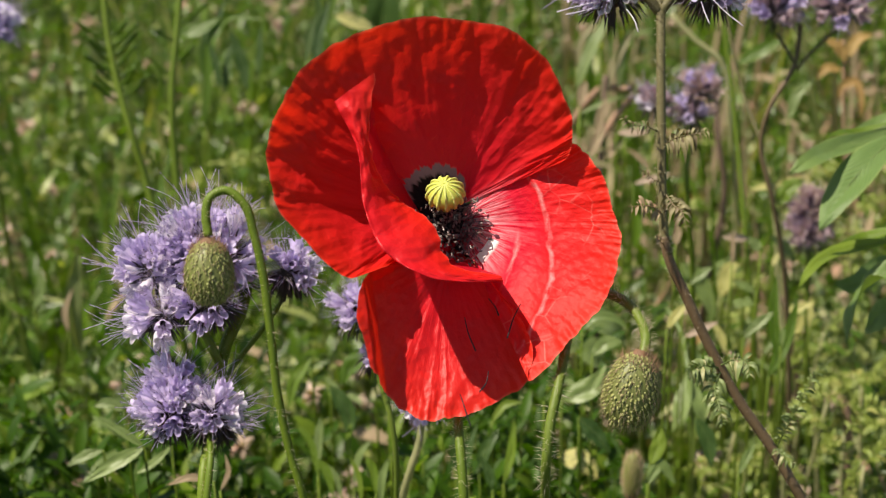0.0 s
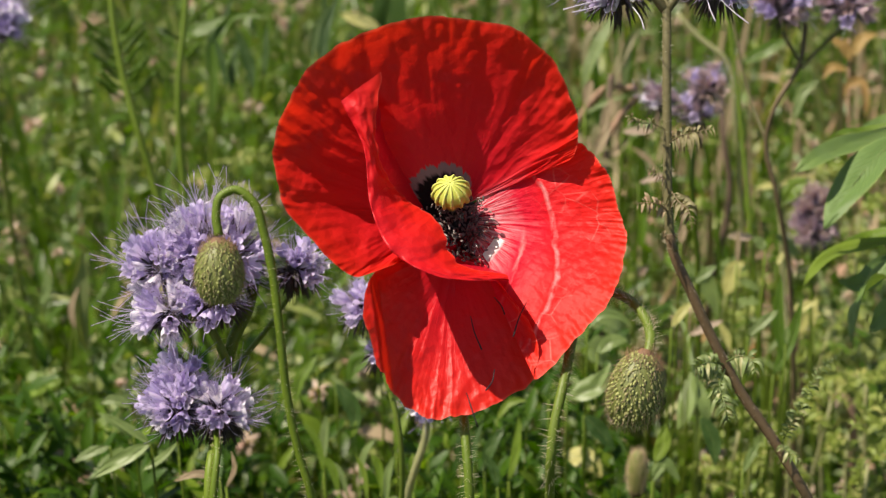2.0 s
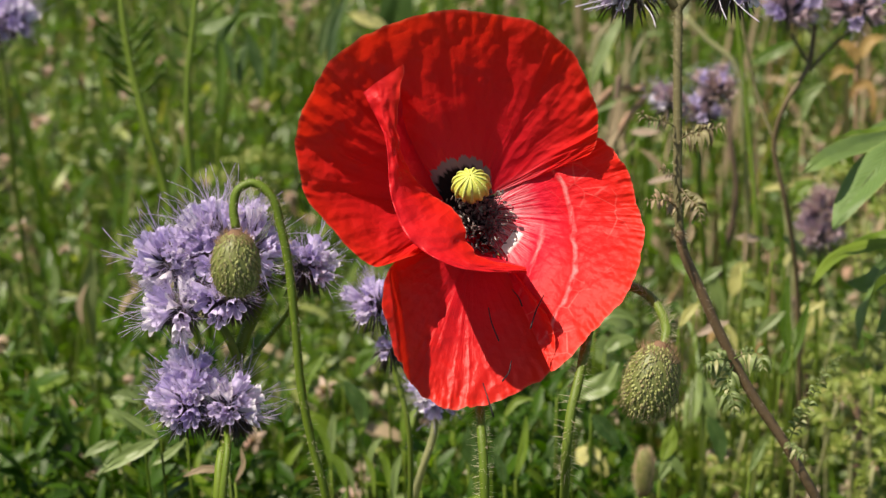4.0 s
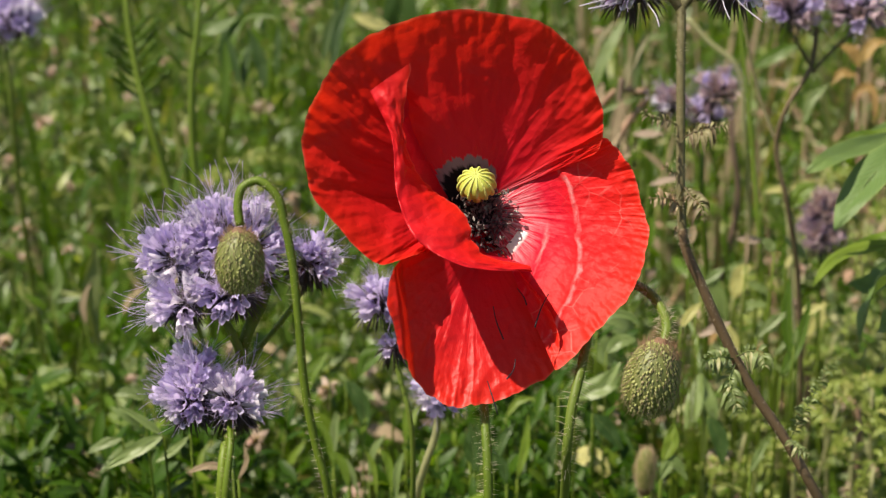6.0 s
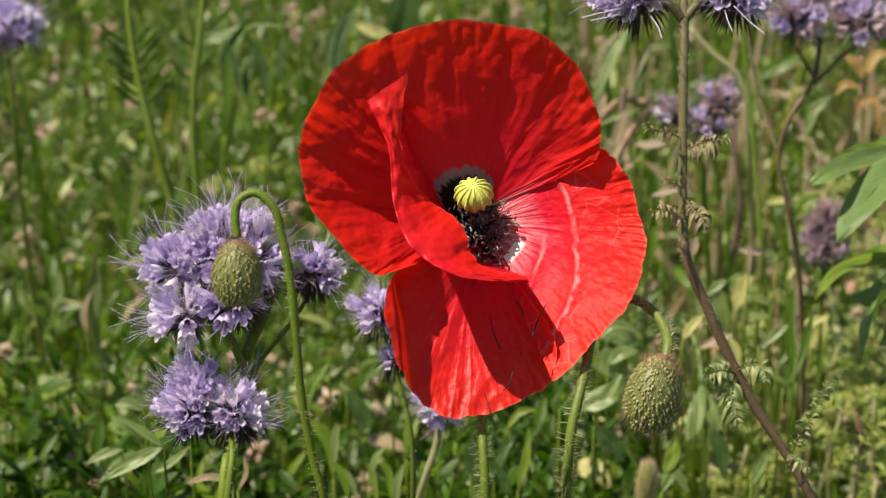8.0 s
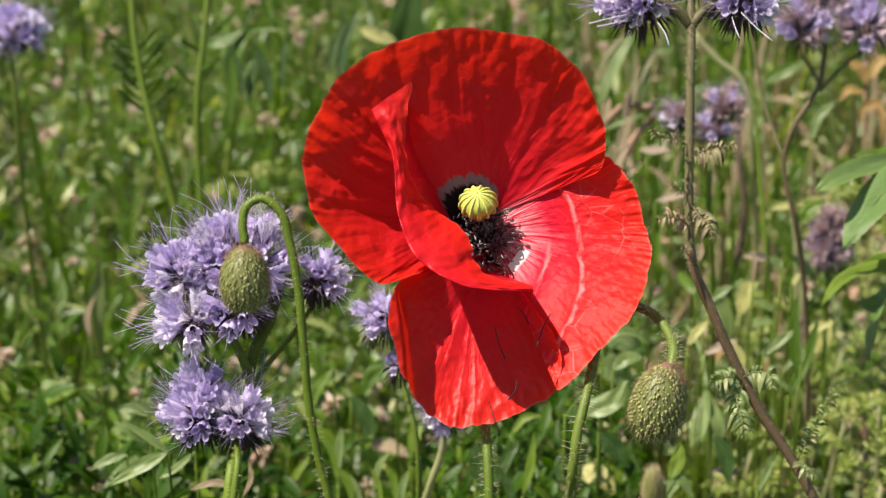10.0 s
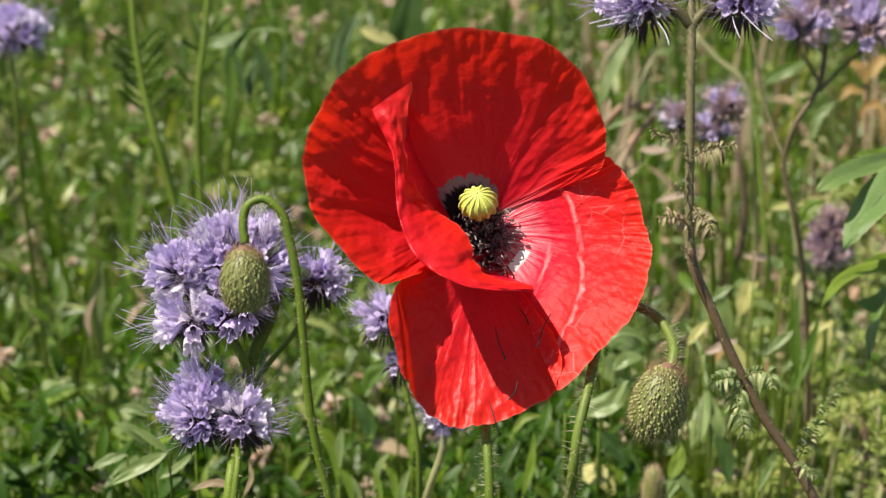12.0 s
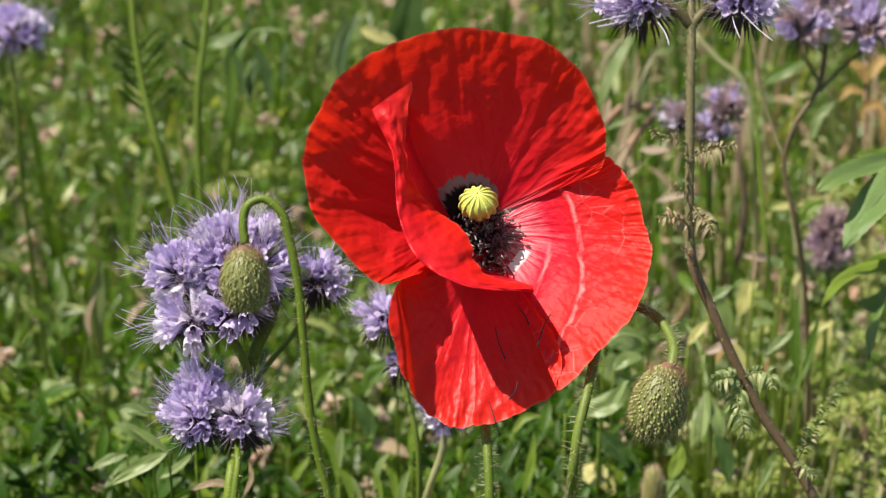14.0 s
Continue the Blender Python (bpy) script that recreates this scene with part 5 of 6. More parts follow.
lone_leaf([(0.0638, 0.1834, 0.3546), (0.0691, 0.1852, 0.3584), (0.0755, 0.1853, 0.3588)], 0.0055, M_GREY, "broad grey-green leaf behind the bud", 529)
lone_leaf([(0.0493, 0.1420, 0.3605), (0.0553, 0.1425, 0.3616), (0.0613, 0.1439, 0.3647), (0.0657, 0.1467, 0.3707)], 0.0080, M_GREY, "broad grey-green leaf behind the poppy stalk", 530)
lone_leaf([(0.0420, 0.1240, 0.3693), (0.0478, 0.1269, 0.3755), (0.0536, 0.1277, 0.3772)], 0.0017, M_GRASS, "thin curved blade beside the poppy stalk", 531)
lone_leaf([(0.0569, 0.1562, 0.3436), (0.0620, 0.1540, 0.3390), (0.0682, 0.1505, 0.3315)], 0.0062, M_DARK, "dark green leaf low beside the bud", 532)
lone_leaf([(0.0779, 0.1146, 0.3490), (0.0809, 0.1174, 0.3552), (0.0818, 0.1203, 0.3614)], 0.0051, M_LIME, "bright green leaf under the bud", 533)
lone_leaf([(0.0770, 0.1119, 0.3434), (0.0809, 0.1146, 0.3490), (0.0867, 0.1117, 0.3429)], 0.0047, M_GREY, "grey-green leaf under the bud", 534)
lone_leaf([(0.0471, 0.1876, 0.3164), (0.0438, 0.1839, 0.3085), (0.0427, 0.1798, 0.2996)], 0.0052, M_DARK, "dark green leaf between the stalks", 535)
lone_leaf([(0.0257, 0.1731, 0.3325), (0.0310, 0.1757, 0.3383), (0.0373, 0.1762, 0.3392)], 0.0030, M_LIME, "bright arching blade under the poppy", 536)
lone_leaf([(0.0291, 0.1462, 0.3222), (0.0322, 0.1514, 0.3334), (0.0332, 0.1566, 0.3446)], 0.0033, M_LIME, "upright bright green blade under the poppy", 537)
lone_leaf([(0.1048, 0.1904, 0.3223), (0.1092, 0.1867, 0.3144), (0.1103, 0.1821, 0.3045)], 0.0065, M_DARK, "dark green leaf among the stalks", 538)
lone_leaf([(0.1295, 0.1793, 0.3459), (0.1359, 0.1847, 0.3575), (0.1412, 0.1919, 0.3728)], 0.0047, M_GRASS, "upright grass blade in the herbs", 539)
lone_leaf([(0.1348, 0.1802, 0.3479), (0.1317, 0.1883, 0.3652), (0.1331, 0.1955, 0.3805)], 0.0042, M_GRASS, "upright grass blade in the herbs", 540)
lone_leaf([(0.1081, 0.1129, 0.3455), (0.1110, 0.1154, 0.3508), (0.1143, 0.1174, 0.3552)], 0.0027, M_GREY, "silvery sunlit blade low among the herbs", 541)
lone_leaf([(0.1472, 0.2376, 0.3289), (0.1507, 0.2429, 0.3404), (0.1599, 0.2444, 0.3435)], 0.0041, M_YELLOW, "pale bent leaf in the herbs", 542)
lone_leaf([(-0.0859, 0.0670, 0.3889), (-0.0917, 0.0688, 0.3929), (-0.1005, 0.0711, 0.3977)], 0.0027, M_GREY, "narrow grey-green leaf by the lilac heads", 543)
lone_leaf([(-0.0859, 0.0670, 0.3889), (-0.0943, 0.0651, 0.3849), (-0.1050, 0.0623, 0.3790)], 0.0046, M_GREY, "pointed grey-green leaf by the lilac heads", 544)
lone_leaf([(-0.0968, 0.0979, 0.3843), (-0.1018, 0.0989, 0.3865), (-0.1069, 0.0985, 0.3855)], 0.0037, M_PALE, "pale small leaf by the lilac heads", 545)
lone_leaf([(-0.1037, 0.0924, 0.3725), (-0.1102, 0.0917, 0.3709), (-0.1158, 0.0903, 0.3680)], 0.0033, M_PALE, "pale small leaf in the grass", 546)
lone_leaf([(-0.0802, 0.0842, 0.3786), (-0.0865, 0.0819, 0.3736), (-0.0920, 0.0804, 0.3703)], 0.0026, M_GREY, "narrow grey-green leaf by the lilac heads", 547)
lone_leaf([(-0.0625, 0.0610, 0.3761), (-0.0599, 0.0636, 0.3817), (-0.0608, 0.0659, 0.3865)], 0.0016, M_DRY, "dry brown leaf edge by the lilac stalk", 548)
lone_leaf([(-0.0622, 0.0453, 0.3897), (-0.0690, 0.0458, 0.3908), (-0.0767, 0.0448, 0.3888)], 0.0024, M_DRY, "withered pinkish leaf by the lilac stalk", 549)
lone_leaf([(-0.0178, 0.1847, 0.3575), (-0.0252, 0.1829, 0.3536), (-0.0305, 0.1793, 0.3459)], 0.0072, M_GRASS, "broad green blade behind the poppy", 550)
lone_leaf([(-0.0367, 0.2143, 0.3263), (-0.0300, 0.2100, 0.3171), (-0.0289, 0.2048, 0.3060)], 0.0067, M_DARK, "dark green leaf behind the poppy", 551)
lone_leaf([(-0.0411, 0.1838, 0.3556), (-0.0475, 0.1802, 0.3479), (-0.0500, 0.1757, 0.3383)], 0.0047, M_LIME, "bright green leaf behind the bud stalk", 552)
lone_leaf([(-0.1813, 0.3523, 0.2911), (-0.1781, 0.3568, 0.3007), (-0.1792, 0.3613, 0.3103)], 0.0042, M_GREY, "pale leaf in the meadow grass", 553)
lone_leaf([(-0.1580, 0.3124, 0.3001), (-0.1593, 0.3167, 0.3092), (-0.1555, 0.3210, 0.3184)], 0.0030, M_DRY, "tan dead blade in the meadow grass", 554)
lone_leaf([(0.0912, 0.4395, 0.3596), (0.0968, 0.4466, 0.3748), (0.1066, 0.4531, 0.3888)], 0.0047, M_WITHER, "sunlit pale drying grass blade", 555)
lone_leaf([(0.0796, 0.4737, 0.3619), (0.0840, 0.4804, 0.3763), (0.0941, 0.4846, 0.3855)], 0.0034, M_WITHER, "sunlit pale drying grass blade", 556)
lone_leaf([(0.1487, 0.3983, 0.3895), (0.1593, 0.4011, 0.3955), (0.1699, 0.4033, 0.4003)], 0.0053, M_GRASS, "green blade behind the forked stalk", 557)
lone_leaf([(0.1687, 0.3685, 0.3730), (0.1726, 0.3734, 0.3835), (0.1804, 0.3761, 0.3894)], 0.0047, M_PALE, "pale feathery leaf tip", 558)
lone_leaf([(0.1471, 0.3370, 0.3528), (0.1547, 0.3376, 0.3540), (0.1623, 0.3379, 0.3547)], 0.0030, M_YELLOW, "cream dead blade lying across the herbs", 559)
lone_leaf([(0.1598, 0.3338, 0.3460), (0.1636, 0.3368, 0.3524), (0.1725, 0.3386, 0.3563)], 0.0086, M_LIME, "yellowish leaf tuft among the herbs", 560)
lone_leaf([(0.0812, 0.4013, 0.3449), (0.0816, 0.4048, 0.3524), (0.0821, 0.4071, 0.3574)], 0.0049, M_WITHER, "curled tan dead leaf caught in the herbs", 561)
lone_leaf([(0.0878, 0.3461, 0.3776), (0.0952, 0.3461, 0.3776), (0.1026, 0.3461, 0.3777)], 0.0035, M_CLOVER, "curled tan dead leaf caught in the herbs", 562)
lone_leaf([(0.0844, 0.4422, 0.3243), (0.0794, 0.4459, 0.3321), (0.0743, 0.4483, 0.3374)], 0.0045, M_WITHER, "curled tan dead leaf caught in the herbs", 563)
lone_leaf([(0.0744, 0.3887, 0.3699), (0.0852, 0.3908, 0.3744), (0.0961, 0.3922, 0.3773)], 0.0025, M_PALE, "pale drying leaf caught in the herbs", 564)
lone_leaf([(0.1062, 0.4405, 0.3632), (0.1129, 0.4407, 0.3636), (0.1196, 0.4408, 0.3639)], 0.0038, M_PALE, "pale drying leaf caught in the herbs", 565)
lone_leaf([(0.0783, 0.3774, 0.3562), (0.0735, 0.3790, 0.3596), (0.0686, 0.3800, 0.3618)], 0.0030, M_DRY, "curled tan dead leaf caught in the herbs", 566)
lone_leaf([(0.1140, 0.4145, 0.3278), (0.1070, 0.4178, 0.3349), (0.1000, 0.4200, 0.3396)], 0.0029, M_DRY, "curled tan dead leaf caught in the herbs", 567)
lone_leaf([(0.0860, 0.3344, 0.3658), (0.0757, 0.3357, 0.3685), (0.0654, 0.3366, 0.3704)], 0.0031, M_WITHER, "curled tan dead leaf caught in the herbs", 568)
lone_leaf([(0.1050, 0.3583, 0.3728), (0.1054, 0.3618, 0.3802), (0.1057, 0.3641, 0.3852)], 0.0028, M_DRY, "curled tan dead leaf caught in the herbs", 569)
lone_leaf([(0.0909, 0.3022, 0.3717), (0.0991, 0.3031, 0.3737), (0.1074, 0.3038, 0.3751)], 0.0028, M_CLOVER, "curled tan dead leaf caught in the herbs", 570)
lone_leaf([(0.0978, 0.4024, 0.3519), (0.1034, 0.4042, 0.3558), (0.1089, 0.4054, 0.3583)], 0.0049, M_PALE, "pale drying leaf caught in the herbs", 571)
lone_leaf([(0.0920, 0.4432, 0.3232), (0.0970, 0.4457, 0.3285), (0.1019, 0.4473, 0.3320)], 0.0050, M_DRY, "curled tan dead leaf caught in the herbs", 572)
lone_leaf([(0.0898, 0.4075, 0.3427), (0.0784, 0.4094, 0.3468), (0.0670, 0.4107, 0.3496)], 0.0052, M_WITHER, "curled tan dead leaf caught in the herbs", 573)
lone_leaf([(0.0724, 0.3085, 0.3810), (0.0760, 0.3121, 0.3886), (0.0797, 0.3145, 0.3937)], 0.0047, M_DRY, "curled tan dead leaf caught in the herbs", 574)
lone_leaf([(0.0814, 0.3751, 0.3628), (0.0843, 0.3800, 0.3733), (0.0872, 0.3832, 0.3803)], 0.0048, M_DRY, "curled tan dead leaf caught in the herbs", 575)
lone_leaf([(0.0723, 0.3591, 0.3852), (0.0738, 0.3622, 0.3917), (0.0754, 0.3642, 0.3960)], 0.0047, M_DRY, "curled tan dead leaf caught in the herbs", 576)
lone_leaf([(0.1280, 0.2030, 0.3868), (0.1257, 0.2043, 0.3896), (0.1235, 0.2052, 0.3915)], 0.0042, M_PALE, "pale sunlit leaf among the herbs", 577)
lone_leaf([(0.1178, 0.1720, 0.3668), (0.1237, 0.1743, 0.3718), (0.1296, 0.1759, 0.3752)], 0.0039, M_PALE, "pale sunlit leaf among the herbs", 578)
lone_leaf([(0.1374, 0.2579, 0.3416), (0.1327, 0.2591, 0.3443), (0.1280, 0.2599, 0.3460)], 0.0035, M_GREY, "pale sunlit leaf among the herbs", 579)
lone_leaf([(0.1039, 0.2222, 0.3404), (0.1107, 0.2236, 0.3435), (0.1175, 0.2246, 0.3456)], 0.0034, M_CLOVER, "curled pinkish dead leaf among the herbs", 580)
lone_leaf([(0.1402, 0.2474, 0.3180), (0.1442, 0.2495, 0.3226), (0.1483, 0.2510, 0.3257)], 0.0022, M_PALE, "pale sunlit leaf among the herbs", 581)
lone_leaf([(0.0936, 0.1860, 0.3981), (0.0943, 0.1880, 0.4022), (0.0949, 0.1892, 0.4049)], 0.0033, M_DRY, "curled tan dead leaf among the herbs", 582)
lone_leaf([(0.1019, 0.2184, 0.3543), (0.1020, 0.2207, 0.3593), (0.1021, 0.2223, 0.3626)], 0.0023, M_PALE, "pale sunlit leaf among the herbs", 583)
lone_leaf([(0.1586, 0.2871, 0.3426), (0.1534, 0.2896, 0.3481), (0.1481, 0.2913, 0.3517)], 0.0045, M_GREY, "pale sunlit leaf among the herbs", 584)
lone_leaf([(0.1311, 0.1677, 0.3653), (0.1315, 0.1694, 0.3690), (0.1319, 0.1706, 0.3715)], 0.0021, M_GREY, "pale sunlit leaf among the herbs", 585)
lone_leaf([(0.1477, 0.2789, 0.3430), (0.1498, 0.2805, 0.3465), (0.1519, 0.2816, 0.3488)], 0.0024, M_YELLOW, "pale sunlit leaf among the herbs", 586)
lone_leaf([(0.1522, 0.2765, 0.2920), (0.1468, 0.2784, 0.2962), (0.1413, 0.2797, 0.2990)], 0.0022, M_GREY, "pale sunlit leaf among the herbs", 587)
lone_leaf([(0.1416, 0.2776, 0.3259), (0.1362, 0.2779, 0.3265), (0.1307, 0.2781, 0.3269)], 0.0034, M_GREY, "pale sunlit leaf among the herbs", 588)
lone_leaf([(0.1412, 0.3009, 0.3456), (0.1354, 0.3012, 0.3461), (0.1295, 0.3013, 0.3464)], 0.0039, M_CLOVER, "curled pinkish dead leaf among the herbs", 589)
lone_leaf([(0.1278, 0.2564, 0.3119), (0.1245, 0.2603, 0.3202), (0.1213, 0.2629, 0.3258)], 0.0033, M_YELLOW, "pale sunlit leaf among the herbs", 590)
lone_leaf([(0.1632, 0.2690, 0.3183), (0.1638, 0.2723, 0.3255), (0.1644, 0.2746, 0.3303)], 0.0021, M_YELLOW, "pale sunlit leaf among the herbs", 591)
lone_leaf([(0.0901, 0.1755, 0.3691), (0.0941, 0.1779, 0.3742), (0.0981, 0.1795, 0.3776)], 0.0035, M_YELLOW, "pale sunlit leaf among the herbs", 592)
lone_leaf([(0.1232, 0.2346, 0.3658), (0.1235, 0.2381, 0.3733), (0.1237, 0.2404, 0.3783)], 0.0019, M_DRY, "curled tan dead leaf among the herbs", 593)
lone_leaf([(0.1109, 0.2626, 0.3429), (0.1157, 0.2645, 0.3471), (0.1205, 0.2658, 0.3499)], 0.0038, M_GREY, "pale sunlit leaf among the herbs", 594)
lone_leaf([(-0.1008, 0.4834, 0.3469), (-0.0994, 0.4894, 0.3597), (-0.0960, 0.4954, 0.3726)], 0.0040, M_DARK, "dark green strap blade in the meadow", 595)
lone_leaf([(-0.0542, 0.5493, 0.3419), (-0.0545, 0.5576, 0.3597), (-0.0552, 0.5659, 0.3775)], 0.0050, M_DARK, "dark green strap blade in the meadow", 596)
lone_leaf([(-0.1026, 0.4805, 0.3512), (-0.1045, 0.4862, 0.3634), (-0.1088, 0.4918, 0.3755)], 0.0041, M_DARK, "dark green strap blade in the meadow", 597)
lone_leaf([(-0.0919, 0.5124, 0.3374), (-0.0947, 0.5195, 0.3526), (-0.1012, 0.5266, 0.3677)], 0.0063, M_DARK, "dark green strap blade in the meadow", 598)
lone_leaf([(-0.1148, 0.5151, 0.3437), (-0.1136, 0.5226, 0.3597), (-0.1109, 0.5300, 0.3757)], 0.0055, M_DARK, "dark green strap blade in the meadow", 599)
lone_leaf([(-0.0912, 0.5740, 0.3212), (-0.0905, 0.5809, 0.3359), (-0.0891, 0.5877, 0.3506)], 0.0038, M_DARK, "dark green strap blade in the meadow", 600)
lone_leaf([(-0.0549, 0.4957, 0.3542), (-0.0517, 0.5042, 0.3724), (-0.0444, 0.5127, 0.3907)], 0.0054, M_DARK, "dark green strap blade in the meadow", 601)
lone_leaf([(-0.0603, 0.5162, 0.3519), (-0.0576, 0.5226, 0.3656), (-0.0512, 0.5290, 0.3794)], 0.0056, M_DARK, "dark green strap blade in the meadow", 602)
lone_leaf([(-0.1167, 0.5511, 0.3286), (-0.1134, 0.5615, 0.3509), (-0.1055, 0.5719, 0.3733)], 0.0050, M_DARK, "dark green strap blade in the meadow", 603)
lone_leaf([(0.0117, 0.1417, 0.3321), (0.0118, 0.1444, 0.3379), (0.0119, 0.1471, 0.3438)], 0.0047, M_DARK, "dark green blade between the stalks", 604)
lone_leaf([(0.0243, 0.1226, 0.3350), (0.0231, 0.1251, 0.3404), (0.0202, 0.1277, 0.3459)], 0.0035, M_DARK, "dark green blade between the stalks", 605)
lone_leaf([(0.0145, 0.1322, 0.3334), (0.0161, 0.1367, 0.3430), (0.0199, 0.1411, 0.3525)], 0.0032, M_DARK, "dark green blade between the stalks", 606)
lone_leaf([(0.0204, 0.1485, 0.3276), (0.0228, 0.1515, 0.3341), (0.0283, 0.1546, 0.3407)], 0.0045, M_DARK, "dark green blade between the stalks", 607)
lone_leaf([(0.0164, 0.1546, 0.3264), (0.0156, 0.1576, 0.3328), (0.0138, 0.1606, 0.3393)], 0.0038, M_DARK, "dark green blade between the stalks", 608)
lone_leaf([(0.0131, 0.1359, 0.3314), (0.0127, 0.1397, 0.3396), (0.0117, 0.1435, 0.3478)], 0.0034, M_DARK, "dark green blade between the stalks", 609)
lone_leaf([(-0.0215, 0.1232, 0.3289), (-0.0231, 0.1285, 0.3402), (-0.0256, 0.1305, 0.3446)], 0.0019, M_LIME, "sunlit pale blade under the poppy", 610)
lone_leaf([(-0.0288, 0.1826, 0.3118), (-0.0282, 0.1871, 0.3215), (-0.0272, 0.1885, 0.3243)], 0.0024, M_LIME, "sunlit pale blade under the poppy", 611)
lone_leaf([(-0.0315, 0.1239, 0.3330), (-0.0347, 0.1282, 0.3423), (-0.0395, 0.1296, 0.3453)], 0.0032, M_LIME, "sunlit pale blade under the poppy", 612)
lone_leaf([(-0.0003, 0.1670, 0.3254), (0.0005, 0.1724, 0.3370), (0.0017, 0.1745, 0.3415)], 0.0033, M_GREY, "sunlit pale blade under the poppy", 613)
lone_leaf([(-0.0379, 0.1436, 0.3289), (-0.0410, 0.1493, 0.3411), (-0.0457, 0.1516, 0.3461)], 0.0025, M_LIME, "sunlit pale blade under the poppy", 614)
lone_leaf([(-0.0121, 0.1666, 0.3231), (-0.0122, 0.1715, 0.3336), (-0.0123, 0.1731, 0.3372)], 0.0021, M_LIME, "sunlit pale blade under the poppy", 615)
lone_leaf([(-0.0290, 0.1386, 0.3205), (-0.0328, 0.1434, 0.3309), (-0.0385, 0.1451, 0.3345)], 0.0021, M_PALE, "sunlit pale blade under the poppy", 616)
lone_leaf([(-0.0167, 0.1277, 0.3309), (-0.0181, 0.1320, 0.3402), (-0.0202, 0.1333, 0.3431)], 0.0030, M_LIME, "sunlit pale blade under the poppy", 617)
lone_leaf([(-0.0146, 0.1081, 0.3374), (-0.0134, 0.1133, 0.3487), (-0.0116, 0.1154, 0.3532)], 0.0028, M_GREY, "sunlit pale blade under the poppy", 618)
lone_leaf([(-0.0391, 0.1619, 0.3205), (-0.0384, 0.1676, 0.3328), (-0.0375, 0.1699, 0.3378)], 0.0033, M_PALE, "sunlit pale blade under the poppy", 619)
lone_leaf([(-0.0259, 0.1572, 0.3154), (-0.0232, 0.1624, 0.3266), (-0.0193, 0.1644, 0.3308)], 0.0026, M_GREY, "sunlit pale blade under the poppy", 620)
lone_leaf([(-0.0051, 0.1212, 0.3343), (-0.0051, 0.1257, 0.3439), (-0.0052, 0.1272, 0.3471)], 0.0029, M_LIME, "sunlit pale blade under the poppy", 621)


def pod_plant(base, line, pods, label, seed):
    """A cress-like plant: a straight stalk with slim upright pods."""
    rng = random.Random(seed)
    th = thing("pod_plant", base, label, "plant")
    stalk(th, line, 0.0014, 0.0020, seed, M_STEM, 40)
    pts = spline(line, 60)
    for k in range(pods):
        q = pts[12 + int(14 * k / pods)]
        sg = -1 if k % 2 else 1
        bm = bmesh.new()
        w = rng.uniform(0.6, 1.0)
        out = Vector((sg * rng.uniform(0.7, 1.0), rng.uniform(-0.4, 0.2), rng.uniform(0.35, 0.7))).normalized() * 0.017 * w
        tube(bm, [q, q + out * 0.25 + Vector((0, 0, -0.001)), q + out * 0.6, q + out + Vector((0, 0, 0.002))], 0.0008, 0.0010, 6, 10, rough=0.1)
        part("pod", bm, M_GRASS, th)
    return th


pod_plant((-0.11, 0.42, 0.0), [(-0.1398, 0.3809, 0.4469), (-0.1383, 0.3702, 0.424), (-0.1347, 0.3606, 0.4033), (-0.1289, 0.3509, 0.3827), (-0.1228, 0.3454, 0.3589), (-0.1163, 0.3364, 0.3279), (-0.11, 0.42, 0.0)], 14, "green pod-bearing stalk with slim upcurved pods", 91)
pod_plant((-0.10, 0.46, 0.0), [(-0.1092, 0.4196, 0.4352), (-0.1118, 0.4084, 0.4112), (-0.115, 0.396, 0.3847), (-0.1151, 0.3861, 0.3516), (-0.1131, 0.3771, 0.3205), (-0.10, 0.46, 0.0)], 4, "plain green stalk rising from the meadow", 93)
far_stem = thing("grass_stalk", (0.12, 0.4, 0.0), "upright green stalk in the meadow", "plant")
stalk(far_stem, [(0.1321, 0.3532, 0.4349), (0.1363, 0.3386, 0.4035), (0.1388, 0.326, 0.3766), (0.142, 0.3083, 0.3385), (0.1489, 0.3017, 0.2771), (0.1539, 0.2993, 0.2245), (0.12, 0.4, 0.0)], 0.00089, 0.00124, 95, M_STEM, 0)
far_stem = thing("grass_stalk", (0.17, 0.42, 0.0), "upright yellowish stalk in the meadow", "plant")
stalk(far_stem, [(0.1522, 0.3456, 0.3712), (0.1573, 0.3338, 0.346), (0.1609, 0.3256, 0.3047), (0.1674, 0.3126, 0.2532), (0.17, 0.42, 0.0)], 0.00086, 0.00114, 96, M_PALE, 0)

far_poppy = thing("poppy", (-0.20, 0.42, 0.0), "far red poppy half hidden among the grass", "flower")
for k in range(4):
    bm = bmesh.new()
    w = k * 1.5708
    c0 = Vector((-0.2294, 0.3894, 0.2521))
    out = Vector((math.cos(w), math.sin(w), 0.35))
    leaf_sheet(bm, [c0, c0 + out * 0.005, c0 + out * 0.010 + Vector((0, 0, 0.002))], 0.013, (0, 0, 1), 0.1, 0.2, 10, 10, 0.5, k * 2.0)
    part("petal", bm, M_PETAL, far_poppy)
stalk(far_poppy, [(-0.226, 0.3884, 0.2501), (-0.2297, 0.3906, 0.2075), (-0.20, 0.42, 0.0)], 0.0008, 0.001, 97)


# ---------------------------------------------------------------- meadow
def sheet_object(name, verts, faces, material, label, category):
    me = bpy.data.meshes.new(name)
    me.from_pydata(verts.reshape(-1, 3), [], faces)
    me.materials.append(material)
    me.polygons.foreach_set("use_smooth", [True] * len(me.polygons))
    return tagged(new(name, me), label, category, kind="stuff")


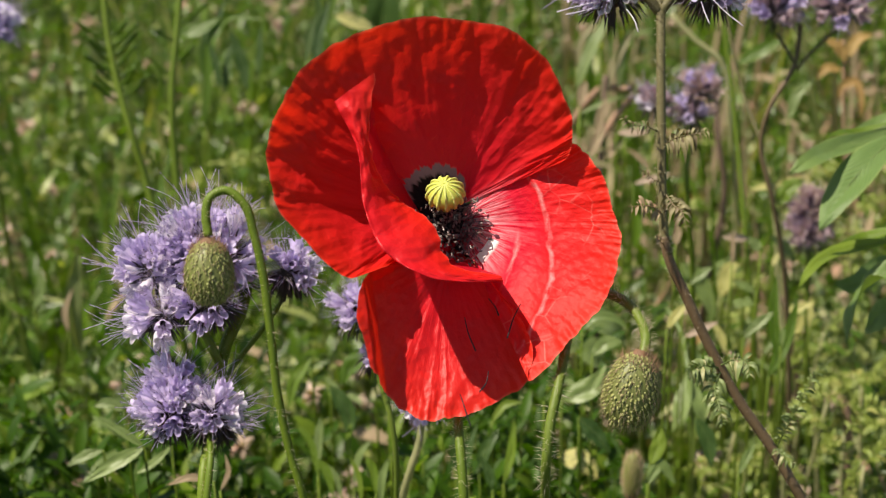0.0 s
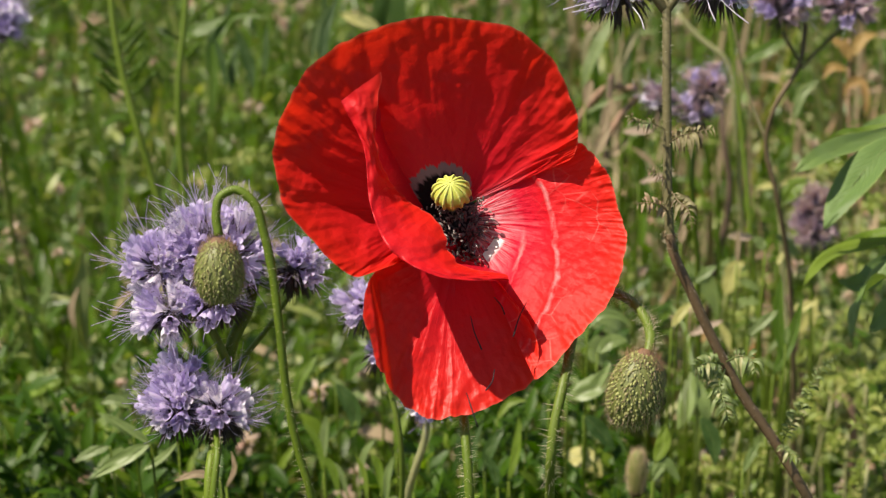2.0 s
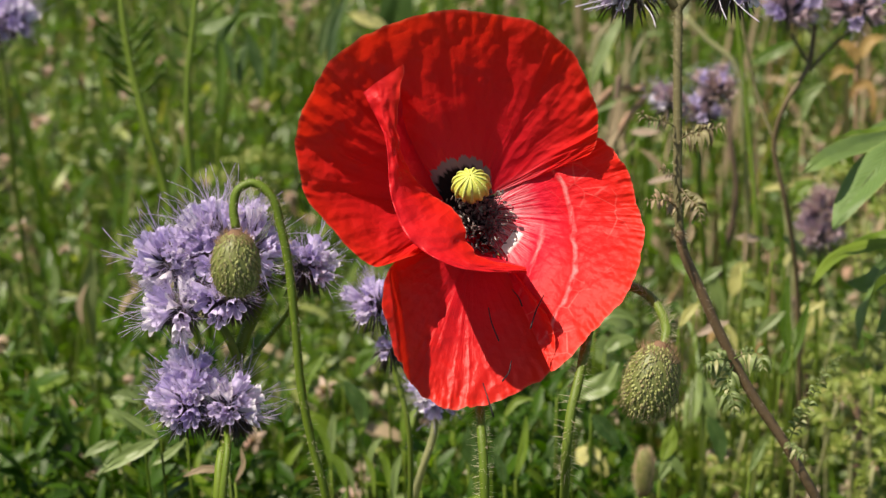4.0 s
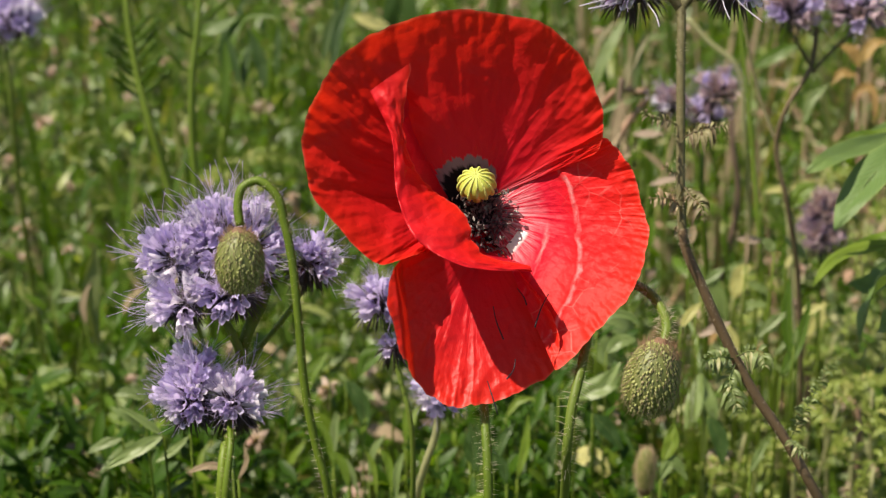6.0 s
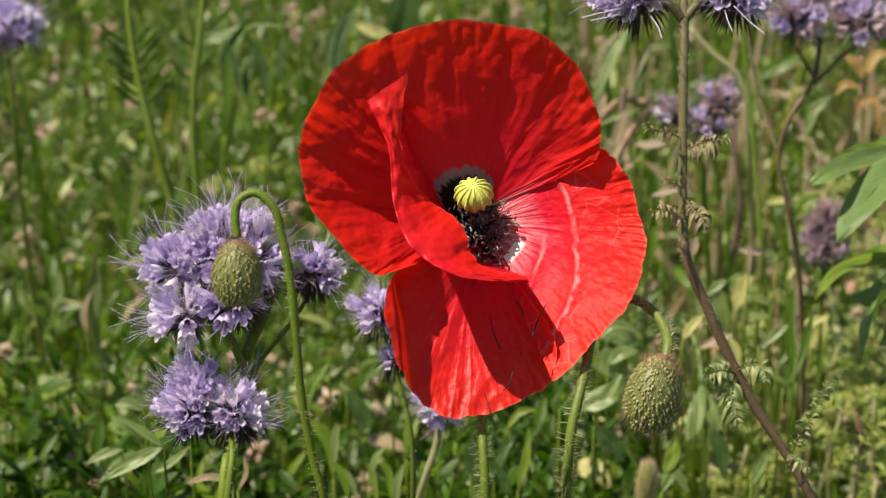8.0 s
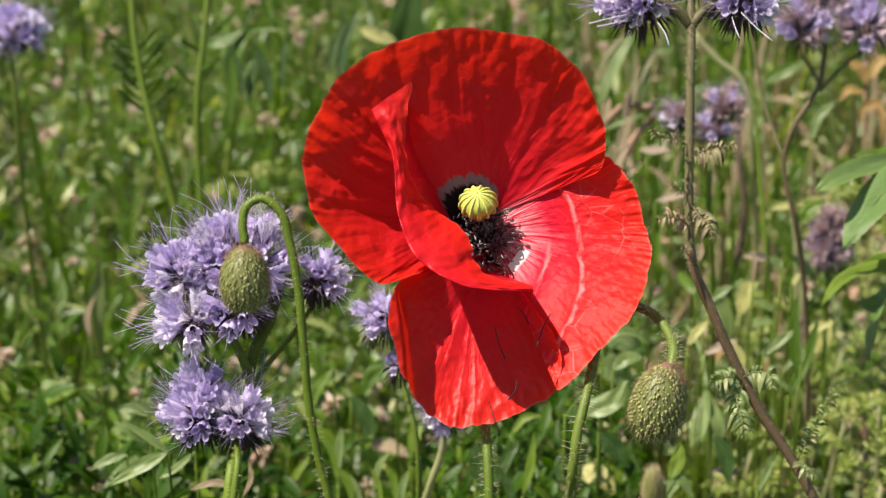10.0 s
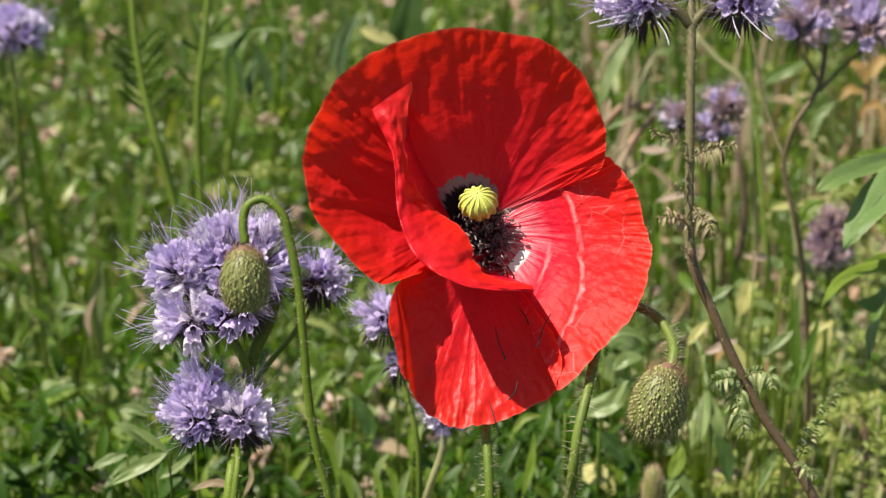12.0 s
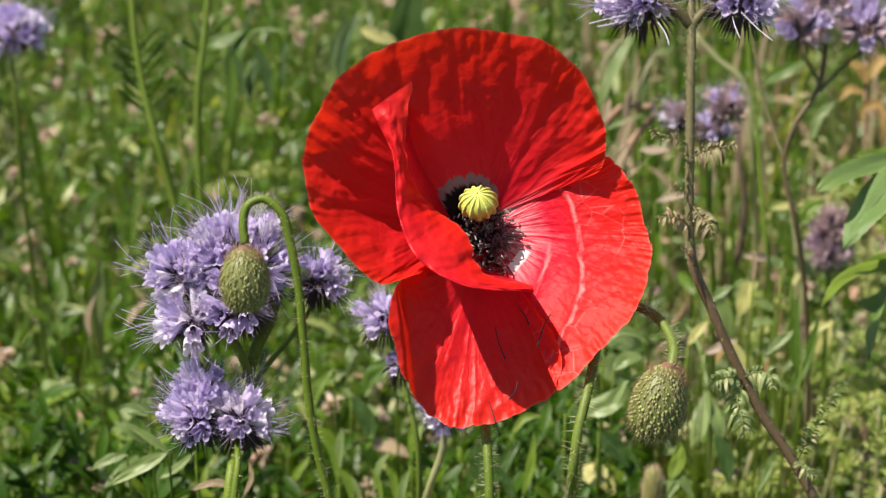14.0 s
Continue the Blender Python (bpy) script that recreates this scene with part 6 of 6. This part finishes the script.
def axes_from(way, roll):
    """Side and face directions for arrays of directions."""
    way = way / np.linalg.norm(way, axis=1, keepdims=True)
    ref = np.tile(np.array([0.0, 0.0, 1.0]), (len(way), 1))
    side = np.cross(way, ref)
    side /= np.linalg.norm(side, axis=1, keepdims=True) + 1e-9
    face = np.cross(side, way)
    c, s = np.cos(roll)[:, None], np.sin(roll)[:, None]
    return way, side * c + face * s, face * c - side * s


def blades(rng, root, way, length, width, bend, levels=6):
    """Arching strips: root points, first directions, lengths, widths, sag."""
    n = len(root)
    way, side, face = axes_from(way, rng.uniform(-0.5, 0.5, n))
    t = np.linspace(0, 1, levels)
    flat = way.copy()
    flat[:, 2] = 0
    mid = root[:, None] + way[:, None] * (length[:, None] * t)[..., None]
    mid += (flat[:, None] * 0.6 + np.array([0, 0, -1.0])) * (bend[:, None] * length[:, None] * t ** 2.2)[..., None]
    w = width[:, None] * np.clip(1.15 * np.sin(np.pi * (0.12 + 0.87 * t)) ** 0.6, 0.02, 1)
    v = np.stack([mid - side[:, None] * w[..., None] / 2 + face[:, None] * w[..., None] * 0.15,
                  mid + side[:, None] * w[..., None] / 2 + face[:, None] * w[..., None] * 0.15], 2)
    base = np.arange(n)[:, None, None] * levels * 2
    j = np.arange(levels - 1)[None, :, None] * 2
    faces = (base + j + np.array([0, 1, 3, 2])).reshape(-1, 4)
    return v.reshape(-1, 3), faces.tolist()


LEAF_U = np.array([0, -0.42, 0, 0.42, -0.5, 0, 0.5, -0.3, 0, 0.3, 0])
LEAF_V = np.array([0, 0.22, 0.2, 0.22, 0.52, 0.5, 0.52, 0.82, 0.8, 0.82, 1.0])
LEAF_F = [(0, 2, 1), (0, 3, 2), (1, 2, 5, 4), (2, 3, 6, 5), (4, 5, 8, 7), (5, 6, 9, 8), (7, 8, 10), (8, 9, 10)]


def leaflets(rng, root, way, length, width, fold=0.3, droop=0.25):
    n = len(root)
    way, side, face = axes_from(way, rng.uniform(-0.7, 0.7, n))
    lift = np.abs(LEAF_U) * fold
    v = (root[:, None] + way[:, None] * (length[:, None] * LEAF_V)[..., None] + side[:, None] * (width[:, None] * LEAF_U)[..., None]
         + face[:, None] * (width[:, None] * lift - (length * droop)[:, None] * LEAF_V ** 2)[..., None])
    base = np.arange(n) * 11
    faces = [tuple(b + i for i in f) for b in base.tolist() for f in LEAF_F]
    return v.reshape(-1, 3), faces


def scatter(rng, n, near=-0.05, far=2.6):
    """Points over the wedge of meadow before the lens, denser near."""
    y = near + (far - near) * rng.random(n) ** 1.35
    x = (rng.random(n) * 2 - 1) * (0.30 + 0.34 * (y + 0.45))
    return np.stack([x, y, np.zeros(n)], 1)


def meadow():
    rng = np.random.default_rng(3)
    # leafy herbs: each a leaning shoot with leaflets up its height
    shoots = 6200
    p = scatter(rng, shoots)
    height = rng.uniform(0.10, 0.25, shoots) * (0.85 + 0.3 * rng.random(shoots))
    lean = rng.normal(0, 0.28, (shoots, 2))
    per = 12
    s = rng.uniform(0.15, 1.05, (shoots, per))
    root = p[:, None] + np.stack([lean[:, :1] * height[:, None] * s ** 1.5, lean[:, 1:] * height[:, None] * s ** 1.5, height[:, None] * s], 2)
    a = rng.random((shoots, per)) * 6.283
    up = rng.uniform(0.0, 1.9, (shoots, per))
    way = np.stack([np.cos(a), np.sin(a), up], 2)
    root = (root + way * 0.004).reshape(-1, 3)
    ln = (rng.uniform(0.007, 0.022, (shoots, 1)) * rng.uniform(0.7, 1.2, (shoots, per))).reshape(-1)
    wd = ln * np.repeat(rng.uniform(0.12, 0.36, shoots), per)
    v, f = leaflets(rng, root, way.reshape(-1, 3), ln, wd)
    sheet_object("herb_foliage", v, f, M_LEAF, "dense small green leaves of meadow herbs", "foliage")
    v, f = blades(rng, p, np.concatenate([lean, np.ones((shoots, 1))], 1), height * 1.05, np.full(shoots, 0.0014), np.full(shoots, 0.02), 4)
    sheet_object("herb_stalks", v, f, M_GRASS, "thin green stalks of meadow herbs", "foliage")
    # grass
    n = 10500
    p = scatter(rng, n)
    way = np.concatenate([rng.normal(0, 0.35, (n, 2)), np.ones((n, 1))], 1)
    v, f = blades(rng, p, way, rng.uniform(0.10, 0.29, n), rng.uniform(0.0013, 0.0042, n), rng.uniform(0.02, 0.6, n), 7)
    grass = [(v, f)]
    # pale feathery foliage, mostly on the drier side
    n = 620
    p = scatter(rng, n)
    p = p[(p[:, 0] > 0.02 + 0.08 * rng.normal(size=n)) | (rng.random(n) < 0.2)]
    n, per = len(p), 26
    s = np.linspace(0.2, 1.0, per)[None] * np.ones((n, 1))
    height = rng.uniform(0.14, 0.27, n)
    lean = rng.normal(0, 0.35, (n, 2))
    root = p[:, None] + np.stack([lean[:, :1] * height[:, None] * s ** 1.6, lean[:, 1:] * height[:, None] * s ** 1.6, height[:, None] * s ** 0.9], 2)
    a = np.where(np.arange(per) % 2, 0.0, np.pi)[None] + rng.uniform(-3.1, 3.1, (n, 1)) + rng.normal(0, 0.35, (n, per))
    way = np.stack([np.cos(a), np.sin(a), rng.uniform(0.1, 0.8, (n, per))], 2)
    ln = rng.uniform(0.007, 0.016, (n, per)).reshape(-1)
    v, f = leaflets(rng, root.reshape(-1, 3), way.reshape(-1, 3), ln, ln * 0.30)
    sheet_object("feathery_foliage", v, f, M_PALE, "pale feathery leaves among the meadow herbs", "foliage")
    # dry stalks and leaf litter
    n = 2200
    p = scatter(rng, n)
    p = p[(p[:, 0] > 0.0) | (rng.random(n) < 0.18)]
    n = len(p)
    way = np.concatenate([rng.normal(0, 0.55, (n, 2)), np.ones((n, 1))], 1)
    v, f = blades(rng, p, way, rng.uniform(0.10, 0.27, n), rng.uniform(0.0016, 0.0042, n), rng.uniform(0.0, 0.35, n), 5)
    dry = [(v, f)]
    n, per = 900, 22
    p = scatter(rng, n)
    p[:, 2] = rng.uniform(0.17, 0.29, n)
    a, e = rng.random((n, per)) * 6.283, rng.uniform(-0.6, 1.0, (n, per))
    way = np.stack([np.cos(a), np.sin(a), e * 1.4], 2)
    ln = (rng.uniform(0.003, 0.0075, (n, 1)) * rng.uniform(0.7, 1.2, (n, per))).reshape(-1)
    v, f = leaflets(rng, np.repeat(p, per, 0), way.reshape(-1, 3), ln, ln * 0.45, 0.5, 0.4)
    sheet_object("withered_flowers", v, f, M_CLOVER, "small faded pinkish and cream clover heads", "dry flowers")
    # loose dead leaves caught among the stems
    n = 2400
    p = scatter(rng, n)
    p[:, 2] = rng.uniform(0.03, 0.22, n)
    p = p[(p[:, 0] > 0.0) | (rng.random(n) < 0.45)]
    n = len(p)
    a = rng.random(n) * 6.283
    ln = rng.uniform(0.008, 0.024, n)
    v, f = leaflets(rng, p, np.stack([np.cos(a), np.sin(a), rng.uniform(-0.8, 0.8, n)], 1), ln, ln * rng.uniform(0.2, 0.5, n), 0.5, 0.5)
    sheet_object("dead_leaves", v, f, M_DRY, "curled tan leaves caught among the stems", "dry leaves")
    # patches of lush upright shoots with narrow deep green leaves
    for count, x0, x1, y0, y1, top, size in ((420, -0.19, -0.085, 0.07, 0.26, 0.315, 0.013), (60, -0.085, -0.045, 0.12, 0.26, 0.285, 0.012), (240, 0.0, 0.075, 0.11, 0.28, 0.312, 0.012)):
        p = np.stack([rng.uniform(x0, x1, count), rng.uniform(y0, y1, count), np.zeros(count)], 1)
        tip = p + np.stack([rng.normal(0, 0.012, count), rng.normal(0, 0.012, count), top * rng.uniform(0.78, 1.06, count)], 1)
        grass.append(blades(rng, p, tip - p, np.linalg.norm(tip - p, axis=1), np.full(count, 0.0012), np.full(count, 0.0), 4))
        per = 7
        a = rng.random((count, per)) * 6.283
        way = np.stack([np.cos(a), np.sin(a), rng.uniform(0.5, 2.6, (count, per))], 2).reshape(-1, 3)
        s = rng.uniform(0.80, 1.0, (count, per, 1))
        ln = (size * rng.uniform(0.6, 1.3, (count, per))).reshape(-1)
        v, f = leaflets(rng, (p[:, None] + (tip - p)[:, None] * s).reshape(-1, 3), way, ln, ln * rng.uniform(0.22, 0.42, count * per), 0.35, 0.25)
        sheet_object("lush_foliage", v, f, M_LUSH, "deep green narrow leaves of lush meadow shoots", "foliage")
    # taller stalks and blades standing above the rest, drier to the east
    n = 360
    p = np.stack([rng.uniform(-0.45, 0.55, n), rng.uniform(0.46, 1.3, n), np.zeros(n)], 1)
    east = p[:, 0] > 0.03
    for pick, store in ((east & (rng.random(n) < 0.5), dry), (rng.random(n) < np.where(east, 0.6, 0.35), grass)):
        q = p[pick] + rng.normal(0, 0.01, (pick.sum(), 3)) * np.array([1, 1, 0])
        m = len(q)
        way = np.concatenate([rng.normal(0, 0.16, (m, 2)), np.ones((m, 1))], 1)
        store.append(blades(rng, q, way, rng.uniform(0.24, 0.42, m), rng.uniform(0.002, 0.0055, m), rng.uniform(0.0, 0.3, m), 8))
    # a higher layer of herbs close behind the blooms, drier to the east
    n = 170
    p = np.stack([rng.uniform(-0.22, 0.32, n), rng.uniform(0.40, 0.62, n), np.zeros(n)], 1)
    far = (p[:, 1] + 0.45) / 0.93
    top = (0.70 - np.where(p[:, 0] > 0.05, 0.475, 0.505) * far) * rng.uniform(0.90, 1.0, n)
    kind = rng.random(n) + np.where(p[:, 0] > 0.04, 0.34, 0.0)
    lean = rng.normal(0, 0.10, (n, 2))
    for pick, per, lo, hi, ratio, bend, mat, name, label in (
            (kind < 0.62, 14, 0.009, 0.020, 0.34, 0.3, M_LEAF, "herb_tops", "green leafy tops of taller meadow herbs"),
            ((kind >= 0.62) & (kind < 1.15), 30, 0.006, 0.013, 0.30, 0.35, M_PALE, "feathery_tops", "pale feathery tops of taller herbs"),
            (kind >= 1.15, 16, 0.006, 0.015, 0.35, 0.6, M_DRY, "withered_tops", "withered tan and pinkish herb tops")):
        q, h, ln2 = p[pick], top[pick], lean[pick]
        m = len(q)
        s = 1 - 0.38 * rng.random((m, per)) ** 1.3
        tip = np.stack([ln2[:, :1] * h[:, None] * s ** 1.5, ln2[:, 1:] * h[:, None] * s ** 1.5, h[:, None] * s], 2)
        a = rng.random((m, per)) * 6.283
        way = np.stack([np.cos(a), np.sin(a), rng.uniform(0.3, 2.2, (m, per))], 2)
        ln = (rng.uniform(lo, hi, (m, 1)) * rng.uniform(0.7, 1.2, (m, per))).reshape(-1)
        v, f = leaflets(rng, (q[:, None] + tip).reshape(-1, 3), way.reshape(-1, 3), ln, ln * ratio * rng.uniform(0.7, 1.3, m * per), 0.4, bend)
        sheet_object(name, v, f, mat, label, "foliage")
        (dry if mat is M_DRY else grass).append(blades(rng, q, np.concatenate([ln2, np.ones((m, 1))], 1), h * 1.02, np.full(m, 0.0018), np.full(m, 0.01), 5))
    for store, name, mat, label, cat in ((grass, "grass", M_GRASS, "green meadow grass blades", "grass"), (dry, "dry_stalks", M_DRY, "tan and brown dead stalks among the grass", "dry grass")):
        start, verts, faces = 0, [], []
        for v, f in store:
            verts.append(v)
            faces += [[i + start for i in q] for q in f]
            start += len(v)
        sheet_object(name, np.concatenate(verts), faces, mat, label, cat)
    # far meadow out to the horizon
    n = 64000
    r = np.where(rng.random(n) < 0.62, 3.4 * np.sqrt(rng.random(n)) * rng.uniform(0.6, 1.7, n), 1.5 + 30 * rng.random(n) ** 2.2)
    a = rng.random(n) * 6.283
    p = np.stack([r * np.cos(a), r * np.sin(a) - 0.3, np.zeros(n)], 1)
    inner = (p[:, 1] > -0.12) & (p[:, 1] < 2.6) & (np.abs(p[:, 0]) < 0.30 + 0.34 * (p[:, 1] + 0.45))
    p, r = p[~inner], r[~inner]
    n = len(p)
    way = np.concatenate([rng.normal(0, 0.4, (n, 2)), np.ones((n, 1))], 1)
    v, f = blades(rng, p, way, rng.uniform(0.10, 0.30, n), np.clip(r * 0.004, 0.004, 0.03) * rng.uniform(0.6, 1.3, n), rng.uniform(0.05, 0.5, n), 4)
    sheet_object("distant_grass", v, f, M_GRASS, "green meadow reaching to the horizon", "grass")


meadow()


# ---------------------------------------------------------------- what moves
def sway(ob, leans):
    """Lean a plant about its foot: (seconds, degrees about x, y, z), at rest from 10.3 s on."""
    x, y, z = ob.location
    walk(ob, [(t, pose(x, y, z, a, b, c)) for t, a, b, c in (*leans, (10.3, 0, 0, 0), (14, 0, 0, 0))])


def motions():
    sway(poppy, [(0, 0.05, -0.08, 0.34), (0.5, -0.08, 0.01, 0.35), (1, -0.03, 0.05, 0.05), (1.5, 0.21, 0.02, 0.18), (2, 0.13, -0.10, 0.56), (2.5, -0.07, 0.05, 0.10), (3, -0.07, 0.17, -0.15), (5.5, -0.16, 0.14, -0.07), (6, -0.02, 0.21, -0.20), (6.5, -0.16, 0.08, -0.09), (7, 0.21, -0.04, 0.30), (7.5, 0.09, -0.07, 0.46), (8, -0.12, 0.09, -0.03)])
    sway(arched_bud, [(0, -0.16, -0.25, 1.04), (0.5, -0.13, -0.07, 0.60), (1, -0.12, 0.08, 0.11), (1.5, -0.05, -0.06, 0.50), (2, -0.02, -0.09, 0.62), (2.5, -0.02, -0.08, 0.46), (3, -0.04, 0.12, -0.12), (5.5, -0.09, 0.00, 0.30), (6, -0.00, 0.08, -0.10), (6.5, 0.07, -0.02, 0.19), (7, 0.03, -0.03, 0.16), (7.5, 0.04, -0.02, 0.14), (8, 0.01, -0.03, 0.16)])
    sway(drooping_bud, [(0, -0.00, -0.05, 0.18), (0.5, -0.11, 0.00, 0.11), (1, -0.04, 0.08, 0.01), (1.5, 0.05, 0.05, 0.02), (2, 0.07, -0.03, -0.02), (2.5, 0.03, 0.04, 0.03), (3, -0.16, 0.11, 0.08), (5.5, -0.16, 0.13, 0.02), (6, -0.18, 0.07, 0.11), (6.5, -0.00, 0.10, 0.06), (7, 0.01, 0.06, 0.05), (7.5, 0.00, 0.00, 0.16), (8, -0.06, 0.05, 0.16)])
    sway(phacelia_cluster, [(0, -0.06, -0.03, 0.11), (0.5, -0.05, -0.02, 0.01), (1, -0.08, -0.03, -0.06), (1.5, -0.05, 0.02, 0.01), (2, -0.07, 0.00, 0.01), (2.5, -0.05, -0.01, 0.02), (3, 0.06, -0.02, -0.03), (5.5, -0.03, 0.01, -0.07), (6, -0.03, -0.04, -0.05), (6.5, 0.06, -0.04, -0.08), (7, 0.01, -0.04, 0.01), (7.5, -0.01, -0.02, -0.03), (8, -0.04, 0.01, 0.10)])
    sway(tall_phacelia, [(0, 0.15, -0.06, 0.35), (0.5, 0.11, -0.03, 0.12), (1, 0.09, -0.08, 0.36), (1.5, 0.08, -0.05, 0.30), (2, 0.09, -0.04, 0.38), (2.5, 0.10, -0.02, 0.17), (3, 0.06, -0.04, 0.25), (5.5, -0.03, 0.01, 0.16), (6, -0.05, -0.02, 0.33), (6.5, -0.07, 0.00, 0.21), (7, -0.08, 0.02, 0.09), (7.5, -0.07, 0.02, 0.11), (8, -0.01, -0.00, 0.12)])


motions()
